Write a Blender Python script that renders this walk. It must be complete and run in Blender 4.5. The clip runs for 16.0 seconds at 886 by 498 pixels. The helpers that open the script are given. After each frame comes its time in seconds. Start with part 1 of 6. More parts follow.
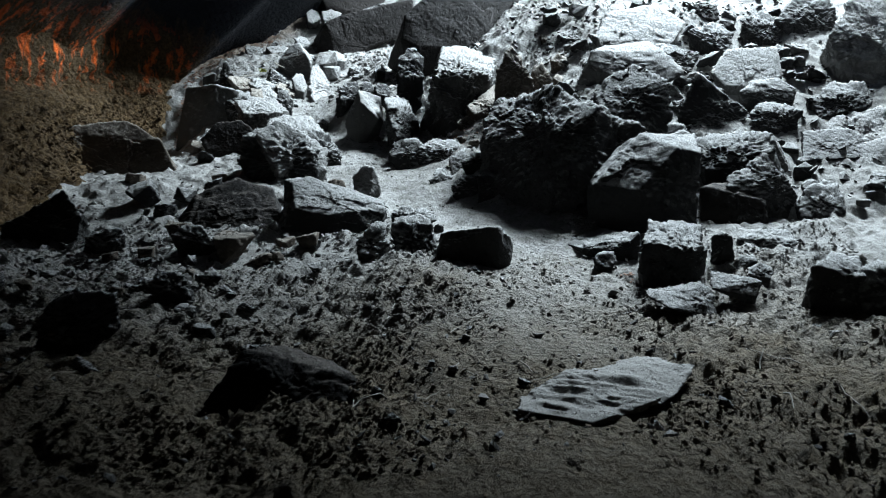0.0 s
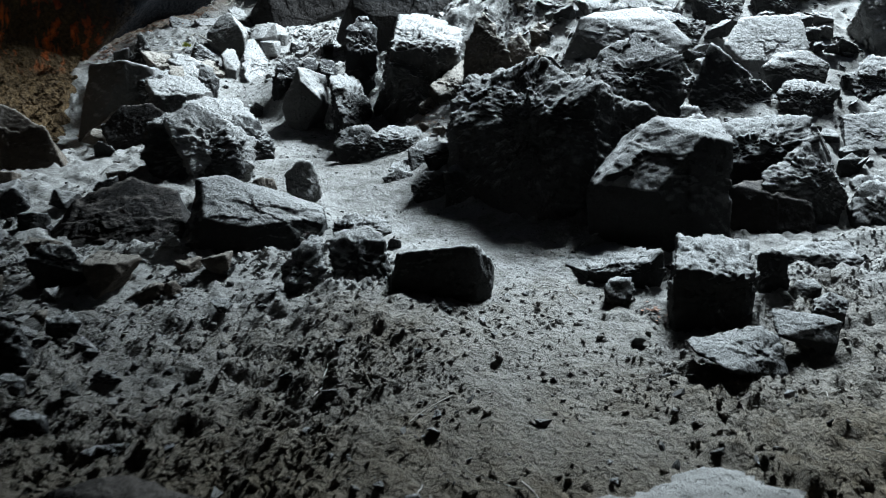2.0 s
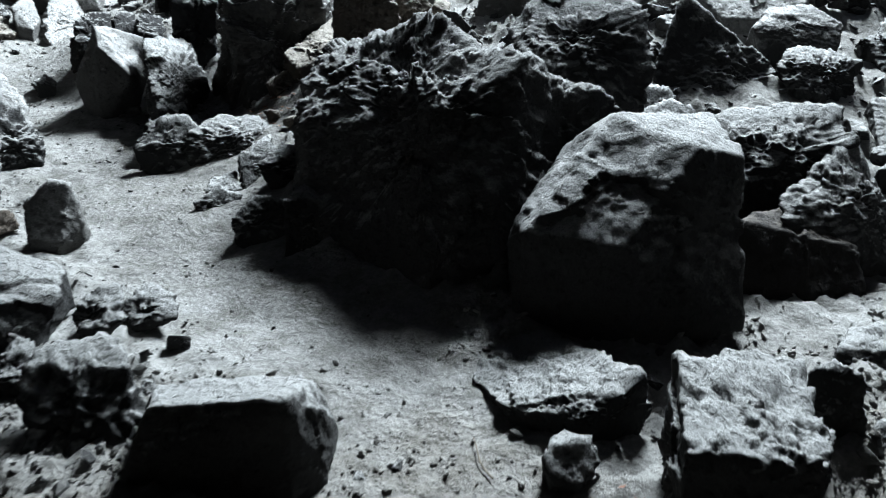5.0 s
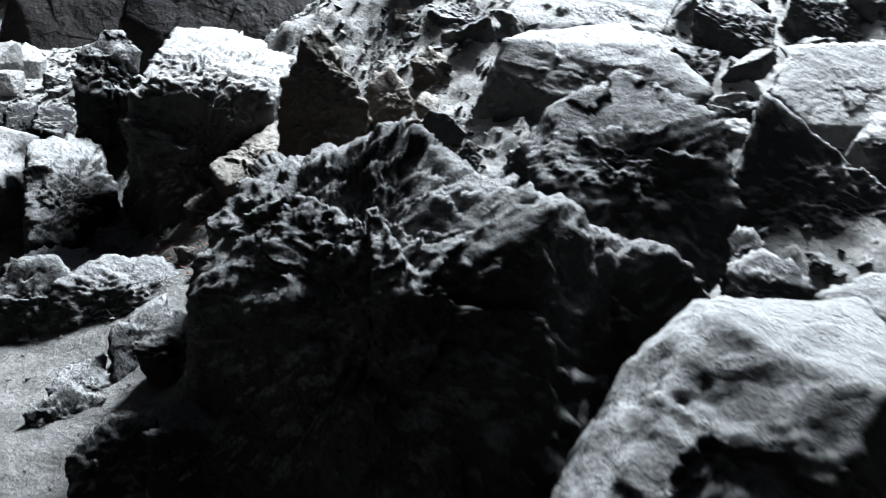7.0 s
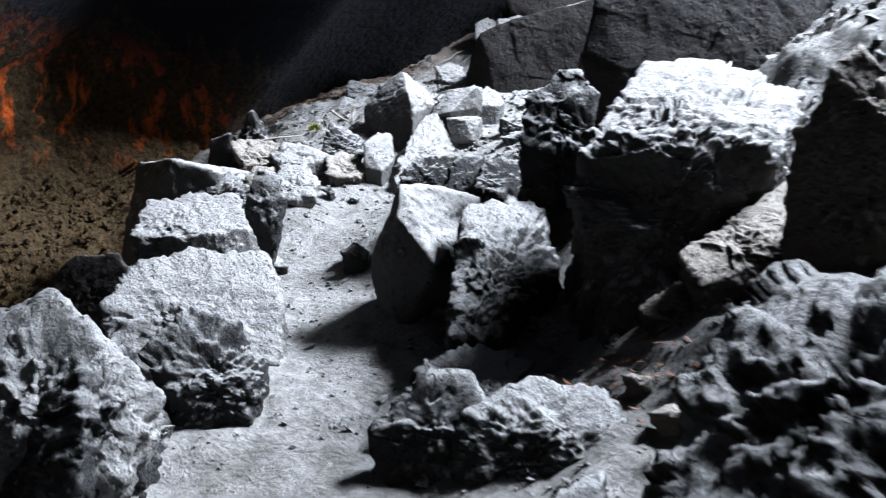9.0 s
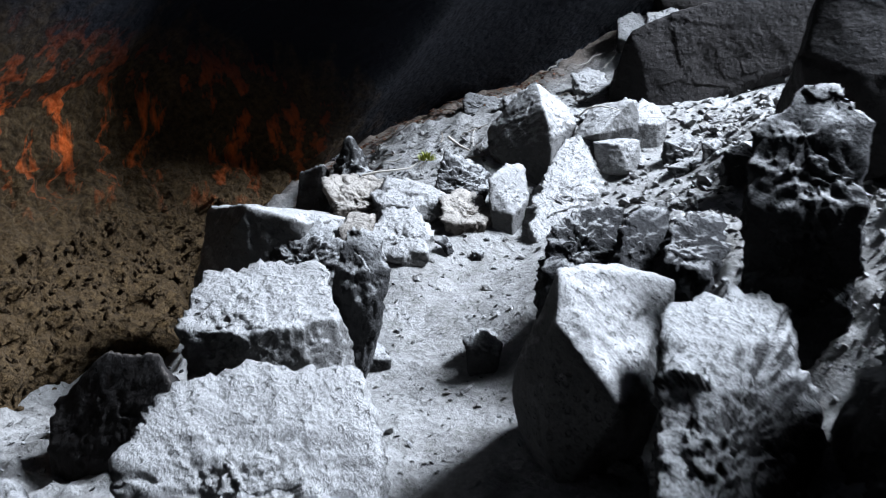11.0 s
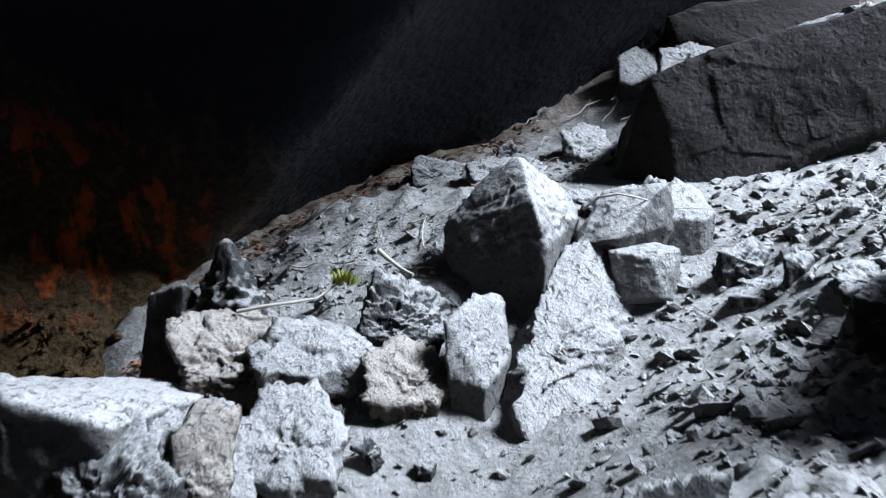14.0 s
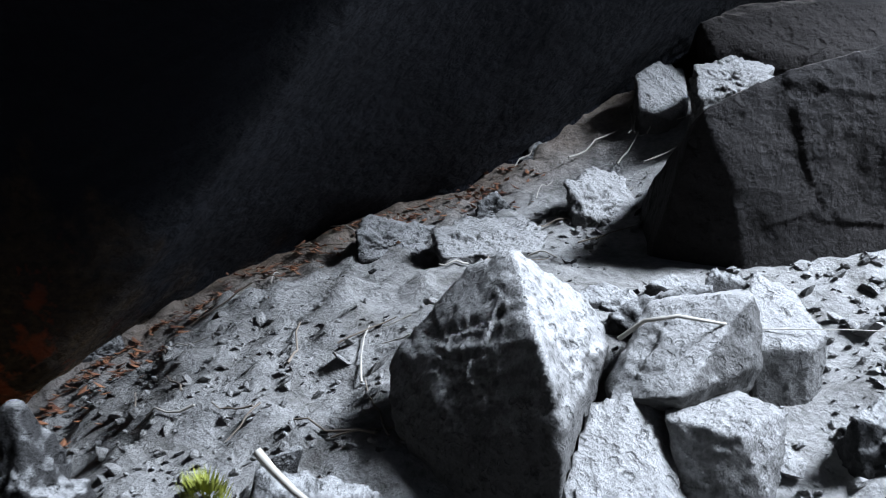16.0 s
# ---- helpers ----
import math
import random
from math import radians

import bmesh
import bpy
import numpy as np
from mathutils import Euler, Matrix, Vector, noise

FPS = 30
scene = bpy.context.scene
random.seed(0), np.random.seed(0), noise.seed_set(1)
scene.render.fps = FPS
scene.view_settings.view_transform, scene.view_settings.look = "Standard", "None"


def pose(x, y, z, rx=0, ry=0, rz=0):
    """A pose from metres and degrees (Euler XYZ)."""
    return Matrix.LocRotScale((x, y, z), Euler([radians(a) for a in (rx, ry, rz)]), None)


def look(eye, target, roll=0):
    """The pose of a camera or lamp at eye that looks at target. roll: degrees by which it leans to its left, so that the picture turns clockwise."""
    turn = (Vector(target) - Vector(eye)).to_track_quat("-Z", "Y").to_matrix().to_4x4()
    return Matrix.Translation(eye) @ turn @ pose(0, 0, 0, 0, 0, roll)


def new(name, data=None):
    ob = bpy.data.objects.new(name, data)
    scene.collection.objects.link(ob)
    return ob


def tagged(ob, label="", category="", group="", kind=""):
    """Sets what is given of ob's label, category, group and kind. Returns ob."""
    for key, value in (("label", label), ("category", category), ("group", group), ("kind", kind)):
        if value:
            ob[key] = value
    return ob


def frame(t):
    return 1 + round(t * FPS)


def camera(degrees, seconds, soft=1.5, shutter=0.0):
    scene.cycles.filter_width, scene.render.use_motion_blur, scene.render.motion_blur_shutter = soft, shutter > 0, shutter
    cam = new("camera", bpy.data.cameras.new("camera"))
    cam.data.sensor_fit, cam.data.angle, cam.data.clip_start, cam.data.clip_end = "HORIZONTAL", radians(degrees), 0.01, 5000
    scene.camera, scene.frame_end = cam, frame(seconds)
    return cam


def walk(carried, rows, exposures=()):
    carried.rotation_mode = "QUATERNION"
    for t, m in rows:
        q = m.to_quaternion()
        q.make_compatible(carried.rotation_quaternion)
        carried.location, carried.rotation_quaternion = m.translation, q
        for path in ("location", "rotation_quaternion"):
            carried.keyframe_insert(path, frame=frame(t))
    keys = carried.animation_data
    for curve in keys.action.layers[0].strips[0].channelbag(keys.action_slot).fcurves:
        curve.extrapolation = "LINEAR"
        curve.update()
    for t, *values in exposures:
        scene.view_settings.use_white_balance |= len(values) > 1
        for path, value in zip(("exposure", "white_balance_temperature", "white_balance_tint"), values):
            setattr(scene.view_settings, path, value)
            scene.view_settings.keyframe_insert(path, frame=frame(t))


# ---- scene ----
cam = camera(56.8, 16.0, soft=1.1, shutter=0.4)
METRES, EYE, TILT, LEAN, TURN = 11.0, 1.5, -10.0, 0.0, 0.0
ROWS = [
    (0.0, 0.0, 0.0, 0.0, 0.0, 0.0, -0.0),
    (0.5, 0.0022, 0.0406, 0.0044, -0.59, -0.24, -0.07),
    (1.0, -0.0026, 0.0763, 0.008, -0.65, -0.52, -0.19),
    (1.5, -0.0022, 0.1122, 0.0132, -0.88, -0.85, 0.13),
    (2.0, 0.0034, 0.148, 0.0192, -2.58, -0.86, 0.5),
    (2.5, 0.0056, 0.1851, 0.0266, -3.16, -1.59, 0.68),
    (3.0, 0.0116, 0.2157, 0.0349, -4.26, -2.12, 0.92),
    (3.5, 0.024, 0.2501, 0.0426, -6.13, -2.78, 1.53),
    (4.0, 0.0295, 0.2808, 0.0488, -6.87, -3.28, 1.39),
    (6.5, 0.074, 0.4434, 0.091, -8.73, -4.36, 1.62),
    (7.0, 0.0737, 0.4756, 0.1014, -7.83, 1.13, 0.68),
    (7.5, 0.0693, 0.5053, 0.1093, 1.65, 1.52, -0.58),
    (8.0, 0.0648, 0.531, 0.1182, 9.48, 2.45, -1.31),
    (8.5, 0.0634, 0.5545, 0.1253, 16.64, 2.72, -2.29),
    (9.0, 0.0541, 0.5769, 0.1313, 22.74, 2.15, -4.09),
    (9.5, 0.038, 0.6011, 0.1393, 24.95, 1.84, -4.32),
    (12.0, -0.0365, 0.7142, 0.1794, 32.26, 1.89, -4.66),
    (12.5, -0.0505, 0.7352, 0.1867, 32.22, 2.53, -4.72),
    (13.0, -0.0634, 0.7527, 0.1975, 31.86, 3.03, -4.45),
    (13.5, -0.0692, 0.7795, 0.2067, 31.04, 2.88, -3.65),
    (14.0, -0.0791, 0.8035, 0.2161, 27.54, 3.59, -4.3),
    (14.5, -0.0975, 0.8271, 0.2265, 27.23, 3.6, -4.6),
    (15.0, -0.1073, 0.853, 0.2363, 27.25, 3.56, -3.9),
    (15.5, -0.1159, 0.8806, 0.2495, 26.96, 4.31, -3.55),
    (16.0, -0.1241, 0.9012, 0.2535, 26.34, 4.23, -3.76),
]
EXPOSURES = [(0.0, -0.04, 6500, 11), (4.0, 0.03, 6600, 12), (6.5, 0.25, 6750, 16), (9.0, 0.1, 6550, 22), (12.0, -0.12, 6350, 21), (16.0, -0.28, 6350, 21)]
walk(cam, [(t, pose(0, 0, EYE, TILT, LEAN, TURN) @ pose(METRES * x, METRES * y, METRES * z, 90 + pitch, roll, yaw)) for t, x, y, z, yaw, pitch, roll in ROWS], EXPOSURES)

# ---- light: the open cave mouth, high beyond the rockfall ----
world = bpy.data.worlds.new("sky")
scene.world = world
world.use_nodes = True
sky = world.node_tree.nodes.new("ShaderNodeTexSky")
sky.sky_type, sky.sun_disc = "NISHITA", False
sky.sun_elevation, sky.sun_rotation = radians(50), radians(40)
world.node_tree.nodes["Background"].inputs["Strength"].default_value = 0.032
world.node_tree.links.new(sky.outputs["Color"], world.node_tree.nodes["Background"].inputs["Color"])

mouth = bpy.data.lights.new("cave_mouth_light", "AREA")
mouth.shape, mouth.size, mouth.size_y = "RECTANGLE", 3.4, 3.0
mouth.energy, mouth.color = 9900, (0.76, 0.91, 1.0)
new("cave_mouth_light", mouth).matrix_world = look((5.4, 14.6, 10.4), (0.2, 8.6, 1.0))


# ---- noise for shapes ----
def hashed(ix, iy, iz, seed):
    h = (ix * 374761393 + iy * 668265263 + iz * 2147483647 + seed * 974634777) & 0x7FFFFFFF
    h = ((h ^ (h >> 13)) * 1274126177) & 0x7FFFFFFF
    return ((h ^ (h >> 16)) & 0xFFFF) / 32767.5 - 1


def value_noise(p, seed=0):
    """Smooth noise between -1 and 1 at the rows of p."""
    i = np.floor(p).astype(np.int64)
    f = p - i
    f = f * f * f * (f * (f * 6 - 15) + 10)
    out = np.zeros(len(p))
    for a in (0, 1):
        for b in (0, 1):
            for c in (0, 1):
                w = (f[:, 0] if a else 1 - f[:, 0]) * (f[:, 1] if b else 1 - f[:, 1]) * (f[:, 2] if c else 1 - f[:, 2])
                out += w * hashed(i[:, 0] + a, i[:, 1] + b, i[:, 2] + c, seed)
    return out


def fbm(p, scale, octaves=3, seed=0):
    out, amp = np.zeros(len(p)), 1.0
    for k in range(octaves):
        out += amp * value_noise(p * scale + 17.3 * k, seed + k)
        scale, amp = scale * 2.03, amp * 0.5
    return out


def cells(p, scale, seed=0):
    """Distance to the nearest of one jittered point a cell: pits and knobs."""
    q = p * scale
    i = np.floor(q).astype(np.int64)
    best = np.full(len(p), 9.0)
    for a in (-1, 0, 1):
        for b in (-1, 0, 1):
            for c in (-1, 0, 1):
                j = i + (a, b, c)
                at = j + 0.5 + 0.42 * np.stack([hashed(j[:, 0], j[:, 1], j[:, 2], seed + s) for s in (5, 6, 7)], 1)
                best = np.minimum(best, ((q - at) ** 2).sum(1))
    return np.sqrt(best)


def facets(p, scale, seed=0):
    """Flat chips: each cell of a jittered lattice is tilted its own way."""
    q = p * scale
    i = np.floor(q).astype(np.int64)
    best, tilt = np.full(len(p), 9.0), np.zeros(len(p))
    for a in (-1, 0, 1):
        for b in (-1, 0, 1):
            for c in (-1, 0, 1):
                j = i + (a, b, c)
                off = q - (j + 0.5 + 0.42 * np.stack([hashed(j[:, 0], j[:, 1], j[:, 2], seed + s) for s in (5, 6, 7)], 1))
                d = (off ** 2).sum(1)
                t = (off * np.stack([hashed(j[:, 0], j[:, 1], j[:, 2], seed + s) for s in (15, 16, 17)], 1)).sum(1) + 0.5 * hashed(j[:, 0], j[:, 1], j[:, 2], seed + 18)
                near = d < best
                best, tilt = np.where(near, d, best), np.where(near, t, tilt)
    return tilt


# ---- materials ----
def material(name):
    mat = bpy.data.materials.new(name)
    mat.use_nodes = True
    return mat, mat.node_tree.nodes, mat.node_tree.links, mat.node_tree.nodes["Principled BSDF"]


def node(nodes, kind, **values):
    n = nodes.new(kind)
    for key, value in values.items():
        n.inputs[key.replace("_", " ")].default_value = value
    return n


def ramp(nodes, links, source, low, high, a=(0, 0, 0, 1), b=(1, 1, 1, 1)):
    r = nodes.new("ShaderNodeValToRGB")
    r.color_ramp.elements[0].position, r.color_ramp.elements[1].position = low, high
    r.color_ramp.elements[0].color, r.color_ramp.elements[1].color = a, b
    links.new(source, r.inputs["Fac"])
    return r.outputs["Color"]


def mix(nodes, links, fac, a, b):
    m = nodes.new("ShaderNodeMix")
    m.data_type = "RGBA"
    for socket, value in ((m.inputs[0], fac), (m.inputs[6], a), (m.inputs[7], b)):
        if isinstance(value, (tuple, float, int)):
            socket.default_value = value
        else:
            links.new(value, socket)
    return m.outputs[2]


def maths(nodes, links, op, a, b):
    m = nodes.new("ShaderNodeMath")
    m.operation = op
    for socket, value in ((m.inputs[0], a), (m.inputs[1], b)):
        if isinstance(value, (float, int)):
            socket.default_value = value
        else:
            links.new(value, socket)
    return m.outputs[0]


def rock_material(name, dark, mid, dust, lit_dust_low=0.35, lit_dust_high=0.75, pits=30.0, relief=0.03, wear=0.5):
    """Volcanic rock, pitted and broken, with pale dust lying on what faces up; dust and dark body also paint lit tops
    over shaded sides.
    """
    mat, nodes, links, out = material(name)
    where = nodes.new("ShaderNodeNewGeometry")
    place = where.outputs["Position"]
    big = node(nodes, "ShaderNodeTexNoise", Scale=2.6, Detail=4.0, Roughness=0.55)
    fine = node(nodes, "ShaderNodeTexNoise", Scale=15.0, Detail=9.0, Roughness=0.68)
    for n in (big, fine):
        links.new(place, n.inputs["Vector"])
    info = nodes.new("ShaderNodeObjectInfo")
    tone = maths(nodes, links, "ADD", maths(nodes, links, "MULTIPLY", info.outputs["Random"], 0.3), maths(nodes, links, "MULTIPLY", big.outputs["Fac"], 0.75))
    base = mix(nodes, links, ramp(nodes, links, tone, 0.3, 0.8), dark, mid)
    split = nodes.new("ShaderNodeSeparateXYZ")
    links.new(where.outputs["Normal"], split.inputs[0])
    lie = maths(nodes, links, "ADD", split.outputs["Z"], maths(nodes, links, "MULTIPLY", maths(nodes, links, "SUBTRACT", fine.outputs["Fac"], 0.5), 0.7))
    lie = maths(nodes, links, "ADD", lie, maths(nodes, links, "MULTIPLY", maths(nodes, links, "SUBTRACT", big.outputs["Fac"], 0.5), wear))
    colour = mix(nodes, links, ramp(nodes, links, lie, lit_dust_low, lit_dust_high), base, dust)
    grain = node(nodes, "ShaderNodeTexNoise", Scale=120.0, Detail=4.0, Roughness=0.6)
    links.new(place, grain.inputs["Vector"])
    m = nodes.new("ShaderNodeMix")
    m.data_type, m.blend_type = "RGBA", "MULTIPLY"
    m.inputs[0].default_value = 0.7
    links.new(colour, m.inputs[6])
    links.new(ramp(nodes, links, grain.outputs["Fac"], 0.32, 0.6, (0.66, 0.66, 0.66, 1), (1.06, 1.06, 1.06, 1)), m.inputs[7])
    links.new(m.outputs[2], out.inputs["Base Color"])
    out.inputs["Roughness"].default_value = 0.92
    out.inputs["Specular IOR Level"].default_value = 0.2
    # gas holes: bent cells of two sizes with steep rims, gathered where the broad noise is high
    bent = nodes.new("ShaderNodeVectorMath")
    bent.operation = "MULTIPLY_ADD"
    links.new(fine.outputs["Color"], bent.inputs[0])
    bent.inputs[1].default_value = (0.05, 0.05, 0.05)
    links.new(place, bent.inputs[2])
    height = maths(nodes, links, "MULTIPLY", fine.outputs["Fac"], 1.2)
    for scale, deep in ((pits, 0.6), (pits * 2.3, 0.28)):
        hole = node(nodes, "ShaderNodeTexVoronoi", Scale=scale)
        links.new(bent.outputs[0], hole.inputs["Vector"])
        pick = nodes.new("ShaderNodeSeparateColor")
        links.new(hole.outputs["Color"], pick.inputs[0])
        pit = maths(nodes, links, "MAXIMUM", ramp(nodes, links, hole.outputs["Distance"], 0.22, 0.4), ramp(nodes, links, pick.outputs[0], 0.36, 0.44))
        height = maths(nodes, links, "ADD", height, maths(nodes, links, "MULTIPLY", pit, deep))
    bump = node(nodes, "ShaderNodeBump", Strength=1.0, Distance=relief)
    links.new(height, bump.inputs["Height"])
    links.new(bump.outputs["Normal"], out.inputs["Normal"])
    return mat


ROCK = rock_material("pitted_lava_rock", (0.022, 0.022, 0.0225, 1), (0.046, 0.0445, 0.043, 1), (0.28, 0.28, 0.275, 1), 0.42, 0.82, 30.0, 0.034)
ROCK_CRAG = rock_material("craggy_lava_rock", (0.025, 0.025, 0.026, 1), (0.055, 0.053, 0.051, 1), (0.26, 0.26, 0.255, 1), 0.4, 0.85, 24.0, 0.055, 0.9)
ROCK_SMOOTH = rock_material("broken_tuff", (0.05, 0.049, 0.047, 1), (0.1, 0.097, 0.093, 1), (0.29, 0.287, 0.28, 1), 0.3, 0.75, 34.0, 0.018)
# paler copy for rocks with sides towards the mouth, their light put into the colour
ROCK_LIGHT = rock_material("lit_pale_tuff", (0.11, 0.107, 0.103, 1), (0.19, 0.186, 0.18, 1), (0.3, 0.297, 0.29, 1), 0.1, 0.6, 30.0, 0.034)
# darker copy of the brown tuff, with the boulders' shade put into its colour
ROCK_SHADE = rock_material("shaded_brown_tuff", (0.012, 0.0105, 0.01, 1), (0.024, 0.0205, 0.0185, 1), (0.085, 0.075, 0.067, 1), 0.8, 1.2, 14.0, 0.02)
ROCK_SLAB = rock_material("pale_rippled_tuff", (0.11, 0.107, 0.1, 1), (0.175, 0.17, 0.16, 1), (0.24, 0.235, 0.225, 1), 0.3, 0.8, 25.0, 0.014)
ROCK_BROWN = rock_material("brown_tuff", (0.05, 0.04, 0.032, 1), (0.12, 0.1, 0.083, 1), (0.22, 0.2, 0.175, 1), 0.6, 1.1, 40.0, 0.018)
ROCK_WARM = rock_material("warm_brown_tuff", (0.06, 0.05, 0.042, 1), (0.125, 0.106, 0.088, 1), (0.28, 0.257, 0.228, 1), 0.25, 0.8, 30.0, 0.03)
# clinker sides are coloured near black for the shadow they stand in
ROCK_CLINKER = rock_material("shaded_clinker", (0.014, 0.014, 0.0145, 1), (0.034, 0.033, 0.032, 1), (0.27, 0.27, 0.265, 1), 0.72, 1.05, 26.0, 0.034)
GRAVEL = rock_material("lava_gravel", (0.03, 0.03, 0.031, 1), (0.09, 0.087, 0.082, 1), (0.18, 0.175, 0.165, 1), 0.75, 1.15, 90.0, 0.004)


def ground_material():
    mat, nodes, links, out = material("grey_volcanic_sand")
    where = nodes.new("ShaderNodeNewGeometry")
    place = where.outputs["Position"]
    broad = node(nodes, "ShaderNodeTexNoise", Scale=0.9, Detail=5.0, Roughness=0.6)
    patch = node(nodes, "ShaderNodeTexNoise", Scale=7.0, Detail=6.0, Roughness=0.65)
    fine = node(nodes, "ShaderNodeTexNoise", Scale=40.0, Detail=9.0, Roughness=0.7)
    clod = node(nodes, "ShaderNodeTexNoise", Scale=17.0, Detail=7.0, Roughness=0.62)
    for n in (broad, patch, fine, clod):
        links.new(place, n.inputs["Vector"])
    pale = mix(nodes, links, ramp(nodes, links, broad.outputs["Fac"], 0.35, 0.65), (0.21, 0.205, 0.195, 1), (0.3, 0.297, 0.288, 1))
    colour = mix(nodes, links, ramp(nodes, links, patch.outputs["Fac"], 0.46, 0.7), pale, (0.14, 0.134, 0.124, 1))
    # the rockfall's foot carries trodden pale dust, the hollow darker soil with twigs and cinders
    split = nodes.new("ShaderNodeSeparateXYZ")
    links.new(place, split.inputs[0])
    soil = maths(nodes, links, "ADD", maths(nodes, links, "MULTIPLY", split.outputs["Y"], -0.25), maths(nodes, links, "MULTIPLY", broad.outputs["Fac"], 1.0))
    soil = ramp(nodes, links, maths(nodes, links, "ADD", soil, 1.4), 0.35, 0.95)
    colour = mix(nodes, links, maths(nodes, links, "MULTIPLY", soil, 0.8), colour, (0.13, 0.098, 0.058, 1))
    # brown earth washed out along the wall's foot at the back, the overhang's penumbra painted in
    edge = maths(nodes, links, "ADD", split.outputs["X"], maths(nodes, links, "MULTIPLY", split.outputs["Y"], -0.72))
    edge = maths(nodes, links, "ADD", edge, maths(nodes, links, "MULTIPLY", patch.outputs["Fac"], 0.5))
    edge = ramp(nodes, links, maths(nodes, links, "ADD", maths(nodes, links, "MULTIPLY", edge, 0.5), 6.44), 0.2, 0.5, (1, 1, 1, 1), (0, 0, 0, 1))
    high_up = ramp(nodes, links, maths(nodes, links, "MULTIPLY", split.outputs["Y"], 0.05), 0.53, 0.6)
    colour = mix(nodes, links, maths(nodes, links, "MULTIPLY", maths(nodes, links, "MULTIPLY", edge, high_up), 0.75), colour, (0.15, 0.09, 0.048, 1))
    specks = ramp(nodes, links, fine.outputs["Fac"], 0.36, 0.62, (0.66, 0.66, 0.66, 1), (1.1, 1.1, 1.1, 1))
    m = nodes.new("ShaderNodeMix")
    m.data_type, m.blend_type = "RGBA", "MULTIPLY"
    m.inputs[0].default_value = 0.8
    links.new(colour, m.inputs[6])
    links.new(specks, m.inputs[7])
    links.new(m.outputs[2], out.inputs["Base Color"])
    out.inputs["Roughness"].default_value = 0.95
    out.inputs["Specular IOR Level"].default_value = 0.15
    high = maths(nodes, links, "ADD", fine.outputs["Fac"], maths(nodes, links, "MULTIPLY", ramp(nodes, links, clod.outputs["Fac"], 0.4, 0.62), maths(nodes, links, "ADD", maths(nodes, links, "MULTIPLY", soil, 2.6), 0.22)))
    bump = node(nodes, "ShaderNodeBump", Strength=1.0, Distance=0.02)
    links.new(high, bump.inputs["Height"])
    links.new(bump.outputs["Normal"], out.inputs["Normal"])
    return mat


def wall_material():
    """Brown cave earth with rust-red mineral streaks that run down it."""
    mat, nodes, links, out = material("rusty_cave_earth")
    place = nodes.new("ShaderNodeNewGeometry").outputs["Position"]
    stretch = node(nodes, "ShaderNodeMapping", Scale=(1.0, 1.0, 0.24))
    links.new(place, stretch.inputs["Vector"])
    streak = node(nodes, "ShaderNodeTexNoise", Scale=7.0, Detail=4.0, Roughness=0.6)
    links.new(stretch.outputs[0], streak.inputs["Vector"])
    patch = node(nodes, "ShaderNodeTexNoise", Scale=1.3, Detail=3.0)
    fine = node(nodes, "ShaderNodeTexNoise", Scale=30.0, Detail=6.0, Roughness=0.7)
    clod = node(nodes, "ShaderNodeTexVoronoi", Scale=16.0)
    for n in (patch, fine, clod):
        links.new(place, n.inputs["Vector"])
    earth = mix(nodes, links, ramp(nodes, links, fine.outputs["Fac"], 0.35, 0.7), (0.034, 0.021, 0.009, 1), (0.125, 0.078, 0.034, 1))
    both = maths(nodes, links, "ADD", streak.outputs["Fac"], maths(nodes, links, "MULTIPLY", patch.outputs["Fac"], 0.25))
    split = nodes.new("ShaderNodeSeparateXYZ")
    links.new(place, split.inputs[0])
    vein = ramp(nodes, links, maths(nodes, links, "MULTIPLY", split.outputs["Y"], 0.05), 0.585, 0.625, (1, 1, 1, 1), (0, 0, 0, 1))
    rust = maths(nodes, links, "MULTIPLY", ramp(nodes, links, both, 0.655, 0.76), vein)
    # the iron-rich layer lies above the earth bank
    layer = ramp(nodes, links, maths(nodes, links, "ADD", maths(nodes, links, "MULTIPLY", split.outputs["Z"], 0.4), maths(nodes, links, "MULTIPLY", fine.outputs["Fac"], 0.1)), 0.7, 0.88)
    colour = mix(nodes, links, maths(nodes, links, "MULTIPLY", rust, layer), earth, (0.95, 0.18, 0.03, 1))
    # the overhang's shade as colour: near black high up, down to the floor at the back
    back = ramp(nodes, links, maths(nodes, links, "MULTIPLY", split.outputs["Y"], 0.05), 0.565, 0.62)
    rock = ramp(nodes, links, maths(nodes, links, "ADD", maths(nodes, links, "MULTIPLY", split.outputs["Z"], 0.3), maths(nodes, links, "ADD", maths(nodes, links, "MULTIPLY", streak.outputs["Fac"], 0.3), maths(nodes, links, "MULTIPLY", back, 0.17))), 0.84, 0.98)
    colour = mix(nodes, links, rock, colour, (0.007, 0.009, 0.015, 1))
    links.new(colour, out.inputs["Base Color"])
    out.inputs["Roughness"].default_value = 0.9
    out.inputs["Specular IOR Level"].default_value = 0.2
    bump = node(nodes, "ShaderNodeBump", Strength=1.0, Distance=0.075)
    links.new(maths(nodes, links, "ADD", fine.outputs["Fac"], maths(nodes, links, "MULTIPLY", clod.outputs["Distance"], -0.7)), bump.inputs["Height"])
    links.new(bump.outputs["Normal"], out.inputs["Normal"])
    return mat


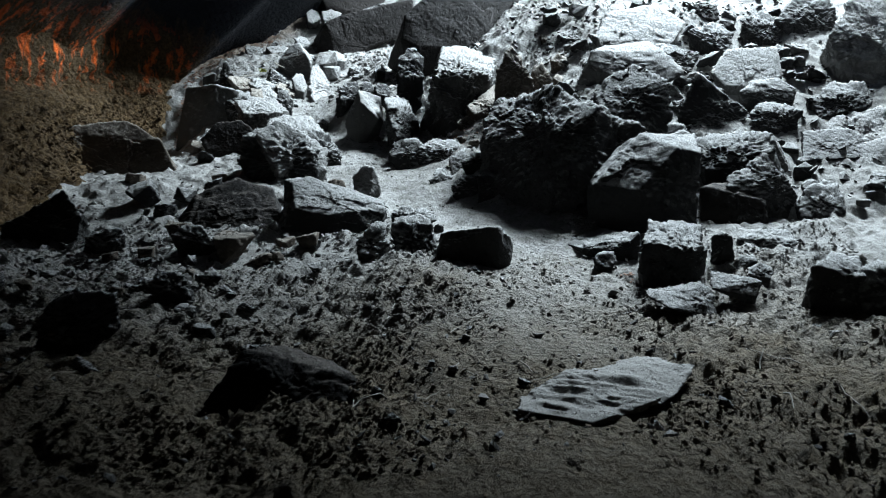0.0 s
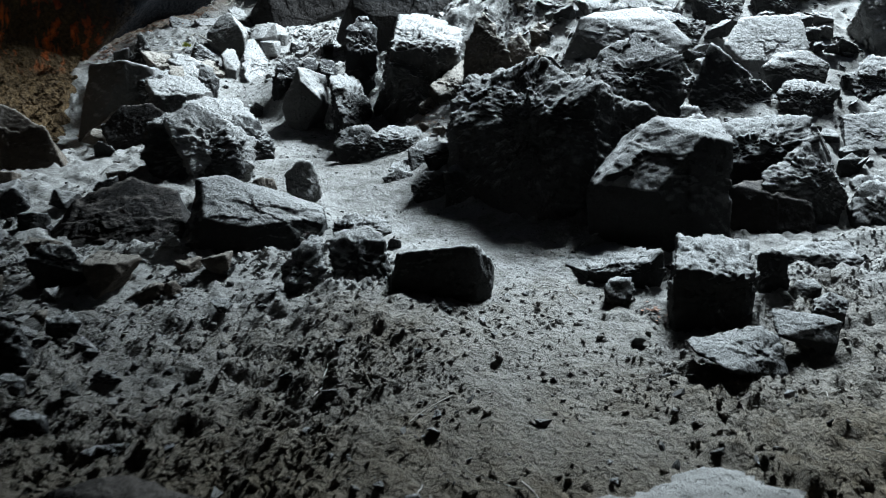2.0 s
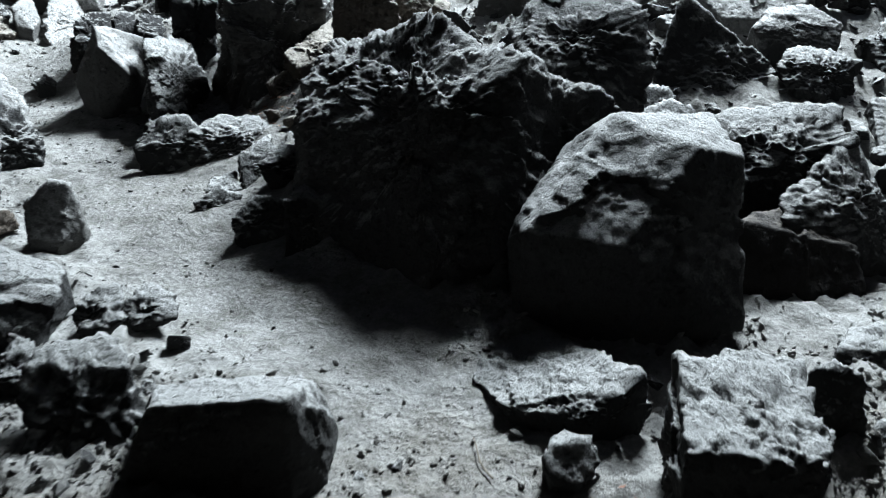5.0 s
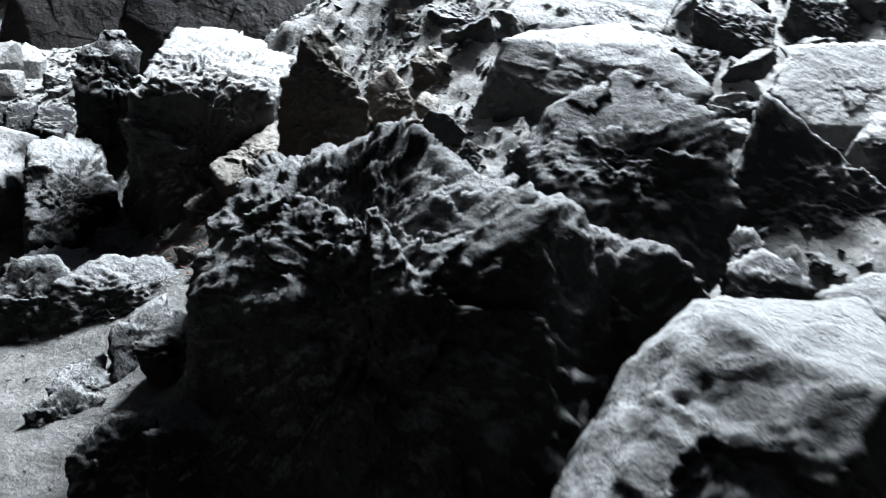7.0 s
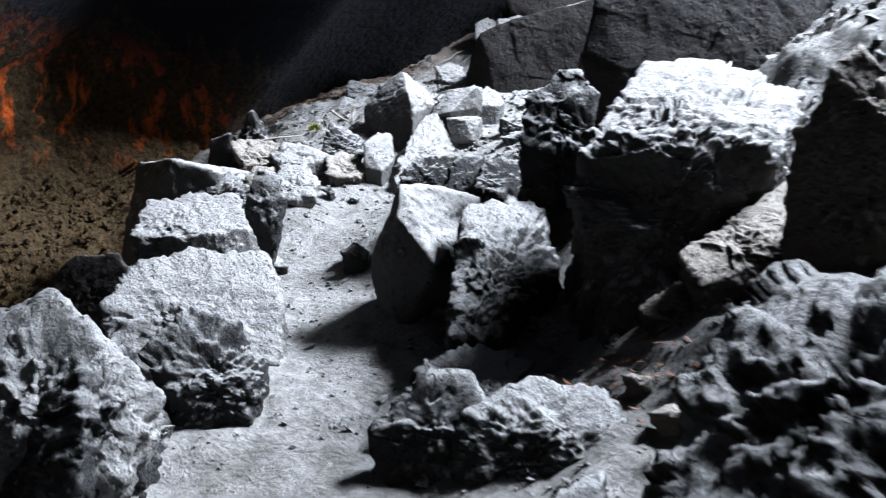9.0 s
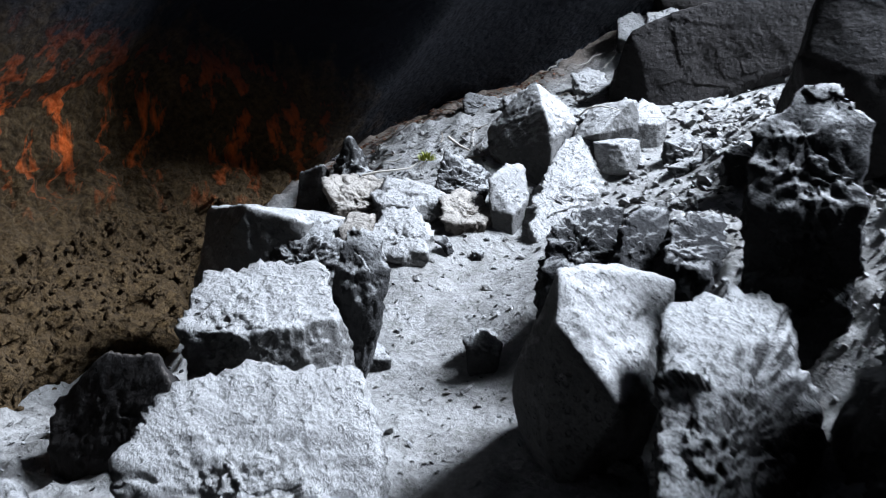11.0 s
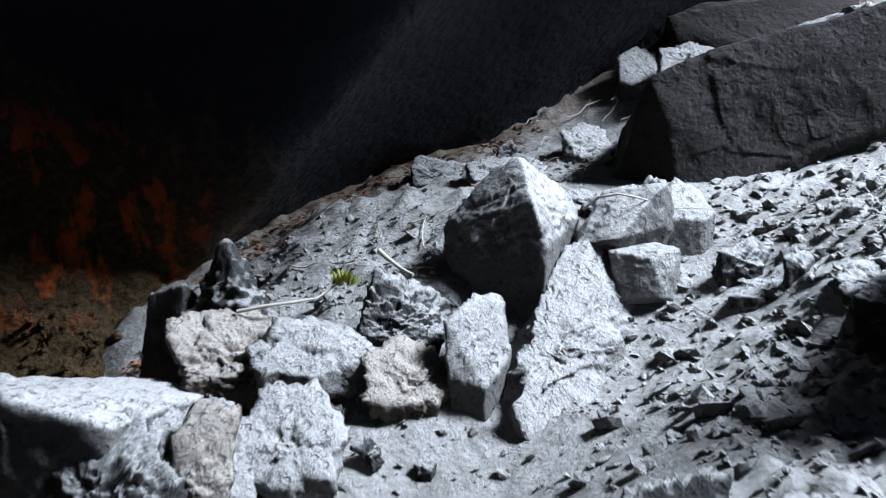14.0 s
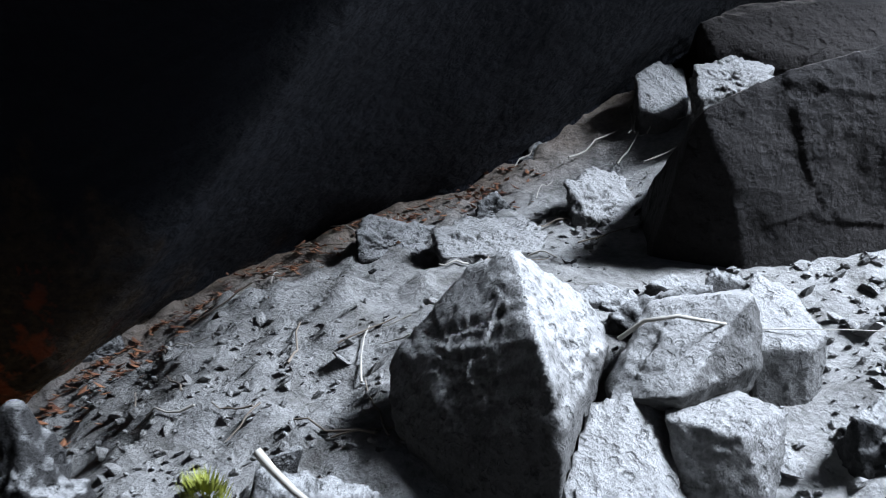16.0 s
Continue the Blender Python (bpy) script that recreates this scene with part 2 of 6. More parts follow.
def plain_material(name, colour, other, scale=20.0, rough=0.8):
    mat, nodes, links, out = material(name)
    place = nodes.new("ShaderNodeNewGeometry")
    n = node(nodes, "ShaderNodeTexNoise", Scale=scale, Detail=4.0)
    links.new(place.outputs["Position"], n.inputs["Vector"])
    tone = maths(nodes, links, "ADD", maths(nodes, links, "MULTIPLY", n.outputs["Fac"], 0.6), maths(nodes, links, "MULTIPLY", place.outputs["Random Per Island"], 0.4))
    links.new(mix(nodes, links, ramp(nodes, links, tone, 0.25, 0.75), colour, other), out.inputs["Base Color"])
    out.inputs["Roughness"].default_value = rough
    bump = node(nodes, "ShaderNodeBump", Strength=0.4, Distance=0.004)
    links.new(n.outputs["Fac"], bump.inputs["Height"])
    links.new(bump.outputs["Normal"], out.inputs["Normal"])
    return mat


SAND = ground_material()
EARTH = wall_material()
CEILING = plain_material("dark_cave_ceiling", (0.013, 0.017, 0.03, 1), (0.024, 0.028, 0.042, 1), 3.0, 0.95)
DRY_WOOD = plain_material("bleached_dry_wood", (0.2, 0.18, 0.15, 1), (0.34, 0.32, 0.28, 1), 40.0)
DARK_WOOD = plain_material("dark_dead_twig", (0.06, 0.05, 0.04, 1), (0.16, 0.13, 0.1, 1), 40.0)
LEAF = plain_material("dead_leaf", (0.08, 0.028, 0.015, 1), (0.26, 0.11, 0.05, 1), 8.0)
MOSS = plain_material("yellow_green_moss", (0.1, 0.12, 0.012, 1), (0.26, 0.27, 0.03, 1), 60.0)


# ---- the floor ----
MID_Y = [-9, 3, 3.8, 4.4, 5.2, 6, 7.3, 8.2, 9.5, 10.8, 11.3, 11.75, 12.1, 12.6, 13.5, 14.2, 16, 19]
MID_Z = [.2, .14, .12, .16, .26, .34, .55, .72, 1.0, 1.38, 1.52, 1.64, 1.84, 2.1, 2.5, 2.95, 3.5, 4.6]
RIGHT_Y = [-9, 3, 5, 6, 7, 8, 9, 10, 11, 12, 14, 19]
RIGHT_Z = [.2, .1, .2, .33, .52, 1.05, 1.65, 2.15, 2.55, 2.9, 3.5, 5.2]


def smooth(a, b, v):
    u = np.clip((v - a) / (b - a), 0, 1)
    return u * u * (3 - 2 * u)


def ground_height(x, y):
    """The lie of the cave floor: a level hollow, then a slope that climbs to the back, steeper on the side of the rockfall."""
    mid = np.interp(y, MID_Y, MID_Z)
    right = np.interp(y, RIGHT_Y, RIGHT_Z)
    w = smooth(-0.7 + 0.0 * y, 1.7, x)
    trough = np.exp(-((x - np.interp(y, [10.8, 11.3, 11.9], [-1.78, -1.72, -1.45])) / 0.43) ** 2)
    bank = 0.2 * smooth(10.0, 10.7, y) * smooth(13.1, 12.2, y) * (1 - trough) * smooth(-3.6, -2.9, x)
    bank = bank + 0.15 * smooth(9.95, 10.2, y) * smooth(11.2, 10.5, y) * smooth(-1.4, -1.1, x) * smooth(1.5, 0.2, x)
    return bank + mid * (1 - w) + right * w - 0.12 * smooth(-1.8, -3.2, x) * smooth(8, 9.5, y) * smooth(12, 11, y) - 0.3 * smooth(-2.9, -3.4, x) * smooth(9.2, 10, y) * smooth(11.6, 10.9, y)



def mesh_object(name, verts, faces, mat, smooth_faces=True):
    mesh = bpy.data.meshes.new(name)
    mesh.from_pydata(np.asarray(verts).tolist(), [], faces if isinstance(faces, list) else faces.tolist())
    mesh.materials.append(mat)
    if smooth_faces:
        mesh.polygons.foreach_set("use_smooth", np.ones(len(mesh.polygons), bool))
    mesh.update()
    return new(name, mesh)


def grid_faces(n, m):
    a = (np.arange(n - 1)[:, None] * m + np.arange(m - 1)[None, :]).ravel()
    return np.stack([a, a + m, a + m + 1, a + 1], 1)


def path_distance(x, y):
    """How far from the trodden path."""
    middle = np.interp(y, [3, 5.2, 6.2, 7.2, 8.2, 9.5, 10.6, 11.3], [0.5, 0.6, 0.75, 0.25, -0.45, -1.15, -1.7, -1.75])
    return np.abs(x - middle)


def floor_height(x, y):
    p = np.stack([x, y, np.zeros_like(x)], 1)
    z = ground_height(x, y)
    far = path_distance(x, y)
    rough = 0.35 + 0.65 * smooth(0.25, 0.9, far)
    near = smooth(40, 18, np.abs(x) + np.abs(y))
    z = z + near * (0.05 * fbm(p, 1.1, 2, 3) + rough * (0.034 * fbm(p, 5.0, 3, 11) + 0.022 * np.maximum(0, fbm(p, 15.0, 2, 23))))
    z = z + near * smooth(6.4, 5.6, y) * rough * (0.02 * facets(p, 13.0, 91) + 0.012 * facets(p, 26.0, 93))
    return z + rough * near * 0.05 * np.maximum(0, 0.45 - cells(p + 3.1, 8.0, 41)) * 2


def build_floor():
    xs = np.concatenate([[-60, -30, -15, -9], np.arange(-6.5, -4.0, 0.15), np.arange(-4.0, 4.6, 0.024), np.arange(4.7, 8, 0.15), [9, 12, 18, 30, 60]])
    ys = np.concatenate([[-60, -30, -15, -9, -6, -4, -2, -1], np.arange(0, 2.6, 0.1), np.arange(2.6, 14.4, 0.024), np.arange(14.5, 19, 0.15), [20, 24, 32, 45, 70]])
    x, y = [v.ravel() for v in np.meshgrid(xs, ys, indexing="ij")]
    ob = mesh_object("ground", np.stack([x, y, floor_height(x, y)], 1), grid_faces(len(xs), len(ys)), SAND)
    tagged(ob, "grey volcanic sand and dusty soil of a cave floor climbing a slope", "ground", kind="structure")


build_floor()


# ---- the cave round it ----
def build_walls():
    foot_y = [-9, 4, 7, 10, 11.1, 12.1, 12.7, 13.5, 14.3, 15.6, 18.5]
    foot_x = [-3.9, -3.9, -3.7, -3.7, -3.75, -3.85, -3.6, -2.9, -2.3, -1.7, -0.6]
    s = np.concatenate([np.arange(-9, 5, 0.2), np.arange(5, 15, 0.045), np.arange(15, 18.6, 0.2)])
    fx = np.interp(s, foot_y, foot_x)
    for _ in range(6):
        fx = np.convolve(np.pad(fx, 3, "edge"), np.ones(7) / 7, "valid")
    front = smooth(12.1, 10.9, s)
    bank = 0.95 * front - 0.1
    v = np.concatenate([np.arange(-0.3, 1.6, 0.04), np.arange(1.6, 2.9, 0.12)])
    S, V = np.meshgrid(np.arange(len(s)), v, indexing="ij")
    S, V = S.ravel(), V.ravel()
    b = bank[S]
    lean = -0.55 * np.clip(V, -1, None).clip(max=b) - 0.16 * front[S] * smooth(b, b + 0.12, V) + 1.1 * np.maximum(0, V - b - 0.12 - 0.45 * front[S])
    x, y = fx[S] + lean, s[S]
    z = ground_height(x * 0 + fx[S] + 0.1, y) + V
    p = np.stack([x, y, z], 1)
    push = 0.1 * fbm(p, 1.2, 3, 51) + 0.04 * fbm(p, 6.0, 3, 53) + 0.08 * facets(p, 4.5, 57) + 0.05 * facets(p, 10.0, 58) - 0.1 * np.minimum(0.5, cells(p, 9.0, 55))
    push *= (0.3 + 0.7 * smooth(12.4, 11.2, y)) * (0.35 + 0.65 * smooth(b + 0.5, b + 0.1, V))
    p[:, 0] += push
    p[:, 2] += 0.3 * push
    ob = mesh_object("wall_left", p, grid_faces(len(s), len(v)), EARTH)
    keep = np.flatnonzero((V > 0.02) & (V < b - 0.12) & (y > 7.5) & (y < 12))
    global BANK
    BANK = p[keep]
    tagged(ob, "brown earth cave wall with rust-red streaks, shade painted under its overhang", "cave wall", kind="structure")
    # the roof springs from the wall's upper edge and ends in a drip line under the open sky, unseen and set to shade
    # the floor
    top = p.reshape(len(s), len(v), 3)[::3, -1]
    u = np.linspace(0, 1, 40)
    at = [-9, 2, 5, 7, 9, 11, 13, 18.5]
    ex = np.interp(top[:, 1], at, [9.5, 9.5, 6.2, 2.6, 1.2, -0.6, -0.7, 1.0])
    ey = np.interp(top[:, 1], at, [-9, 6.2, 7.2, 8.4, 10.1, 11.9, 14.2, 18.5])
    ez = np.interp(top[:, 1], at, [4.3, 3.85, 3.95, 4.7, 4.78, 5.8, 5.7, 7.5])
    X = top[:, None, 0] + u * (ex - top[:, 0])[:, None]
    Y = top[:, None, 1] + u * (ey - top[:, 1])[:, None]
    Z = top[:, None, 2] - 0.02 + u * (ez - top[:, 2])[:, None] + (0.5 * np.sin(u * np.pi))
    q = np.stack([X.ravel(), Y.ravel(), Z.ravel()], 1)
    q[:, 2] += 0.14 * fbm(q, 0.9, 3, 61) * np.tile(np.minimum(1, u * 8), len(top))
    mass = q + (-1.3, -1.3, 1.3)
    n, m = len(top), len(u)
    faces = np.concatenate([grid_faces(n, m)[:, ::-1], grid_faces(n, m) + n * m])
    rim = [[i * m + m - 1, i * m + m - 1 + n * m, (i + 1) * m + m - 1 + n * m, (i + 1) * m + m - 1] for i in range(n - 1)]
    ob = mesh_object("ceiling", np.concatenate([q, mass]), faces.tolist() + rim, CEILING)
    tagged(ob, "dark rock roof of the cave", "cave ceiling", kind="structure")
    # two walls out of view, added to keep sky light off the rocks' fronts
    for name, a, b in (("unseen_wall_back", (-6, -8.5), (9.5, -8.5)), ("unseen_wall_right", (8.6, -8.5), (8.2, 5.5))):
        w, h = np.linspace(0, 1, 60), np.linspace(-0.5, 9, 40)
        W, H = [k.ravel() for k in np.meshgrid(w, h, indexing="ij")]
        p = np.stack([a[0] + (b[0] - a[0]) * W, a[1] + (b[1] - a[1]) * W, H], 1)
        out = np.array([0, 1, 0]) if name == "unseen_wall_back" else np.array([-1, 0, 0])
        p = p + out * (0.35 * fbm(p, 0.7, 4, 71) + 0.25 * np.sin(H))[:, None]
        outer = p - out * 0.8
        n, m = len(w), len(h)
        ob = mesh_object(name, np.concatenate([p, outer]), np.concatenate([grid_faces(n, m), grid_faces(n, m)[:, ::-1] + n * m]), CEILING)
        tagged(ob, "rough dark rock wall, unseen, added to keep out sky light", "cave wall", kind="structure")


build_walls()

# ---- boulders ----
_ball = {}


def ball(level):
    if level not in _ball:
        bm = bmesh.new()
        bmesh.ops.create_icosphere(bm, subdivisions=level, radius=1)
        bm.verts.ensure_lookup_table()
        _ball[level] = (np.array([v.co[:] for v in bm.verts]), [[v.index for v in f.verts] for f in bm.faces])
        bm.free()
    return _ball[level]


def hull_planes(corners):
    bm = bmesh.new()
    for c in corners:
        bm.verts.new(c)
    bmesh.ops.convex_hull(bm, input=bm.verts)
    bm.normal_update()
    mid = np.mean([v.co[:] for v in bm.verts if v.link_faces], 0)
    planes = {}
    for f in bm.faces:
        n = np.array(f.normal)
        d = float(n @ (np.array(f.verts[0].co) - mid))
        if d < 0:
            n, d = -n, -d
        planes[tuple(np.round(n, 3))] = max(d, 1e-3)
    bm.free()
    return mid, np.array(list(planes)), np.array(list(planes.values()))


STYLES = {  # sharpness of edges, broad relief, knobs, grain, chips off the edges, ledges, holes
    "broken": (260, 0.006, 0.0, 0.006, 6, 0.014, 0.005),
    "pitted": (220, 0.01, 0.0, 0.01, 9, 0.034, 0.013),
    "craggy": (180, 0.012, 0.0, 0.012, 10, 0.045, 0.01),
    "lumpy": (70, 0.04, 0.075, 0.026, 8, 0.03, 0.014),
    "smooth": (220, 0.01, 0.0, 0.006, 8, 0.007, 0.003),
    "rippled": (160, 0.008, 0.0, 0.005, 6, 0.008, 0.002),
}


LYING = []  # middle and half width of every boulder


def boulder(name, place, corners, label, style="broken", mat=None, seed=1, group="rockfall boulders", category="boulder", level=5):
    """A broken rock: the block between its corners, with worn edges, dents, knobs and grain."""
    sharp, broad, knobs, grain, chips, ledges, holes = STYLES[style]
    rng = np.random.default_rng(seed)
    corners = np.array(corners, float)
    size = np.maximum(np.ptp(corners, axis=0), 0.03)
    mid, normals, depth = hull_planes(corners / size)
    cut = rng.normal(size=(chips, 3))
    cut /= np.linalg.norm(cut, axis=1)[:, None]
    normals = np.concatenate([normals, cut])
    depth = np.concatenate([depth, ((corners / size - mid) @ cut.T).max(0) * rng.uniform(0.94, 1.0, chips)])
    bulk = float(np.cbrt(np.prod(size)))
    level = max(level, 7 if bulk > 1.0 else 6 if bulk > 0.36 else 5 if bulk > 0.17 else 4)
    unit, faces = ball(level)
    reach = np.maximum(0.0, unit @ normals.T) / depth
    r = (reach ** sharp).sum(1) ** (-1 / sharp)
    p = (unit * r[:, None] + mid) * size
    out = unit / size
    out /= np.linalg.norm(out, axis=1)[:, None]
    scale = bulk
    q = p + seed * 3.71
    warp = q + 0.06 * scale * np.stack([fbm(q, 5 / scale, 2, seed + 40 + k) for k in range(3)], 1)
    bend = broad * scale * fbm(q, 2.2 / scale, 3, seed)
    bend += ledges * scale * (1.2 * facets(warp, 1.4 / scale, seed + 21) + facets(warp, 2.7 / scale, seed + 31) + 0.5 * facets(warp, 5.5 / scale, seed + 51) + 0.22 * facets(warp, 12 / scale, seed + 61))
    if knobs:
        bend -= knobs * scale * (np.minimum(0.75, cells(warp, 6.0 / scale, seed + 9)) - 0.4)
    bend += grain * scale * fbm(q, 9 / scale, 4, seed + 3)
    # gas holes and spalls of two sizes, in clusters
    cluster = smooth(-0.5, 0.4, fbm(q, 4.0, 2, seed + 75))
    bent = q + 0.04 * np.stack([fbm(q, 13.0, 2, seed + 90 + k) for k in range(3)], 1)
    size_a, size_b = (11.0, 24.0) if min(size) > 0.25 else (20.0, 36.0)
    bend -= holes * (11.0 / size_a) * cluster * smooth(0.52, 0.3, cells(bent, size_a, seed + 71))
    bend -= 0.5 * holes * (11.0 / size_a) * smooth(0.5, 0.3, cells(bent, size_b, seed + 73))
    bend += 0.6 * holes * (0.3 - np.abs(fbm(q, 8.5, 4, seed + 77)))
    if style in ("craggy", "pitted", "lumpy") and bulk > 0.36:
        bend += (0.009 if style == "craggy" else 0.005) * facets(bent, 19.0, seed + 97)
    if style == "rippled":
        turned = np.stack([0.5 * q[:, 0] + 0.87 * q[:, 1], 0.87 * q[:, 0] - 0.5 * q[:, 1], q[:, 2]], 1)
        bend += 0.019 * fbm(turned * (1, 0.25, 1), 20, 3, seed + 81)
    p = p + out * bend[:, None]
    ob = mesh_object(name, p, faces, mat or ROCK)
    ob.location = place
    LYING.append((place[0] + corners[:, 0].mean(), place[1] + corners[:, 1].mean(), 0.5 * max(size[0], size[1])))
    return tagged(ob, label, category, group)


boulder("boulder", (0.72, 3.75, 0.13), [(-0.38, -0.23, 0.01), (-0.07, 0.25, 0.04), (0.37, 0.42, 0.06), (0.54, 0.14, 0.09), (0.35, -0.15, 0.05), (-0.07, -0.38, 0.01), (-0.32, -0.2, -0.05), (-0.05, -0.33, -0.06), (-0.32, 0.31, -0.04), (-0.05, 0.17, -0.04)], "pale rippled flat rock slab lying on the soil", "rippled", ROCK_SLAB, 11, "rockfall boulders", "boulder", 5)
# front foot reaches forward in shade colour to stand for the boulder's cast shadow
boulder("boulder", (-0.80, 3.69, 0.12), [(-0.16, 0.11, 0.22), (0, 0.23, 0.21), (0.26, 0.19, 0.14), (0.4, 0.06, 0.1), (-0.25, -0.07, 0.04), (-0.38, -0.21, -0.1), (-0.05, -0.24, -0.15), (0.33, -0.21, -0.11), (-0.01, -0.03, 0.04), (-0.33, -0.18, -0.1), (-0.04, -0.21, -0.15), (0.29, -0.18, -0.11), (-0.33, 0.25, -0.1), (-0.04, 0.22, -0.15), (0.29, 0.25, -0.11)], "dark squat boulder with a brown dusty top, its foot drawn out for its shadow", "broken", ROCK_SHADE, 12, "rockfall boulders", "boulder", 5)
boulder("boulder", (0.25, 6.04, 0.34), [(-0.27, 0.27, 0.17), (-0.17, 0.26, 0.18), (0.01, -0.13, 0.25), (0.15, -0.18, 0.3), (0.22, 0.17, 0.21), (0.28, 0.01, 0.14), (-0.29, -0.08, 0.07), (-0.29, -0.1, -0.05), (-0.07, -0.15, -0.11), (0.16, -0.18, -0.03), (0.26, -0.09, 0.03), (-0.23, -0.04, 0.23), (-0.28, -0.1, -0.06), (-0.07, -0.15, -0.11), (0.16, -0.17, -0.07), (0.25, -0.09, -0.06), (-0.25, 0.22, -0.05), (-0.04, 0.16, -0.11), (0.19, 0.14, -0.03), (0.29, 0.23, -0.01)], "dark block of lava rock standing beside the path", "broken", ROCK, 13, "rockfall boulders", "boulder", 5)
boulder("boulder", (1.64, 5.72, 0.29), [(-0.12, 0.26, 0.38), (0.27, 0.22, 0.35), (0.2, -0.05, 0.25), (0.1, -0.19, 0.24), (-0.12, -0.18, 0.18), (-0.27, -0.15, 0.28), (-0.27, -0.15, 0.06), (-0.15, -0.16, -0.06), (0.09, -0.14, -0.03), (0.26, 0.1, 0.08), (-0.24, -0.14, -0.07), (-0.13, -0.15, -0.07), (0.08, -0.13, -0.07), (0.23, 0.08, -0.04), (-0.21, 0.14, -0.03), (-0.1, 0.13, -0.06), (0.11, 0.15, -0.03), (0.26, 0.35, 0)], "square dark rock block with a pale pitted top", "pitted", ROCK, 14, "rockfall boulders", "boulder", 5)
boulder("boulder", (1.57, 5.12, 0.22), [(-0.27, 0.07, 0.09), (-0.05, 0.14, 0.13), (0.13, 0.12, 0.14), (0.17, 0.02, 0.07), (0.17, -0.08, -0.04), (-0.3, -0.13, 0.1), (-0.17, -0.25, 0.04), (0.14, -0.07, -0.06), (0.17, 0.18, -0.04)], "low knobbly dark rock mound half sunk in sand", "pitted", ROCK_CRAG, 15, "rockfall boulders", "boulder", 5)
boulder("boulder", (1.25, 6.33, 0.39), [(-0.24, 0.11, 0.01), (-0.04, 0.54, 0.08), (0.18, 0.07, 0.13), (0.22, -0.24, 0.14), (0.25, -0.24, 0.03), (0.01, -0.27, 0.03), (-0.2, -0.14, 0.03), (-0.21, 0.1, -0.03), (0.22, -0.22, -0.09), (0.02, -0.24, -0.09), (-0.18, -0.13, -0.07), (-0.18, 0.38, 0.01), (0.25, 0.07, -0.04), (0.05, 0.05, -0.04), (-0.15, 0.16, -0.02)], "low dusty rock ledge at the path's edge", "pitted", ROCK, 16, "rockfall boulders", "boulder", 5)
boulder("rock", (1.18, 5.91, 0.32), [(-0.08, 0, 0.09), (0, 0.09, 0.11), (0.08, 0.03, 0.12), (0.1, -0.02, 0.05), (0.02, -0.06, 0.01), (-0.07, -0.05, 0.03), (0.02, -0.05, -0.06), (-0.06, -0.04, -0.06), (0.03, 0.04, -0.04), (-0.05, 0.05, -0.04)], "small angular dusty grey lava rock beside the sandy path", "pitted", ROCK, 17, "loose rocks", "rock", 4)
boulder("boulder", (2.58, 6.44, 0.41), [(-0.24, -0.01, 0.05), (-0.07, 0.17, 0.07), (0.24, 0.14, 0.1), (0.23, -0.06, 0.02), (0.16, -0.16, -0.12), (-0.24, -0.11, -0.12), (0.14, -0.14, -0.12), (-0.21, -0.1, -0.12), (0.17, 0.12, -0.12), (-0.18, 0.16, -0.12)], "angular dusty grey lava rock on the hollow's floor", "pitted", ROCK, 18, "rockfall boulders", "boulder", 5)
boulder("rock", (2.10, 6.05, 0.34), [(-0.07, 0.06, 0.2), (0, 0.05, 0.23), (0.05, -0.05, 0.2), (0.08, -0.05, -0.03), (-0.09, -0.04, -0.03), (0.07, -0.05, -0.06), (-0.08, -0.03, -0.06), (0.08, 0.05, -0.04), (-0.07, 0.06, -0.04)], "upright dusty grey lava rock on the hollow's floor", "pitted", ROCK, 19, "loose rocks", "rock", 4)
boulder("stone", (2.24, 5.94, 0.32), [(-0.05, 0.06, 0.08), (0.06, 0.05, 0.09), (0.07, -0.05, 0.05), (0.04, -0.05, -0.02), (-0.08, -0.03, -0.02), (0.04, -0.04, -0.06), (-0.07, -0.03, -0.05), (0.05, 0.04, -0.04), (-0.06, 0.05, -0.04)], "small angular dusty grey lava rock on the hollow's floor", "pitted", ROCK, 20, "loose rocks", "stone", 4)
boulder("rock", (2.23, 5.67, 0.29), [(-0.06, 0.05, 0.07), (0.02, 0.04, 0.11), (0.12, 0.03, 0.06), (0.06, -0.07, 0.01), (-0.1, -0.05, 0.03), (0.05, -0.06, -0.06), (-0.08, -0.05, -0.06), (0.07, 0.05, -0.04), (-0.07, 0.07, -0.04)], "angular dusty grey lava rock on the hollow's floor", "pitted", ROCK, 21, "loose rocks", "rock", 4)
boulder("rock", (1.99, 5.35, 0.25), [(-0.2, 0.05, 0.15), (0.07, 0.12, 0.1), (0.15, 0.01, 0.09), (0.08, -0.08, 0), (-0.26, -0.15, 0.07), (0.07, -0.08, -0.06), (0.09, 0.14, -0.03)], "flat dark rock tilted on the floor", "broken", ROCK_CRAG, 22, "loose rocks", "rock", 5)
boulder("rock", (2.49, 5.08, 0.21), [(-0.17, -0.03, 0.3), (0.02, 0.12, 0.34), (0.2, 0.12, 0.33), (0.15, -0.08, 0.23), (0.1, -0.13, 0.03), (-0.18, -0.08, 0.03), (0.09, -0.11, -0.06), (-0.15, -0.07, -0.06), (0.09, 0.09, -0.04), (-0.15, 0.14, -0.03)], "square dark rock block with a pale pitted top", "pitted", ROCK, 23, "loose rocks", "rock", 5)
boulder("rock", (2.76, 5.03, 0.20), [(-0.15, 0.02, 0.27), (0.02, 0.12, 0.34), (0.17, 0.02, 0.3), (0.17, -0.08, 0.03), (-0.19, -0.13, 0.03), (0.15, -0.07, -0.06), (-0.16, -0.11, -0.06), (0.15, 0.13, -0.03), (-0.16, 0.08, -0.04)], "square dark rock block with a pale pitted top", "pitted", ROCK, 24, "loose rocks", "rock", 5)
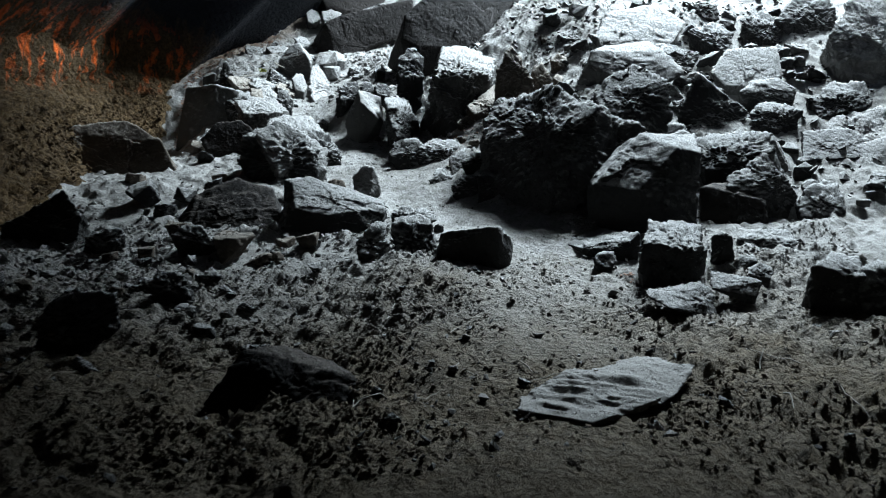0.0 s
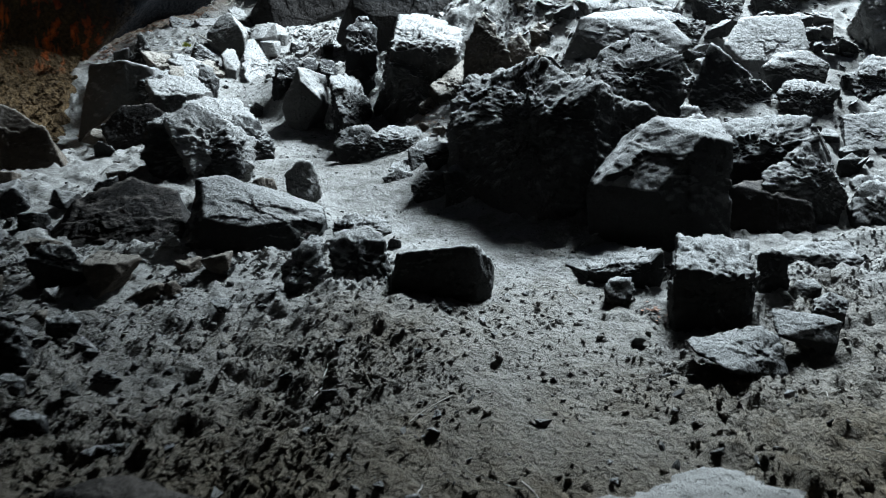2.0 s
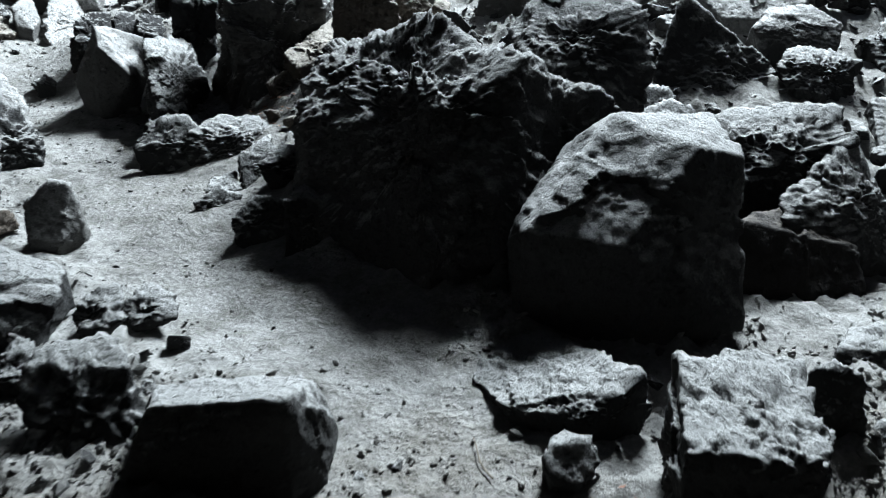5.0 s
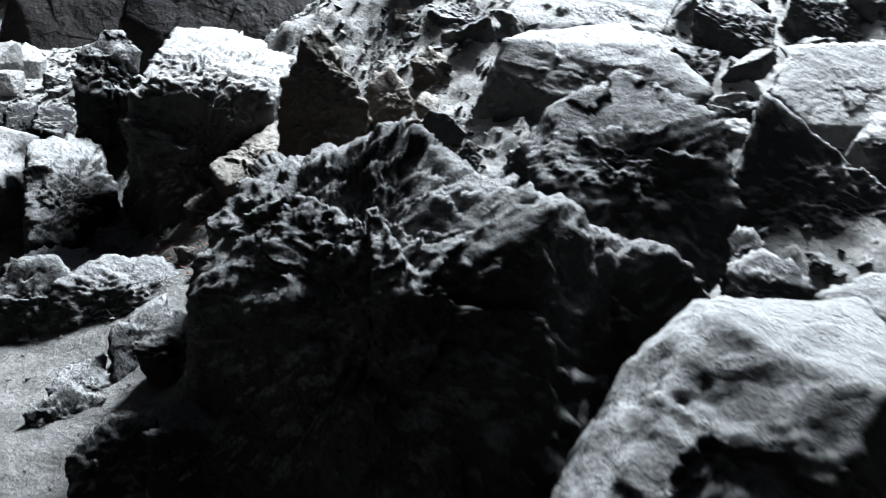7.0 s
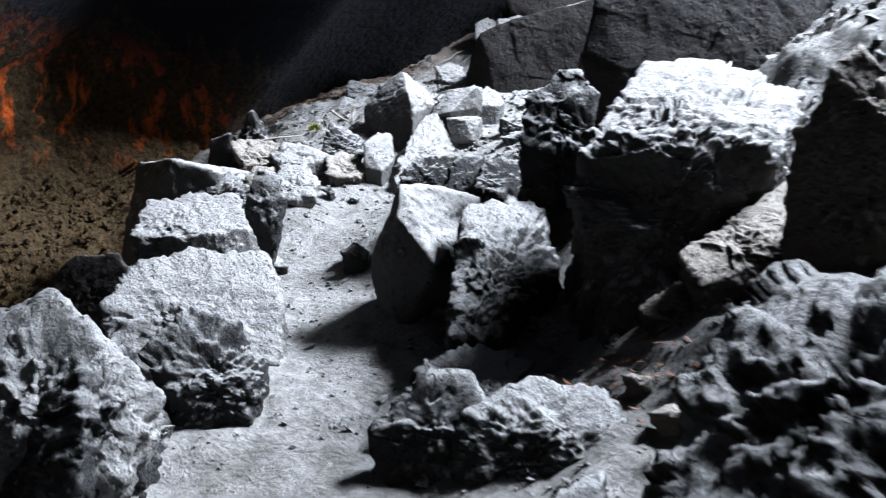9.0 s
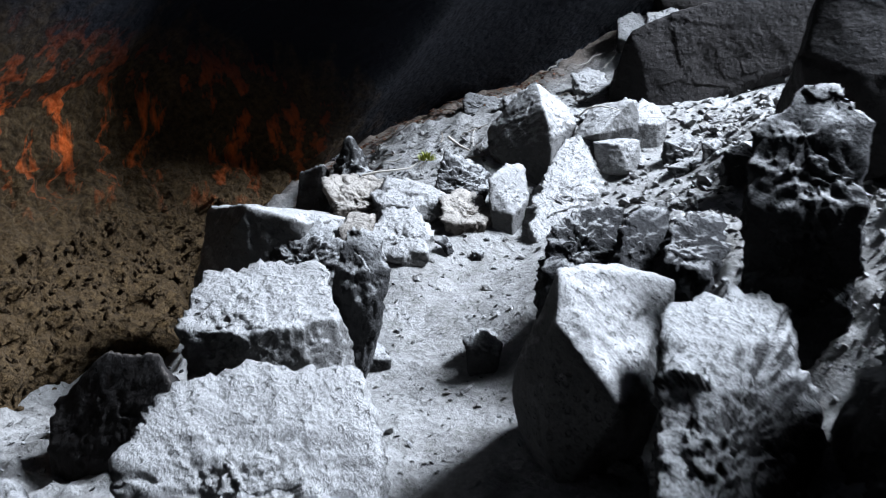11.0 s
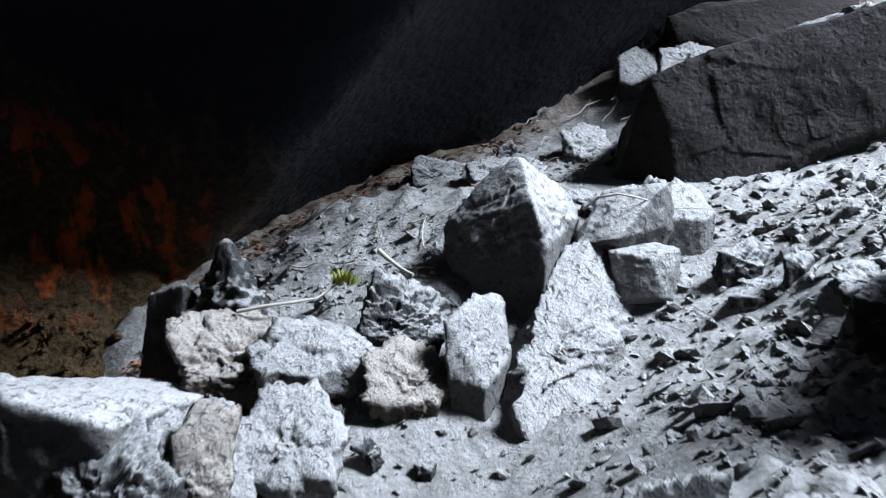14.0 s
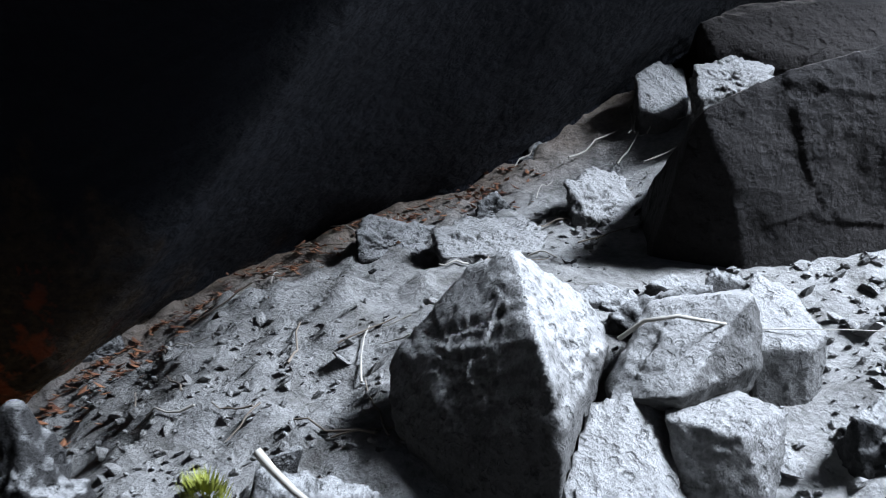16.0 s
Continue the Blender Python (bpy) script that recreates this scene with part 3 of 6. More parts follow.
boulder("boulder", (0.96, 7.71, 0.83), [(0.16, 0.19, 0.9), (0.25, 0.08, 0.87), (-0.03, 0.3, 0.8), (-0.36, 0.55, 0.72), (-0.56, 0.42, 0.52), (-0.54, 0.1, 0.33), (-0.52, 0.05, -0.09), (0.01, -0.4, 0.42), (0.4, -0.34, 0.62), (0.57, -0.25, 0.52), (0.22, -0.62, 0.1), (0.3, -0.74, -0.2), (0, -0.68, -0.32), (-0.36, -0.32, -0.25), (0.57, -0.25, -0.1), (0.45, 0.5, 0.5), (0.1, 0.75, 0.55), (-0.4, 0.6, -0.2), (0.5, 0.5, -0.3), (-0.44, 0.92, 0.72), (-0.5, 0.88, 0.3), (-0.3, 1.0, 0.0)], "huge dark boulder with a jagged dust-covered crest", "craggy", ROCK_CRAG, 25, "rockfall boulders", "boulder", 7)
boulder("boulder", (1.50, 7.56, 0.81), [(-0.08, 0.15, 0.67), (0.01, 0.09, 0.63), (0.13, -0.01, 0.52), (0.31, -0.01, 0.48), (0.4, -0.05, 0.37), (0.2, -0.09, 0.22), (-0.05, -0.16, -0.26), (-0.27, -0.13, -0.18), (-0.19, 0.01, 0.56), (-0.04, -0.14, -0.26), (-0.23, -0.11, -0.18), (0.01, 0.21, -0.26), (-0.18, 0.24, -0.18)], "huge dark boulder with a jagged dust-covered crest", "craggy", ROCK_CRAG, 26, "rockfall boulders", "boulder", 6)
boulder("boulder", (1.70, 6.97, 0.51), [(-0.44, -0.2, 0.34), (-0.12, -0.37, 0.3), (0.24, -0.16, 0.65), (-0.02, 0.12, 0.75), (-0.2, 0.2, 0.62), (0.07, 0.4, 0.73), (0.53, 0.35, 0.73), (0.46, -0.09, 0.59), (0.36, -0.38, -0.02), (-0.03, -0.36, -0.14), (-0.48, -0.16, 0.01), (-0.5, -0.09, 0.3), (0.35, 0.2, -0.02), (0.03, 0.24, -0.14), (-0.36, 0.41, 0.01)], "large boulder with a pale sloping pitted face", "broken", ROCK, 27, "rockfall boulders", "boulder", 6)
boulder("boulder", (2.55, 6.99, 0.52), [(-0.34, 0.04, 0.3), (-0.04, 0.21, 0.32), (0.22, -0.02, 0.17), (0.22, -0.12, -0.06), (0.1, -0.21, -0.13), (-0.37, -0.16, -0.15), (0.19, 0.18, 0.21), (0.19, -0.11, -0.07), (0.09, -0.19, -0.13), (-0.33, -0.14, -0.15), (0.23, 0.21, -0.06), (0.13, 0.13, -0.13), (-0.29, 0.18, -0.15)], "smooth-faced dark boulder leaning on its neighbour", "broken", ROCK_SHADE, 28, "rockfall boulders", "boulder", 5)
boulder("boulder", (2.58, 7.50, 0.78), [(-0.29, 0.14, 0.4), (-0.06, 0.21, 0.46), (0.24, 0.08, 0.41), (0.44, 0.06, 0.49), (0.38, -0.14, 0.32), (0.04, -0.2, 0.14), (-0.25, -0.17, 0.14), (-0.11, -0.18, 0.02), (0.04, -0.18, -0.15), (-0.21, -0.15, -0.13), (-0.09, -0.17, -0.14), (0.09, 0.22, 0.07), (-0.17, 0.25, 0.08), (-0.05, 0.23, 0.02)], "large boulder with a pale sloping pitted face", "pitted", ROCK, 29, "rockfall boulders", "boulder", 6)
boulder("boulder", (2.89, 7.22, 0.63), [(-0.43, -0.07, 0.26), (-0.2, 0.1, 0.36), (0.07, 0.17, 0.51), (0.09, -0.03, 0.29), (0.24, -0.05, 0.08), (0.17, -0.14, -0.1), (-0.1, -0.21, 0.04), (-0.46, -0.17, 0.18), (0.21, -0.05, -0.07), (0.14, -0.13, -0.12), (-0.1, -0.19, -0.15), (0.25, 0.33, 0.08), (0.18, 0.25, -0.1), (-0.06, 0.18, 0.04)], "large boulder with a pale sloping pitted face", "pitted", ROCK, 30, "rockfall boulders", "boulder", 6)
boulder("rock", (2.28, 8.15, 1.14), [(-0.14, -0.01, 0.05), (-0.04, 0.08, 0.19), (0.11, 0.06, 0.18), (0.16, -0.04, 0.05), (0.07, -0.08, -0.06), (-0.12, -0.06, -0.02), (0.06, -0.08, -0.1), (-0.1, -0.06, -0.08), (0.08, 0.09, -0.06), (-0.08, 0.11, -0.02)], "angular dusty grey lava rock among the rockfall boulders", "pitted", ROCK, 31, "loose rocks", "rock", 4)
boulder("boulder", (1.84, 8.13, 1.13), [(-0.35, 0.21, 0.49), (-0.14, 0.23, 0.71), (0.08, 0.26, 0.77), (0.38, 0.03, 0.59), (0.37, -0.17, 0.28), (0.16, -0.25, 0.04), (-0.32, -0.1, 0.36), (-0.2, -0.21, 0.15), (0.14, -0.22, -0.18), (-0.18, -0.19, -0.16), (0.18, 0.19, 0.04), (-0.13, 0.23, 0.09)], "rounded brown-grey boulder high in the rockfall", "craggy", ROCK_CRAG, 32, "rockfall boulders", "boulder", 5)
boulder("boulder", (2.80, 8.47, 1.33), [(-0.19, 0.13, 0.51), (-0.42, -0.05, 0.08), (-0.02, 0.01, 0.19), (0.28, -0.03, 0.12), (0.4, -0.14, -0.07), (0.05, -0.2, -0.18), (-0.37, -0.16, -0.17), (0.35, -0.13, -0.13), (0.04, -0.18, -0.18), (-0.33, -0.14, -0.17), (0.4, 0.32, -0.07), (0.09, 0.27, -0.18), (-0.29, 0.31, -0.17)], "pointed grey rock with dusty upper edges", "pitted", ROCK, 33, "rockfall boulders", "boulder", 5)
boulder("boulder", (3.37, 8.70, 1.47), [(-0.3, -0.07, 0.17), (-0.11, 0.11, 0.28), (0.15, 0.08, 0.31), (0.3, -0.04, 0.19), (0.24, -0.13, 0.05), (-0.28, -0.13, 0.03), (0.21, -0.12, -0.12), (-0.24, -0.11, -0.12), (0.24, 0.2, 0.05), (-0.21, 0.21, 0.03)], "rounded grey rock wedged between boulders", "broken", ROCK_SMOOTH, 34, "rockfall boulders", "boulder", 5)
boulder("boulder", (3.34, 8.36, 1.27), [(-0.28, -0.04, 0.16), (-0.07, 0.14, 0.26), (0.13, 0.11, 0.25), (0.28, -0, 0.17), (0.18, -0.09, -0.06), (-0.13, -0.16, 0.01), (-0.26, -0.1, 0.06), (0.16, -0.09, -0.1), (-0.11, -0.14, -0.14), (0.19, 0.22, -0.06), (-0.08, 0.16, 0.01)], "large angular dusty grey lava rock among the rockfall boulders", "pitted", ROCK, 35, "rockfall boulders", "boulder", 5)
boulder("boulder", (3.35, 9.14, 1.72), [(-0.47, -0.09, 0.14), (-0.21, 0.18, 0.38), (0.37, 0.22, 0.43), (0.33, -0.08, 0.1), (0.11, -0.25, -0.03), (-0.38, -0.25, -0.03), (0.29, -0.07, -0.09), (0.09, -0.23, -0.17), (-0.34, -0.23, -0.17), (0.34, 0.37, 0.1), (0.14, 0.21, -0.03), (-0.29, 0.21, -0.03)], "pale slab lying on top of the rockfall", "broken", ROCK_LIGHT, 36, "rockfall boulders", "boulder", 5)
boulder("boulder", (4.04, 8.69, 1.46), [(-0.28, -0.08, 0.1), (-0, 0.09, 0.18), (0.26, 0.06, 0.14), (0.2, -0.13, -0.15), (-0.21, -0.09, -0.15), (0.18, -0.12, -0.15), (-0.19, -0.08, -0.15), (0.21, 0.16, -0.15), (-0.16, 0.2, -0.15)], "large angular dusty grey lava rock among the rockfall boulders", "pitted", ROCK, 37, "rockfall boulders", "boulder", 5)
boulder("boulder", (3.80, 8.03, 1.07), [(-0.26, 0.09, 0.17), (0.18, 0.14, 0.22), (0.36, 0.02, 0.1), (0.24, -0.17, -0.07), (-0.37, -0.2, -0.09), (0.21, -0.15, -0.13), (-0.33, -0.18, -0.15), (0.26, 0.23, -0.07), (-0.28, 0.2, -0.09)], "flat dark boulder with a dusty top", "broken", ROCK, 38, "rockfall boulders", "boulder", 5)
boulder("rock", (3.40, 7.38, 0.72), [(-0.14, 0.04, 0.09), (0.04, 0.12, 0.13), (0.23, 0.1, 0.07), (0.13, -0.09, -0.17), (-0.2, -0.16, -0.15), (0.12, -0.08, -0.17), (-0.17, -0.14, -0.15), (0.14, 0.14, -0.17), (-0.15, 0.08, -0.15)], "angular dusty grey lava rock among the rockfall boulders", "pitted", ROCK, 39, "loose rocks", "rock", 5)
boulder("rock", (3.33, 7.59, 0.83), [(-0.1, -0.03, 0.1), (0.04, 0.05, 0.15), (0.1, -0, 0.11), (0.06, -0.05, 0.03), (-0.08, -0.03, 0.04), (0.05, -0.04, -0.07), (-0.07, -0.03, -0.07), (0.06, 0.06, -0.02), (-0.06, 0.08, -0.01)], "angular dusty grey lava rock among the rockfall boulders", "broken", ROCK, 40, "loose rocks", "rock", 4)
boulder("boulder", (4.16, 7.80, 0.94), [(-0.44, 0, -0.1), (-0.12, 0.2, 0.18), (0.35, 0.3, 0.34), (0.55, 0, -0.05), (0.37, -0.2, -0.51), (-0.35, -0.3, -0.42), (-0.4, -0.2, -0.19), (0.33, -0.18, -0.51), (-0.31, -0.27, -0.42), (0.33, 0.37, -0.51), (-0.31, 0.28, -0.42)], "large pale boulder with a smooth sloping side", "smooth", ROCK_LIGHT, 41, "rockfall boulders", "boulder", 5)
boulder("rock", (3.29, 7.08, 0.56), [(-0.21, 0.02, 0.16), (-0.03, 0.12, 0.28), (0.18, 0.12, 0.25), (0.18, -0.08, 0.05), (0.08, -0.13, -0.03), (-0.24, -0.13, 0.01), (0.16, -0.07, -0.09), (0.07, -0.12, -0.1), (-0.21, -0.12, -0.1), (0.16, 0.16, 0.03), (0.07, 0.11, -0.03), (-0.21, 0.11, 0.01)], "angular dusty grey lava rock among the rockfall boulders", "pitted", ROCK, 42, "loose rocks", "rock", 5)
boulder("boulder", (2.36, 10.23, 2.32), [(-0.6, -0.33, -0.06), (-0.34, 0.17, 0.31), (0.33, 0.37, 0.44), (0.61, 0.07, 0.17), (0.37, -0.23, -0.09), (0, -0.38, -0.26), (-0.52, -0.3, -0.25), (0.33, -0.21, -0.21), (0.01, -0.34, -0.27), (-0.52, 0.37, -0.06), (0.33, 0.46, -0.09), (0.01, 0.33, -0.26)], "pale slab lying on top of the rockfall", "broken", ROCK_LIGHT, 43, "rockfall boulders", "boulder", 5)
boulder("boulder", (4.50, 10.41, 2.50), [(-0.51, -0.21, -0.02), (-0.21, 0.09, 0.34), (0.28, 0.09, 0.31), (0.32, -0.11, -0.08), (-0.15, -0.21, -0.29), (0.28, -0.1, -0.16), (-0.14, -0.19, -0.29), (0.28, 0.36, -0.08), (-0.14, 0.27, -0.29)], "large angular dusty grey lava rock among the rockfall boulders", "pitted", ROCK, 44, "rockfall boulders", "boulder", 5)
boulder("boulder", (4.77, 9.45, 1.87), [(-0.58, -0.25, 0.39), (-0.2, 0.15, 0.79), (0.54, 0.35, 0.88), (0.67, 0.05, 0.41), (0.28, -0.25, 0.08), (-0.45, -0.35, 0.11), (0.25, -0.23, -0.16), (-0.39, -0.31, -0.21), (0.25, 0.46, 0.08), (-0.39, 0.37, 0.11)], "large rough grey boulder on the upper slope", "pitted", ROCK_LIGHT, 45, "rockfall boulders", "boulder", 5)
boulder("boulder", (4.08, 8.64, 1.44), [(-0.27, -0.04, 0.09), (0, 0.16, 0.3), (0.36, 0.16, 0.32), (0.38, -0.04, 0.07), (0.07, -0.14, -0.11), (-0.25, -0.19, -0.08), (0.07, -0.13, -0.13), (-0.21, -0.17, -0.15), (0.07, 0.23, -0.11), (-0.21, 0.19, -0.08)], "large angular dusty grey lava rock among the rockfall boulders", "pitted", ROCK, 46, "rockfall boulders", "boulder", 5)
boulder("boulder", (4.22, 8.39, 1.29), [(-0.6, -0.19, -0.09), (-0.19, 0.11, 0.1), (0.38, 0.21, 0.19), (0.42, -0.09, -0.15), (-0.26, -0.34, -0.27), (0.36, -0.09, -0.15), (-0.24, -0.31, -0.27), (0.36, 0.47, -0.15), (-0.24, 0.25, -0.27)], "flat pale boulder with a dusty top", "pitted", ROCK_LIGHT, 47, "rockfall boulders", "boulder", 5)
boulder("boulder", (3.18, 10.04, 2.17), [(-0.32, -0.14, 0.18), (0.06, 0.16, 0.32), (0.31, 0.06, 0.17), (0.19, -0.14, -0.08), (-0.21, -0.14, -0.08), (0.17, -0.13, -0.11), (-0.18, -0.13, -0.11), (0.17, 0.22, -0.08), (-0.18, 0.22, -0.08)], "large angular dusty grey lava rock among the rockfall boulders", "pitted", ROCK, 48, "rockfall boulders", "boulder", 5)
boulder("boulder", (3.85, 10.24, 2.32), [(-0.3, -0.14, 0.11), (0.04, 0.16, 0.34), (0.32, 0.06, 0.16), (0.19, -0.14, -0.12), (-0.22, -0.14, -0.12), (0.17, -0.12, -0.16), (-0.19, -0.12, -0.16), (0.17, 0.22, -0.12), (-0.19, 0.22, -0.12)], "large angular dusty grey lava rock among the rockfall boulders", "pitted", ROCK, 49, "rockfall boulders", "boulder", 5)
boulder("boulder", (2.62, 9.75, 2.03), [(-0.39, -0.15, 0.02), (-0.06, 0.15, 0.19), (0.38, 0.05, 0.09), (0.27, -0.15, -0.17), (-0.25, -0.15, -0.24), (0.24, -0.14, -0.17), (-0.22, -0.14, -0.24), (0.24, 0.28, -0.17), (-0.22, 0.28, -0.24)], "large angular dusty grey lava rock among the rockfall boulders", "pitted", ROCK, 50, "rockfall boulders", "boulder", 5)
boulder("boulder", (-0.96, 9.83, 1.10), [(-0.03, -0.1, 0.57), (0.01, -0.21, 0.43), (0.22, -0.27, 0.23), (0.21, 0.29, 0.49), (0.26, 0.06, 0.22), (-0.19, -0.08, 0.19), (-0.14, -0.11, 0.07), (-0.01, -0.22, 0.05), (0.05, 0.19, 0.54), (0.17, 0.02, -0.05), (-0.09, -0.07, -0.07), (-0.07, -0.09, -0.08), (0.01, -0.15, -0.09), (0.07, 0.27, 0.19), (-0.2, 0.19, 0.04), (-0.18, 0.17, 0.02), (-0.1, 0.1, -0.02)], "leaning boulder with a pale flat face and shaded side", "smooth", ROCK_SMOOTH, 51, "rockfall boulders", "boulder", 6)
boulder("boulder", (-0.48, 9.55, 1.04), [(-0.21, 0.17, 0.52), (-0.09, 0.44, 0.6), (0.05, 0.5, 0.51), (0.18, 0.34, 0.26), (0.16, 0.11, 0.14), (-0.03, -0.4, 0.11), (-0.07, -0.31, 0.17), (-0, -0.06, 0.37), (0.12, -0.29, 0.09), (0.14, 0.11, 0.02), (-0.02, -0.35, -0.13), (-0.06, -0.27, -0.12), (0.1, -0.24, -0.09), (0.03, 0.35, 0.06), (-0.13, -0.1, -0.09), (-0.17, -0.02, -0.08), (-0, 0, -0.05)], "worn rough rock slab leaning behind the path", "pitted", ROCK, 52, "rockfall boulders", "boulder", 5)
boulder("boulder", (0.13, 9.60, 1.28), [(-0.21, -0.32, 0.52), (-0.17, -0.03, 0.61), (-0.14, 0.47, 0.9), (0.12, 0.64, 0.9), (0.51, 0.48, 0.78), (0.45, -0.04, 0.55), (0.25, -0.23, 0.57), (-0.27, -0.18, 0.21), (-0.11, -0.39, -0.09), (0.12, -0.34, -0.09), (0.44, 0.07, 0.38), (-0.23, -0.16, -0.21), (-0.09, -0.34, -0.2), (0.12, -0.3, -0.09), (-0.44, 0.33, -0.13), (-0.3, 0.15, -0.14), (-0.09, 0.2, -0.09)], "big dark boulder capped with pale dust", "craggy", ROCK_SMOOTH, 53, "rockfall boulders", "boulder", 6)
boulder("boulder", (-0.40, 10.19, 1.52), [(-0.04, 0.09, 0.68), (0.06, 0.14, 0.68), (0.17, 0.07, 0.54), (0.16, -0.04, 0.3), (0.05, -0.08, 0.21), (-0.14, -0.17, 0.3), (-0.14, -0.06, 0.53), (0.14, -0.04, -0.05), (0.05, -0.08, -0.15), (-0.12, -0.15, -0.33), (0.06, 0.15, 0.11), (-0.03, 0.11, 0.04), (-0.2, 0.04, -0.05)], "dark upright pitted boulder", "pitted", ROCK, 54, "rockfall boulders", "boulder", 5)
boulder("boulder", (-0.42, 8.93, 0.90), [(-0.14, -0.11, 0.06), (-0.12, 0.01, 0.17), (-0.03, 0.26, 0.23), (0.23, 0.32, 0.18), (0.2, 0.03, 0.14), (0.12, -0.11, 0.11), (-0.06, -0.19, 0.01), (0.04, -0.14, -0.03), (-0.05, -0.16, -0.1), (0.04, -0.13, -0.07), (-0.16, 0.09, -0.05), (-0.07, 0.13, -0.03)], "large angular dusty grey lava rock beside the sandy path", "pitted", ROCK, 55, "rockfall boulders", "boulder", 5)
boulder("boulder", (-0.12, 8.86, 0.97), [(-0.21, -0.08, 0.04), (-0.16, 0.11, 0.06), (0.03, 0.3, 0.06), (0.21, 0.21, 0.08), (0.22, -0, -0), (0.15, -0.14, -0.1), (-0.1, -0.25, -0.1), (0.13, -0.12, -0.1), (-0.09, -0.22, -0.13), (0.03, 0.14, -0.1), (-0.2, 0.04, -0.1)], "large low flat dusty grey lava rock beside the sandy path", "pitted", ROCK, 56, "rockfall boulders", "boulder", 5)
boulder("boulder", (0.46, 9.37, 1.38), [(-0.19, -0.16, 0.11), (-0.04, 0.07, 0.23), (0.18, 0.33, 0.37), (0.27, 0.26, 0.32), (0.21, 0.01, 0.16), (-0.11, -0.23, 0.01), (0.04, -0.17, -0.05), (-0.09, -0.2, -0.16), (0.04, -0.15, -0.08), (-0.21, 0.1, -0.13), (-0.09, 0.15, -0.05)], "large angular dusty grey lava rock at the foot of the slope", "pitted", ROCK_WARM, 57, "rockfall boulders", "boulder", 5)
boulder("rock", (0.26, 9.22, 1.23), [(-0.11, -0.08, 0.07), (-0.01, 0.13, 0.15), (0.07, 0.11, 0.17), (0.09, -0.05, -0.01), (-0.03, -0.1, -0.05), (0.08, -0.04, -0.03), (-0.02, -0.08, -0.09), (0.02, 0.08, -0.01), (-0.08, 0.04, -0.08)], "upright dusty grey lava rock at the foot of the slope", "pitted", ROCK_WARM, 58, "loose rocks", "rock", 4)
boulder("boulder", (0.81, 9.30, 1.54), [(-0.13, 0.02, 0.53), (0.05, 0.05, 0.5), (0.19, -0.12, 0.21), (0.15, -0.12, 0.12), (-0.24, -0.06, 0.15), (-0.21, -0.02, 0.34), (-0.05, 0.11, 0.62), (0.16, -0.11, -0.02), (0.13, -0.11, -0.04), (-0.21, -0.06, -0.18), (0.19, 0.12, 0.09), (0.16, 0.13, 0.08), (-0.18, 0.17, -0.08)], "narrow spire of ribbed grey rock", "pitted", ROCK_WARM, 59, "rockfall boulders", "boulder", 5)
boulder("rock", (1.11, 9.45, 1.74), [(-0.1, -0, 0.13), (0.01, 0.08, 0.25), (0.11, -0.03, 0.04), (0.02, -0.07, -0.03), (-0.11, -0.05, -0.02), (0.09, -0.03, -0.03), (0.02, -0.06, -0.07), (-0.1, -0.05, -0.11), (0.11, 0.09, 0.03), (0.03, 0.05, -0.03), (-0.08, 0.07, -0.05)], "upright dusty grey lava rock among the rockfall boulders", "pitted", ROCK_WARM, 60, "loose rocks", "rock", 4)
boulder("rock", (1.32, 9.62, 1.90), [(-0.1, -0.03, 0.1), (-0, 0.05, 0.19), (0.1, 0.04, 0.13), (0.07, -0.06, 0.01), (-0.08, -0.04, 0.01), (0.06, -0.05, -0.06), (-0.07, -0.03, -0.09), (0.08, 0.05, -0), (-0.06, 0.07, -0.04)], "small angular dusty grey lava rock among the rockfall boulders", "pitted", ROCK_WARM, 61, "loose rocks", "rock", 4)
boulder("stone", (1.28, 9.33, 1.75), [(-0.06, -0.03, 0.04), (-0, 0.06, 0.1), (0.07, 0.05, 0.05), (0.04, -0.05, -0.02), (-0.05, -0.03, -0.03), (0.04, -0.04, -0.06), (-0.04, -0.03, -0.08), (0.05, 0.03, -0.02), (-0.04, 0.04, -0.04)], "small angular dusty grey lava rock among the rockfall boulders", "pitted", ROCK_WARM, 62, "loose rocks", "stone", 4)
boulder("boulder", (1.94, 9.26, 1.78), [(-0.31, -0.01, 0.3), (-0.12, 0.26, 0.37), (0.39, 0.29, 0.45), (0.48, -0.02, 0.29), (0.68, -0.25, 0.06), (0.23, -0.39, -0.16), (-0.16, -0.23, -0.15), (-0.46, -0.09, -0.06), (-0.34, -0.11, 0.16), (0.21, -0.35, -0.23), (-0.14, -0.21, -0.16), (-0.4, -0.09, -0.1), (0.3, 0.27, -0.16), (-0.05, 0.41, -0.15), (-0.31, 0.53, -0.06)], "broad dark boulder under a dusty top high on the slope", "broken", ROCK_SMOOTH, 63, "rockfall boulders", "boulder", 5)
boulder("rock", (2.30, 7.96, 1.03), [(-0.15, 0.02, 0.17), (0.02, 0.1, 0.24), (0.14, 0.08, 0.21), (0.19, -0.03, 0.09), (0.05, -0.11, -0.05), (-0.14, -0.08, -0.05), (0.04, -0.1, -0.1), (-0.12, -0.07, -0.09), (0.07, 0.09, -0.05), (-0.1, 0.11, -0.05)], "angular dusty grey lava rock among the rockfall boulders", "pitted", ROCK, 64, "loose rocks", "rock", 5)
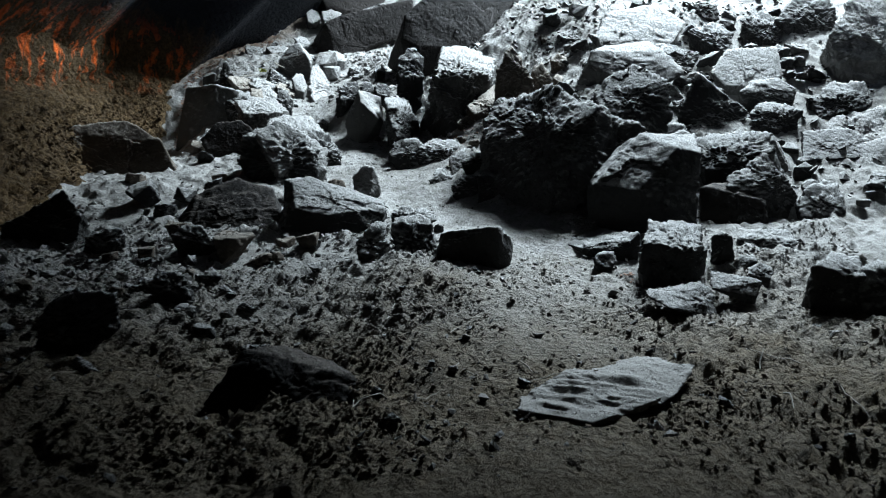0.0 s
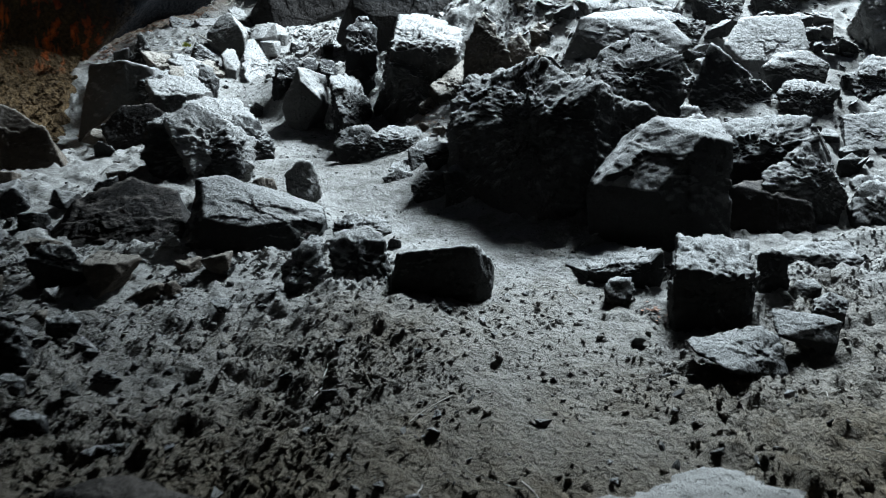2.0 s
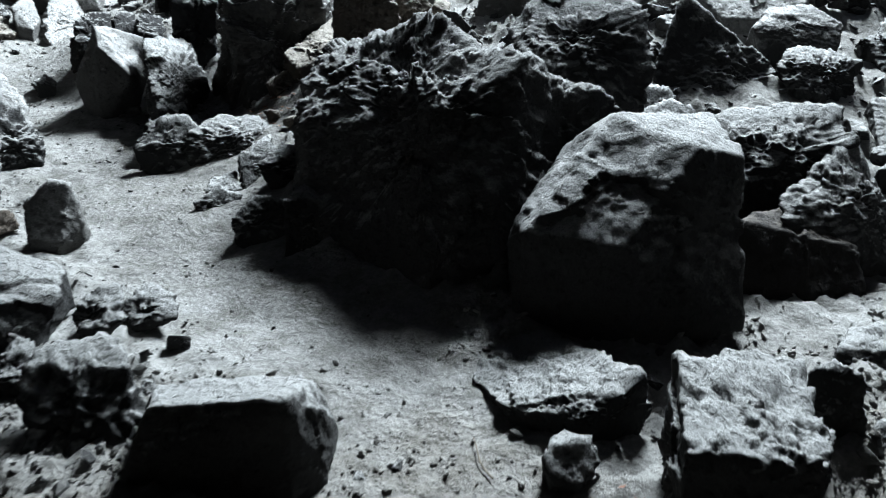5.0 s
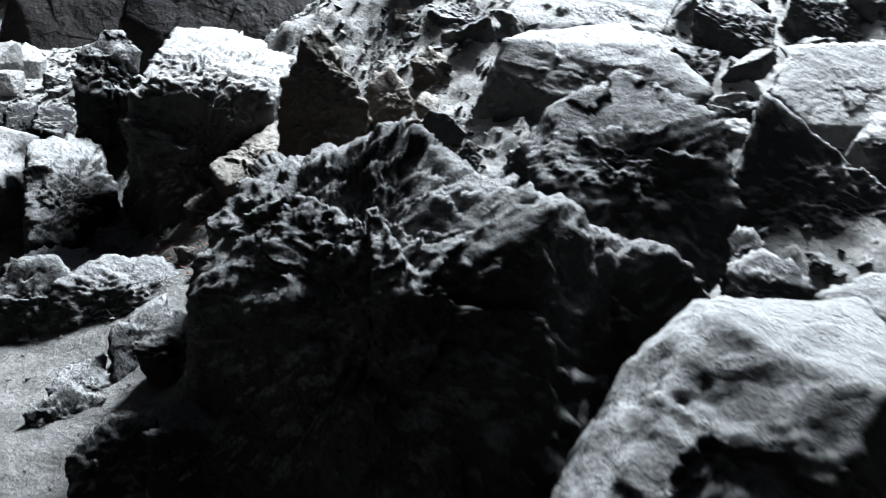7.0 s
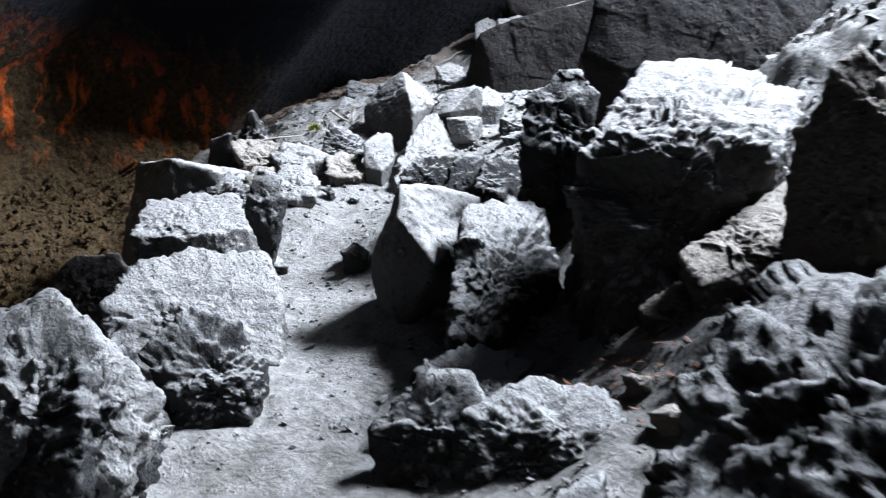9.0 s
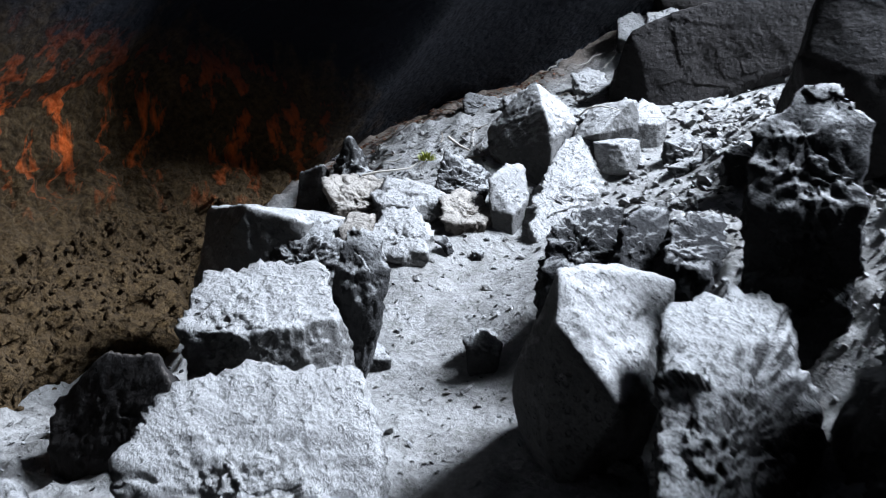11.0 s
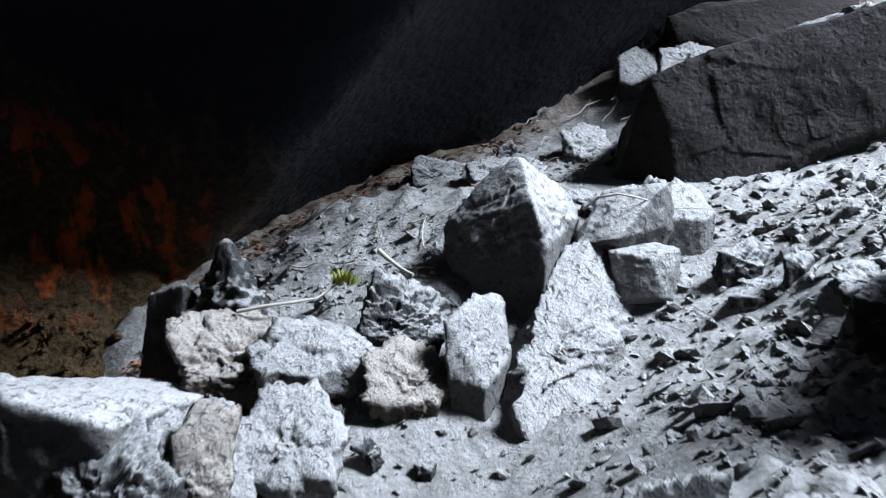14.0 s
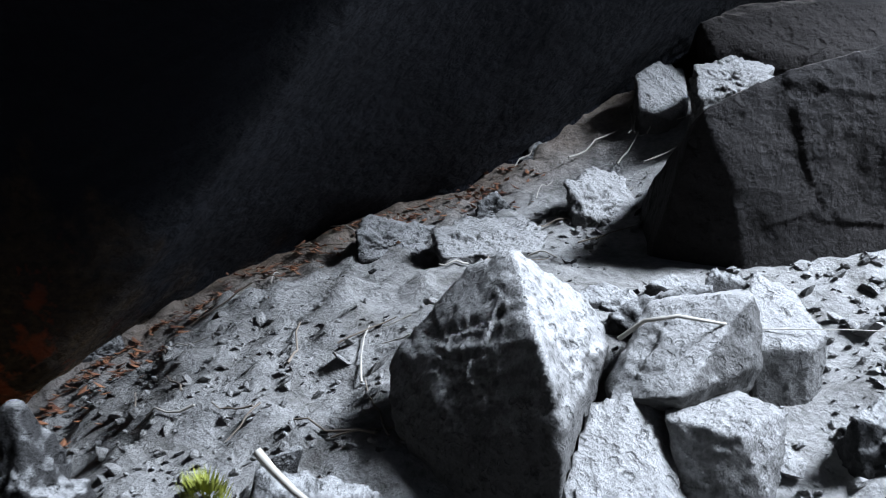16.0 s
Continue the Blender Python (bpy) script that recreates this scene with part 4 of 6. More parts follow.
boulder("boulder", (-1.50, 8.34, 0.75), [(-0.18, 0.16, 0.62), (-0.37, 0.09, 0.52), (-0.38, -0.03, 0.44), (0.34, 0.11, 0.3), (0.33, -0.11, 0.1), (0.13, -0.19, 0.06), (-0.11, -0.24, 0.08), (0.12, 0.08, 0.45), (0.29, -0.09, -0.07), (0.11, -0.17, -0.09), (-0.1, -0.21, -0.09), (0.14, 0.27, 0.01), (-0.05, 0.19, -0.01), (-0.26, 0.15, -0.02)], "big pale pitted boulder beside the path", "pitted", ROCK_LIGHT, 65, "rockfall boulders", "boulder", 6)
boulder("boulder", (-1.65, 9.16, 0.93), [(-0.26, -0.24, 0.26), (-0.29, -0.09, 0.42), (-0.21, 0.1, 0.46), (0.14, 0.31, 0.44), (0.28, 0.2, 0.28), (0.4, 0.04, 0.04), (0.05, -0.22, -0.03), (-0.15, -0.3, 0.04), (0.35, 0.03, -0.04), (0.04, -0.2, -0.09), (-0.13, -0.27, -0.11), (0.2, 0.39, 0.04), (-0.11, 0.16, -0.03), (-0.29, 0.09, -0.03)], "broad rough pale boulder beside the path", "pitted", ROCK_LIGHT, 66, "rockfall boulders", "boulder", 6)
boulder("rock", (-1.25, 8.83, 0.86), [(-0.27, -0.15, 0.25), (-0.16, 0, 0.38), (0.02, 0.08, 0.35), (0.16, 0.03, 0.13), (0.18, -0.07, 0.03), (-0.07, -0.18, 0.09), (0.14, 0.02, -0.05), (0.15, -0.07, -0.06), (-0.07, -0.16, -0.08), (0.04, 0.25, 0), (0.05, 0.17, -0.01), (-0.16, 0.07, -0.03)], "lumpy clinker rock of fused dark stones", "lumpy", ROCK, 67, "loose rocks", "rock", 5)
boulder("boulder", (-2.10, 9.71, 1.05), [(-0.36, 0.05, 0.52), (0.04, 0.27, 0.53), (0.3, 0.06, 0.39), (0.12, -0.18, 0.35), (-0.17, -0.25, 0.35), (-0.16, -0.25, 0.18), (0.28, 0.05, 0.17), (-0.14, -0.22, -0.13), (0.24, 0.04, -0.03), (-0.27, 0.09, -0.05), (0.11, 0.35, 0.06)], "flat-topped pale boulder beside the dusty path", "pitted", ROCK_LIGHT, 68, "rockfall boulders", "boulder", 6)
boulder("boulder", (-2.91, 10.61, 1.50), [(-0.5, -0.12, -0.6), (-0.25, -0.25, -0.5), (-0.4, 0.25, -0.55), (-0.33, -0.06, 0.22), (0.08, -0.21, 0.24), (0.34, -0.1, 0.17), (0.31, 0.29, 0.16), (0.33, -0.11, -0.2), (0.07, -0.22, -0.27), (-0.35, -0.13, -0.17), (0.1, 0.27, 0.19), (0.3, -0.1, -0.2), (0.07, -0.2, -0.27), (-0.3, -0.12, -0.25), (0.07, 0.27, -0.2), (-0.17, 0.17, -0.27), (-0.53, 0.25, -0.24)], "dark block with a thin pale top edge", "broken", ROCK_SMOOTH, 69, "rockfall boulders", "boulder", 5)
boulder("rock", (-2.36, 10.58, 1.51), [(-0.1, 0.02, 0.15), (-0.12, 0.18, 0.21), (0.03, 0.16, 0.19), (0.1, 0.02, 0), (0.1, -0.09, -0.18), (-0.03, -0.11, -0.15), (0.09, -0.08, -0.18), (-0.02, -0.1, -0.15), (0.03, 0.01, -0.18), (-0.08, -0.01, -0.15)], "lumpy grey-brown clinker rock", "lumpy", ROCK_WARM, 70, "loose rocks", "rock", 5)
boulder("rock", (-3.14, 11.25, 1.62), [(-0.1, -0.06, -0.1), (0.1, -0.05, -0.1), (-0.08, 0.0, 0.26), (0.08, 0.02, 0.31), (0.1, 0.1, 0.2), (-0.12, 0.1, 0.1), (0.1, 0.12, -0.1), (-0.12, 0.1, -0.1)], "dark pointed rough rock near the wall", "broken", ROCK_SMOOTH, 71, "loose rocks", "rock", 4)
boulder("rock", (-2.93, 11.31, 1.74), [(-0.13, -0.12, -0.11), (0.15, -0.12, -0.11), (-0.06, 0.02, 0.3), (0.0, 0.05, 0.34), (0.1, 0.0, 0.16), (0.17, 0.05, 0.02), (-0.12, 0.15, 0.08), (0.1, 0.2, 0.05), (0.1, 0.2, -0.11), (-0.13, 0.2, -0.11)], "dark pointed rough rock near the wall", "lumpy", ROCK, 72, "loose rocks", "rock", 4)
boulder("rock", (-2.61, 11.06, 1.67), [(-0.22, -0.1, 0.19), (-0.13, 0.08, 0.2), (0.04, 0.18, 0.13), (0.19, 0.04, 0.03), (0.1, -0.08, -0.01), (-0.04, -0.23, 0.04), (0.16, 0.03, -0.03), (0.09, -0.07, -0.07), (-0.04, -0.2, -0.11), (0.04, 0.23, 0.03), (-0.04, 0.12, -0.01), (-0.16, -0.01, -0.07)], "lumpy grey-brown clinker rock", "lumpy", ROCK_WARM, 73, "loose rocks", "rock", 5)
boulder("rock", (-2.29, 11.44, 1.80), [(-0.09, -0.1, 0.01), (-0.07, -0.03, 0.15), (-0.06, -0.01, 0.21), (-0.02, 0.11, 0.08), (0.09, 0.28, 0.05), (0.21, -0, -0.03), (0.09, -0.12, -0.04), (-0.05, -0.14, -0.01), (-0.08, -0.09, -0.08), (0.18, -0, -0.1), (0.08, -0.11, -0.12), (-0.05, -0.12, -0.09), (-0.17, 0.07, -0.01), (0.1, 0.16, -0.03), (-0.01, 0.06, -0.04), (-0.13, 0.04, -0.02)], "pointed grey rock with dusty upper edges", "pitted", ROCK, 74, "loose rocks", "rock", 5)
boulder("rock", (-2.11, 11.26, 1.66), [(-0.14, -0.07, 0.11), (-0.1, 0.07, 0.13), (-0, 0.14, 0.1), (0.12, 0.04, 0), (0.12, -0.03, -0.05), (-0.06, -0.2, -0.02), (0.1, 0.03, -0.09), (0.1, -0.02, -0.11), (-0.05, -0.17, -0.09), (0.02, 0.16, 0), (0.02, 0.11, -0.05), (-0.13, -0.04, -0.02)], "lumpy grey-brown clinker rock", "lumpy", ROCK_WARM, 75, "loose rocks", "rock", 5)
boulder("rock", (-1.95, 11.39, 1.64), [(-0.1, -0.03, 0.22), (-0.06, 0.11, 0.29), (0.02, 0.16, 0.28), (0.1, 0.03, 0.1), (0.07, -0.1, 0.02), (-0.05, -0.12, 0.05), (0.08, 0.03, -0.08), (0.06, -0.09, -0.13), (-0.04, -0.1, -0.08), (0.02, 0.12, 0), (0, 0, -0.05), (-0.1, -0.01, 0)], "dark upright stone with a pale side", "broken", ROCK_SMOOTH, 76, "loose rocks", "rock", 4)
boulder("boulder", (-1.75, 11.62, 1.65), [(-0.12, 0.33, 0.43), (-0.01, 0.46, 0.47), (0.08, 0.46, 0.37), (0.15, 0.32, 0.16), (0.18, -0.19, -0.11), (0.03, -0.35, -0.13), (-0.04, -0.33, -0.03), (-0.11, 0.03, 0.24), (0.16, -0.16, -0.13), (0.03, -0.29, -0.18), (-0.04, -0.28, -0.16), (0, 0.09, -0.11), (-0.13, -0.05, -0.13), (-0.19, -0.04, -0.03)], "tall pale slab of pitted tuff leaning uphill", "pitted", ROCK_LIGHT, 77, "rockfall boulders", "boulder", 6)
boulder("rock", (-2.21, 11.01, 1.62), [(-0.11, -0.13, -0.08), (-0.1, -0, -0.05), (0.07, 0.05, -0.2), (0.08, -0.01, -0.25), (0.01, -0.11, -0.19), (0.06, 0.04, -0.2), (0.07, -0.01, -0.25), (0.01, -0.1, -0.19), (-0.01, 0.15, -0.2), (-0.01, 0.11, -0.25), (-0.06, 0.02, -0.19)], "small upright dusty grey lava rock beside the sandy path", "pitted", ROCK, 78, "loose rocks", "rock", 4)
boulder("boulder", (-2.06, 11.90, 1.99), [(0, 0.09, 0.38), (-0.11, 0.09, 0.34), (-0.27, -0.02, 0.12), (-0.21, -0.1, -0.01), (0.1, -0.21, -0.08), (0.23, -0.22, 0.05), (0.14, -0.12, 0.22), (0.17, 0.29, 0.15), (0.11, 0.31, 0.24), (-0.18, -0.09, -0.07), (0.09, -0.18, -0.22), (0.2, -0.19, -0.28), (-0.31, 0.18, -0.01), (-0.04, 0.08, -0.08), (0.07, 0.07, -0.03)], "pointed grey boulder with a pale broken side", "broken", ROCK_SMOOTH, 79, "rockfall boulders", "boulder", 5)
boulder("boulder", (-1.73, 12.14, 1.96), [(-0.13, -0.12, 0.1), (-0.06, 0.02, 0.28), (0.17, 0.05, 0.31), (0.18, 0.0, 0.15), (0.05, -0.18, 0.11), (-0.1, -0.17, 0.08), (0.12, 0.35, 0.28), (0.2, 0.3, 0.08), (-0.1, 0.24, 0.2), (0.05, 0.0, -0.05), (0.12, 0.2, -0.05)], "smooth grey boulder with a pale streak across it", "smooth", ROCK_SMOOTH, 80, "rockfall boulders", "boulder", 5)
boulder("rock", (-1.59, 12.03, 1.93), [(-0.12, -0.08, 0.1), (0.04, -0.1, 0.09), (0.11, 0.05, 0.11), (0.09, -0.08, -0.06), (-0.06, -0.14, -0.08), (-0.14, 0.05, 0.12), (0.0, 0.14, 0.12), (-0.1, 0.1, -0.1), (0.1, 0.1, -0.1)], "small pale broken rock under a grey boulder", "broken", ROCK_LIGHT, 161, "loose rocks", "rock", 5)
boulder("rock", (-1.63, 12.26, 1.97), [(-0.1, -0.05, 0.03), (-0.03, 0.15, 0.06), (0.06, 0.19, 0.04), (0.1, 0.05, -0.01), (0.07, -0.08, -0.08), (-0.04, -0.14, -0.07), (0.07, -0.07, -0.11), (-0.03, -0.12, -0.09), (0.01, 0.06, -0.08), (-0.1, 0, -0.07)], "angular dusty grey lava rock on the dusty upper slope", "pitted", ROCK, 81, "loose rocks", "rock", 5)
boulder("rock", (-1.96, 12.42, 2.20), [(-0.07, -0.09, 0.02), (-0.03, 0.04, 0.04), (0.07, 0.09, 0.02), (0.09, -0.01, -0.05), (-0.04, -0.08, -0.05), (0.08, -0.01, -0.08), (-0.04, -0.07, -0.06), (0.03, 0.09, -0.05), (-0.09, 0.03, -0.05)], "small angular dusty grey lava rock on the dusty upper slope", "pitted", ROCK, 82, "loose rocks", "rock", 4)
boulder("rock", (-1.82, 12.59, 2.19), [(-0.05, -0.08, 0.05), (-0.01, 0.05, 0.06), (0.07, 0.09, 0.03), (0.07, -0.02, 0.01), (-0.04, -0.07, 0.01), (0.06, -0.01, -0.08), (-0.04, -0.06, -0.05), (0.02, 0.07, -0.04), (-0.08, 0.02, -0.02)], "small low flat dusty grey lava rock on the dusty upper slope", "pitted", ROCK, 83, "loose rocks", "rock", 4)
boulder("rock", (-1.51, 12.37, 1.98), [(-0.09, -0.03, 0.25), (-0.08, 0.09, 0.31), (0.01, 0.13, 0.26), (0.1, 0.01, 0.17), (0.07, -0.06, 0.14), (-0.06, -0.13, 0.16), (0.09, 0.01, -0.05), (0.06, -0.05, -0.08), (-0.05, -0.11, -0.09), (0.04, 0.11, 0), (0.01, 0.05, -0.03), (-0.1, -0.01, -0.02)], "wedge-shaped pale rock on the rubble", "smooth", ROCK_LIGHT, 84, "loose rocks", "rock", 4)
boulder("rock", (-2.90, 12.87, 2.27), [(-0.12, -0.04, 0.09), (-0.12, 0.01, 0.14), (-0.01, 0.07, 0.11), (0.13, 0.13, 0.09), (0.15, -0.02, -0.02), (-0.05, -0.15, -0.03), (0.13, -0.02, -0.05), (-0.05, -0.13, -0.05), (0.06, 0.13, -0.03), (-0.12, 0.02, -0.05)], "angular dusty grey lava rock on the dusty upper slope", "pitted", ROCK, 85, "loose rocks", "rock", 4)
boulder("boulder", (-2.50, 12.89, 2.27), [(-0.18, -0.09, 0.08), (-0.16, 0.15, 0.13), (0.03, 0.24, 0.13), (0.18, 0.09, 0.07), (0.21, -0.06, 0.01), (-0.09, -0.23, -0), (0.18, -0.05, -0.05), (-0.08, -0.2, -0.05), (0.08, 0.15, -0.02), (-0.18, -0, -0.05)], "flat-topped pale boulder beside the dusty path", "pitted", ROCK_LIGHT, 86, "rockfall boulders", "boulder", 5)
boulder("rock", (-2.62, 13.23, 2.38), [(-0.08, -0.06, 0.06), (-0.01, 0.03, 0.11), (0.06, 0.06, 0.02), (0.08, -0.04, -0.02), (-0.05, -0.1, -0.01), (0.05, 0.05, -0.03), (0.07, -0.04, -0.07), (-0.05, -0.09, -0.09), (0.01, 0.14, 0.01), (0.02, 0.05, -0.03), (-0.09, -0, -0.05)], "small angular dusty grey lava rock on the dusty upper slope", "pitted", ROCK, 87, "loose rocks", "rock", 4)
boulder("rock", (-2.59, 13.75, 2.66), [(-0.1, -0.09, -0.03), (-0.08, 0.03, 0.05), (0.07, 0.1, 0.03), (0.13, 0.02, -0.14), (0.05, -0.08, -0.2), (-0.08, -0.08, -0.16), (0.11, 0.01, -0.14), (0.05, -0.07, -0.2), (-0.07, -0.08, -0.16), (0.05, 0.14, -0.14), (-0.02, 0.05, -0.2), (-0.13, 0.05, -0.16)], "knobbly dark clinker boulder", "lumpy", ROCK, 88, "loose rocks", "rock", 4)
boulder("rock", (-2.22, 13.23, 2.38), [(-0.1, -0.09, 0.14), (-0.08, 0.14, 0.2), (0.06, 0.21, 0.18), (0.14, 0.02, 0.03), (0.04, -0.13, -0.02), (-0.06, -0.13, 0.02), (0.12, 0.02, -0.04), (0.04, -0.12, -0.1), (-0.05, -0.11, -0.1), (0.05, 0.16, 0.02), (-0.03, 0.02, -0.04), (-0.12, 0.02, -0.04)], "heap-like crumbly pale rock", "lumpy", ROCK_LIGHT, 89, "loose rocks", "rock", 5)
boulder("rock", (-2.14, 13.97, 2.81), [(-0.11, -0.04, 0.18), (-0.04, 0.11, 0.26), (0.07, 0.17, 0.22), (0.12, 0.02, 0.03), (0.06, -0.12, -0.04), (-0.07, -0.13, 0.03), (0.1, 0.02, -0.04), (0.05, -0.11, -0.12), (-0.07, -0.11, -0.12), (0.04, 0.15, 0.03), (-0.02, 0.02, -0.04), (-0.13, 0.02, -0.04)], "small bright faceted rock on the ridge", "smooth", ROCK_LIGHT, 90, "loose rocks", "rock", 4)
boulder("rock", (-1.83, 13.87, 2.74), [(-0.15, -0.08, 0.26), (-0.04, 0.2, 0.33), (0.14, 0.18, 0.27), (0.17, -0.03, 0.16), (-0.09, -0.22, 0.09), (0.15, -0.03, -0.07), (-0.08, -0.19, -0.17), (0.06, 0.16, 0.05), (-0.17, -0, -0.05)], "bright rough rock lying on the great boulder's shoulder", "pitted", ROCK_LIGHT, 91, "loose rocks", "rock", 5)
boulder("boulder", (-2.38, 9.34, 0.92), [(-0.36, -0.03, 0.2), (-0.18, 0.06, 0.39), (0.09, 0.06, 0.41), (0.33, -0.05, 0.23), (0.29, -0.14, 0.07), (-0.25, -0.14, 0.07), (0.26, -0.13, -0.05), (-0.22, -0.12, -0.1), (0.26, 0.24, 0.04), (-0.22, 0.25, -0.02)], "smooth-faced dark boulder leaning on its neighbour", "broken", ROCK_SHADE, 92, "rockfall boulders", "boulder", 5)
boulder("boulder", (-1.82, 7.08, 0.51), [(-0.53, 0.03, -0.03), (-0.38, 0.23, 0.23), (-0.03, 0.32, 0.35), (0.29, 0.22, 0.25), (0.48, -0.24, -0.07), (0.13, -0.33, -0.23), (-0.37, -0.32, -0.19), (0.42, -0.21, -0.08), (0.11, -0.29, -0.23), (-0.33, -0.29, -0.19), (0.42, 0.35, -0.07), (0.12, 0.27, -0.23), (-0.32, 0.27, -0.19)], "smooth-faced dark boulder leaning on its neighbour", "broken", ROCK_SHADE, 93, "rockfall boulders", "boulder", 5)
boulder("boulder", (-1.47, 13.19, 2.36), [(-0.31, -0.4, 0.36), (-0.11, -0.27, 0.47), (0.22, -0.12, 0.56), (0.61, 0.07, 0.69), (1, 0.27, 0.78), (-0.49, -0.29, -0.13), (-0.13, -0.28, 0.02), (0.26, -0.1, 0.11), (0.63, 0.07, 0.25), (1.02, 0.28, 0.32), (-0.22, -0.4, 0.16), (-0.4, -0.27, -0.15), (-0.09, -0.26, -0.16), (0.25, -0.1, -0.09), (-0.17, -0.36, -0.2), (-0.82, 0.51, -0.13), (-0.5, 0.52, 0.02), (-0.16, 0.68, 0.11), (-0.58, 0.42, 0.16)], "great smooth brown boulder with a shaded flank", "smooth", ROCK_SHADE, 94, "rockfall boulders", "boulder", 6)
boulder("boulder", (-0.86, 13.45, 2.8), [(-0.42, -0.16, 0.17), (-0.4, 0.15, 0.2), (0.0, 0.02, 0.31), (0.42, 0.2, 0.4), (0.4, 0.5, 0.4), (-0.35, -0.05, -0.4), (0.4, 0.3, -0.4), (-0.3, 0.2, -0.4), (0.4, 0.5, -0.3)], "pale dusty rock lying behind the great boulder", "pitted", ROCK_LIGHT, 162, "rockfall boulders", "boulder", 5)
boulder("boulder", (-1.62, 14.46, 3.03), [(-0.38, -0.35, 0.19), (-0.24, -0.16, 0.28), (0.09, 0.06, 0.33), (0.63, 0.38, 0.42), (0.61, 0.04, -0.04), (-0.01, -0.27, 0.03), (-0.33, -0.37, 0.08), (0.55, 0.02, -0.04), (-0, -0.25, -0.13), (-0.28, -0.34, -0.18), (0.24, 0.63, -0.04), (-0.3, 0.35, 0.03), (-0.58, 0.26, 0.03)], "broad brown boulder at the back of the cave, coloured as in shade", "smooth", ROCK_SHADE, 95, "rockfall boulders", "boulder", 5)
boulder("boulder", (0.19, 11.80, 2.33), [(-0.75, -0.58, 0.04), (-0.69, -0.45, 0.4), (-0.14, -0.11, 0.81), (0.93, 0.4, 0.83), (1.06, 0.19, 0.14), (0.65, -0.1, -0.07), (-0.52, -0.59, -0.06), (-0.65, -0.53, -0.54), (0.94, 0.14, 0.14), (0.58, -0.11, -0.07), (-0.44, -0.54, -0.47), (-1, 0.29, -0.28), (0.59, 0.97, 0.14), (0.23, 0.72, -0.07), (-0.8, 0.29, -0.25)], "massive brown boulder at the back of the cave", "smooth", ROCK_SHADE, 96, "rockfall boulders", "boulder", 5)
boulder("rock", (-1.18, 10.41, 1.61), [(-0.12, -0.04, 0.08), (-0.03, 0.08, 0.18), (0.09, 0.21, 0.18), (0.15, 0.08, 0.05), (0.13, -0.06, -0.05), (-0.08, -0.19, -0.05), (0.12, -0.05, -0.05), (-0.07, -0.17, -0.27), (0.01, 0.12, -0.05), (-0.18, 0, -0.26)], "knobbly dark clinker boulder", "lumpy", ROCK_CLINKER, 97, "loose rocks", "rock", 5)
boulder("rock", (-0.94, 10.39, 1.65), [(-0.08, -0.02, 0.09), (-0.05, 0.12, 0.14), (0.04, 0.18, 0.12), (0.1, 0.04, -0.02), (0.06, -0.1, -0.09), (-0.04, -0.17, -0.07), (0.09, 0.03, -0.02), (0.06, -0.09, -0.13), (-0.04, -0.15, -0.19), (0.01, 0.15, -0.02), (-0.02, 0.03, -0.09), (-0.12, -0.03, -0.08)], "knobbly dark clinker boulder", "lumpy", ROCK_CLINKER, 98, "loose rocks", "rock", 5)
boulder("boulder", (-0.78, 10.35, 1.62), [(-0.07, -0.03, 0.09), (-0.03, 0.12, 0.15), (0.06, 0.3, 0.15), (0.12, 0.1, 0.04), (0.07, -0.11, -0.02), (-0.03, -0.18, 0.02), (0.06, -0.1, -0.14), (-0.03, -0.15, -0.19), (-0.03, 0.06, -0.02), (-0.12, 0, -0.05)], "knobbly dark clinker boulder", "lumpy", ROCK_CLINKER, 99, "rockfall boulders", "boulder", 5)
boulder("rock", (-1.53, 10.30, 1.27), [(-0.08, -0.04, 0.01), (-0.05, 0.05, 0.05), (0.03, 0.1, 0.01), (0.08, 0.01, -0.04), (-0, -0.1, -0.05), (0.07, 0.01, -0.04), (-0, -0.09, -0.09), (0.02, 0.08, -0.04), (-0.05, -0.01, -0.07)], "small angular dusty grey lava rock beside the sandy path", "pitted", ROCK, 100, "loose rocks", "rock", 4)
boulder("boulder", (-0.92, 6.99, 0.50), [(-0.4, 0.16, 0.36), (-0.26, 0.24, 0.38), (0.12, 0.25, 0.25), (0.37, 0.22, 0.17), (0.43, -0.03, 0.12), (0.15, -0.16, 0.12), (-0.04, -0.21, 0.09), (-0.32, -0.17, 0.14), (-0.54, -0.18, -0.19), (0.09, -0.3, -0.31), (0.37, -0.18, -0.12), (-0.47, -0.16, -0.19), (0.08, -0.27, -0.31), (0.33, -0.16, -0.12), (-0.42, 0.35, -0.19), (0.14, 0.25, -0.31), (0.39, 0.35, -0.12)], "long dark boulder with a pale broken top", "broken", ROCK, 101, "rockfall boulders", "boulder", 5)
boulder("rock", (-0.22, 6.25, 0.38), [(-0.2, 0.04, 0.22), (-0.1, 0.18, 0.26), (0.05, 0.16, 0.28), (0.16, -0, 0.22), (0.15, -0.1, -0), (0.02, -0.14, -0.04), (-0.16, -0.12, 0.02), (0.13, -0.09, -0.06), (0.02, -0.12, -0.07), (-0.14, -0.1, -0.07), (0.15, 0.11, -0.03), (0.04, 0.08, -0.04), (-0.12, 0.1, -0.03)], "angular dusty grey lava rock on the hollow's floor", "lumpy", ROCK, 102, "loose rocks", "rock", 5)
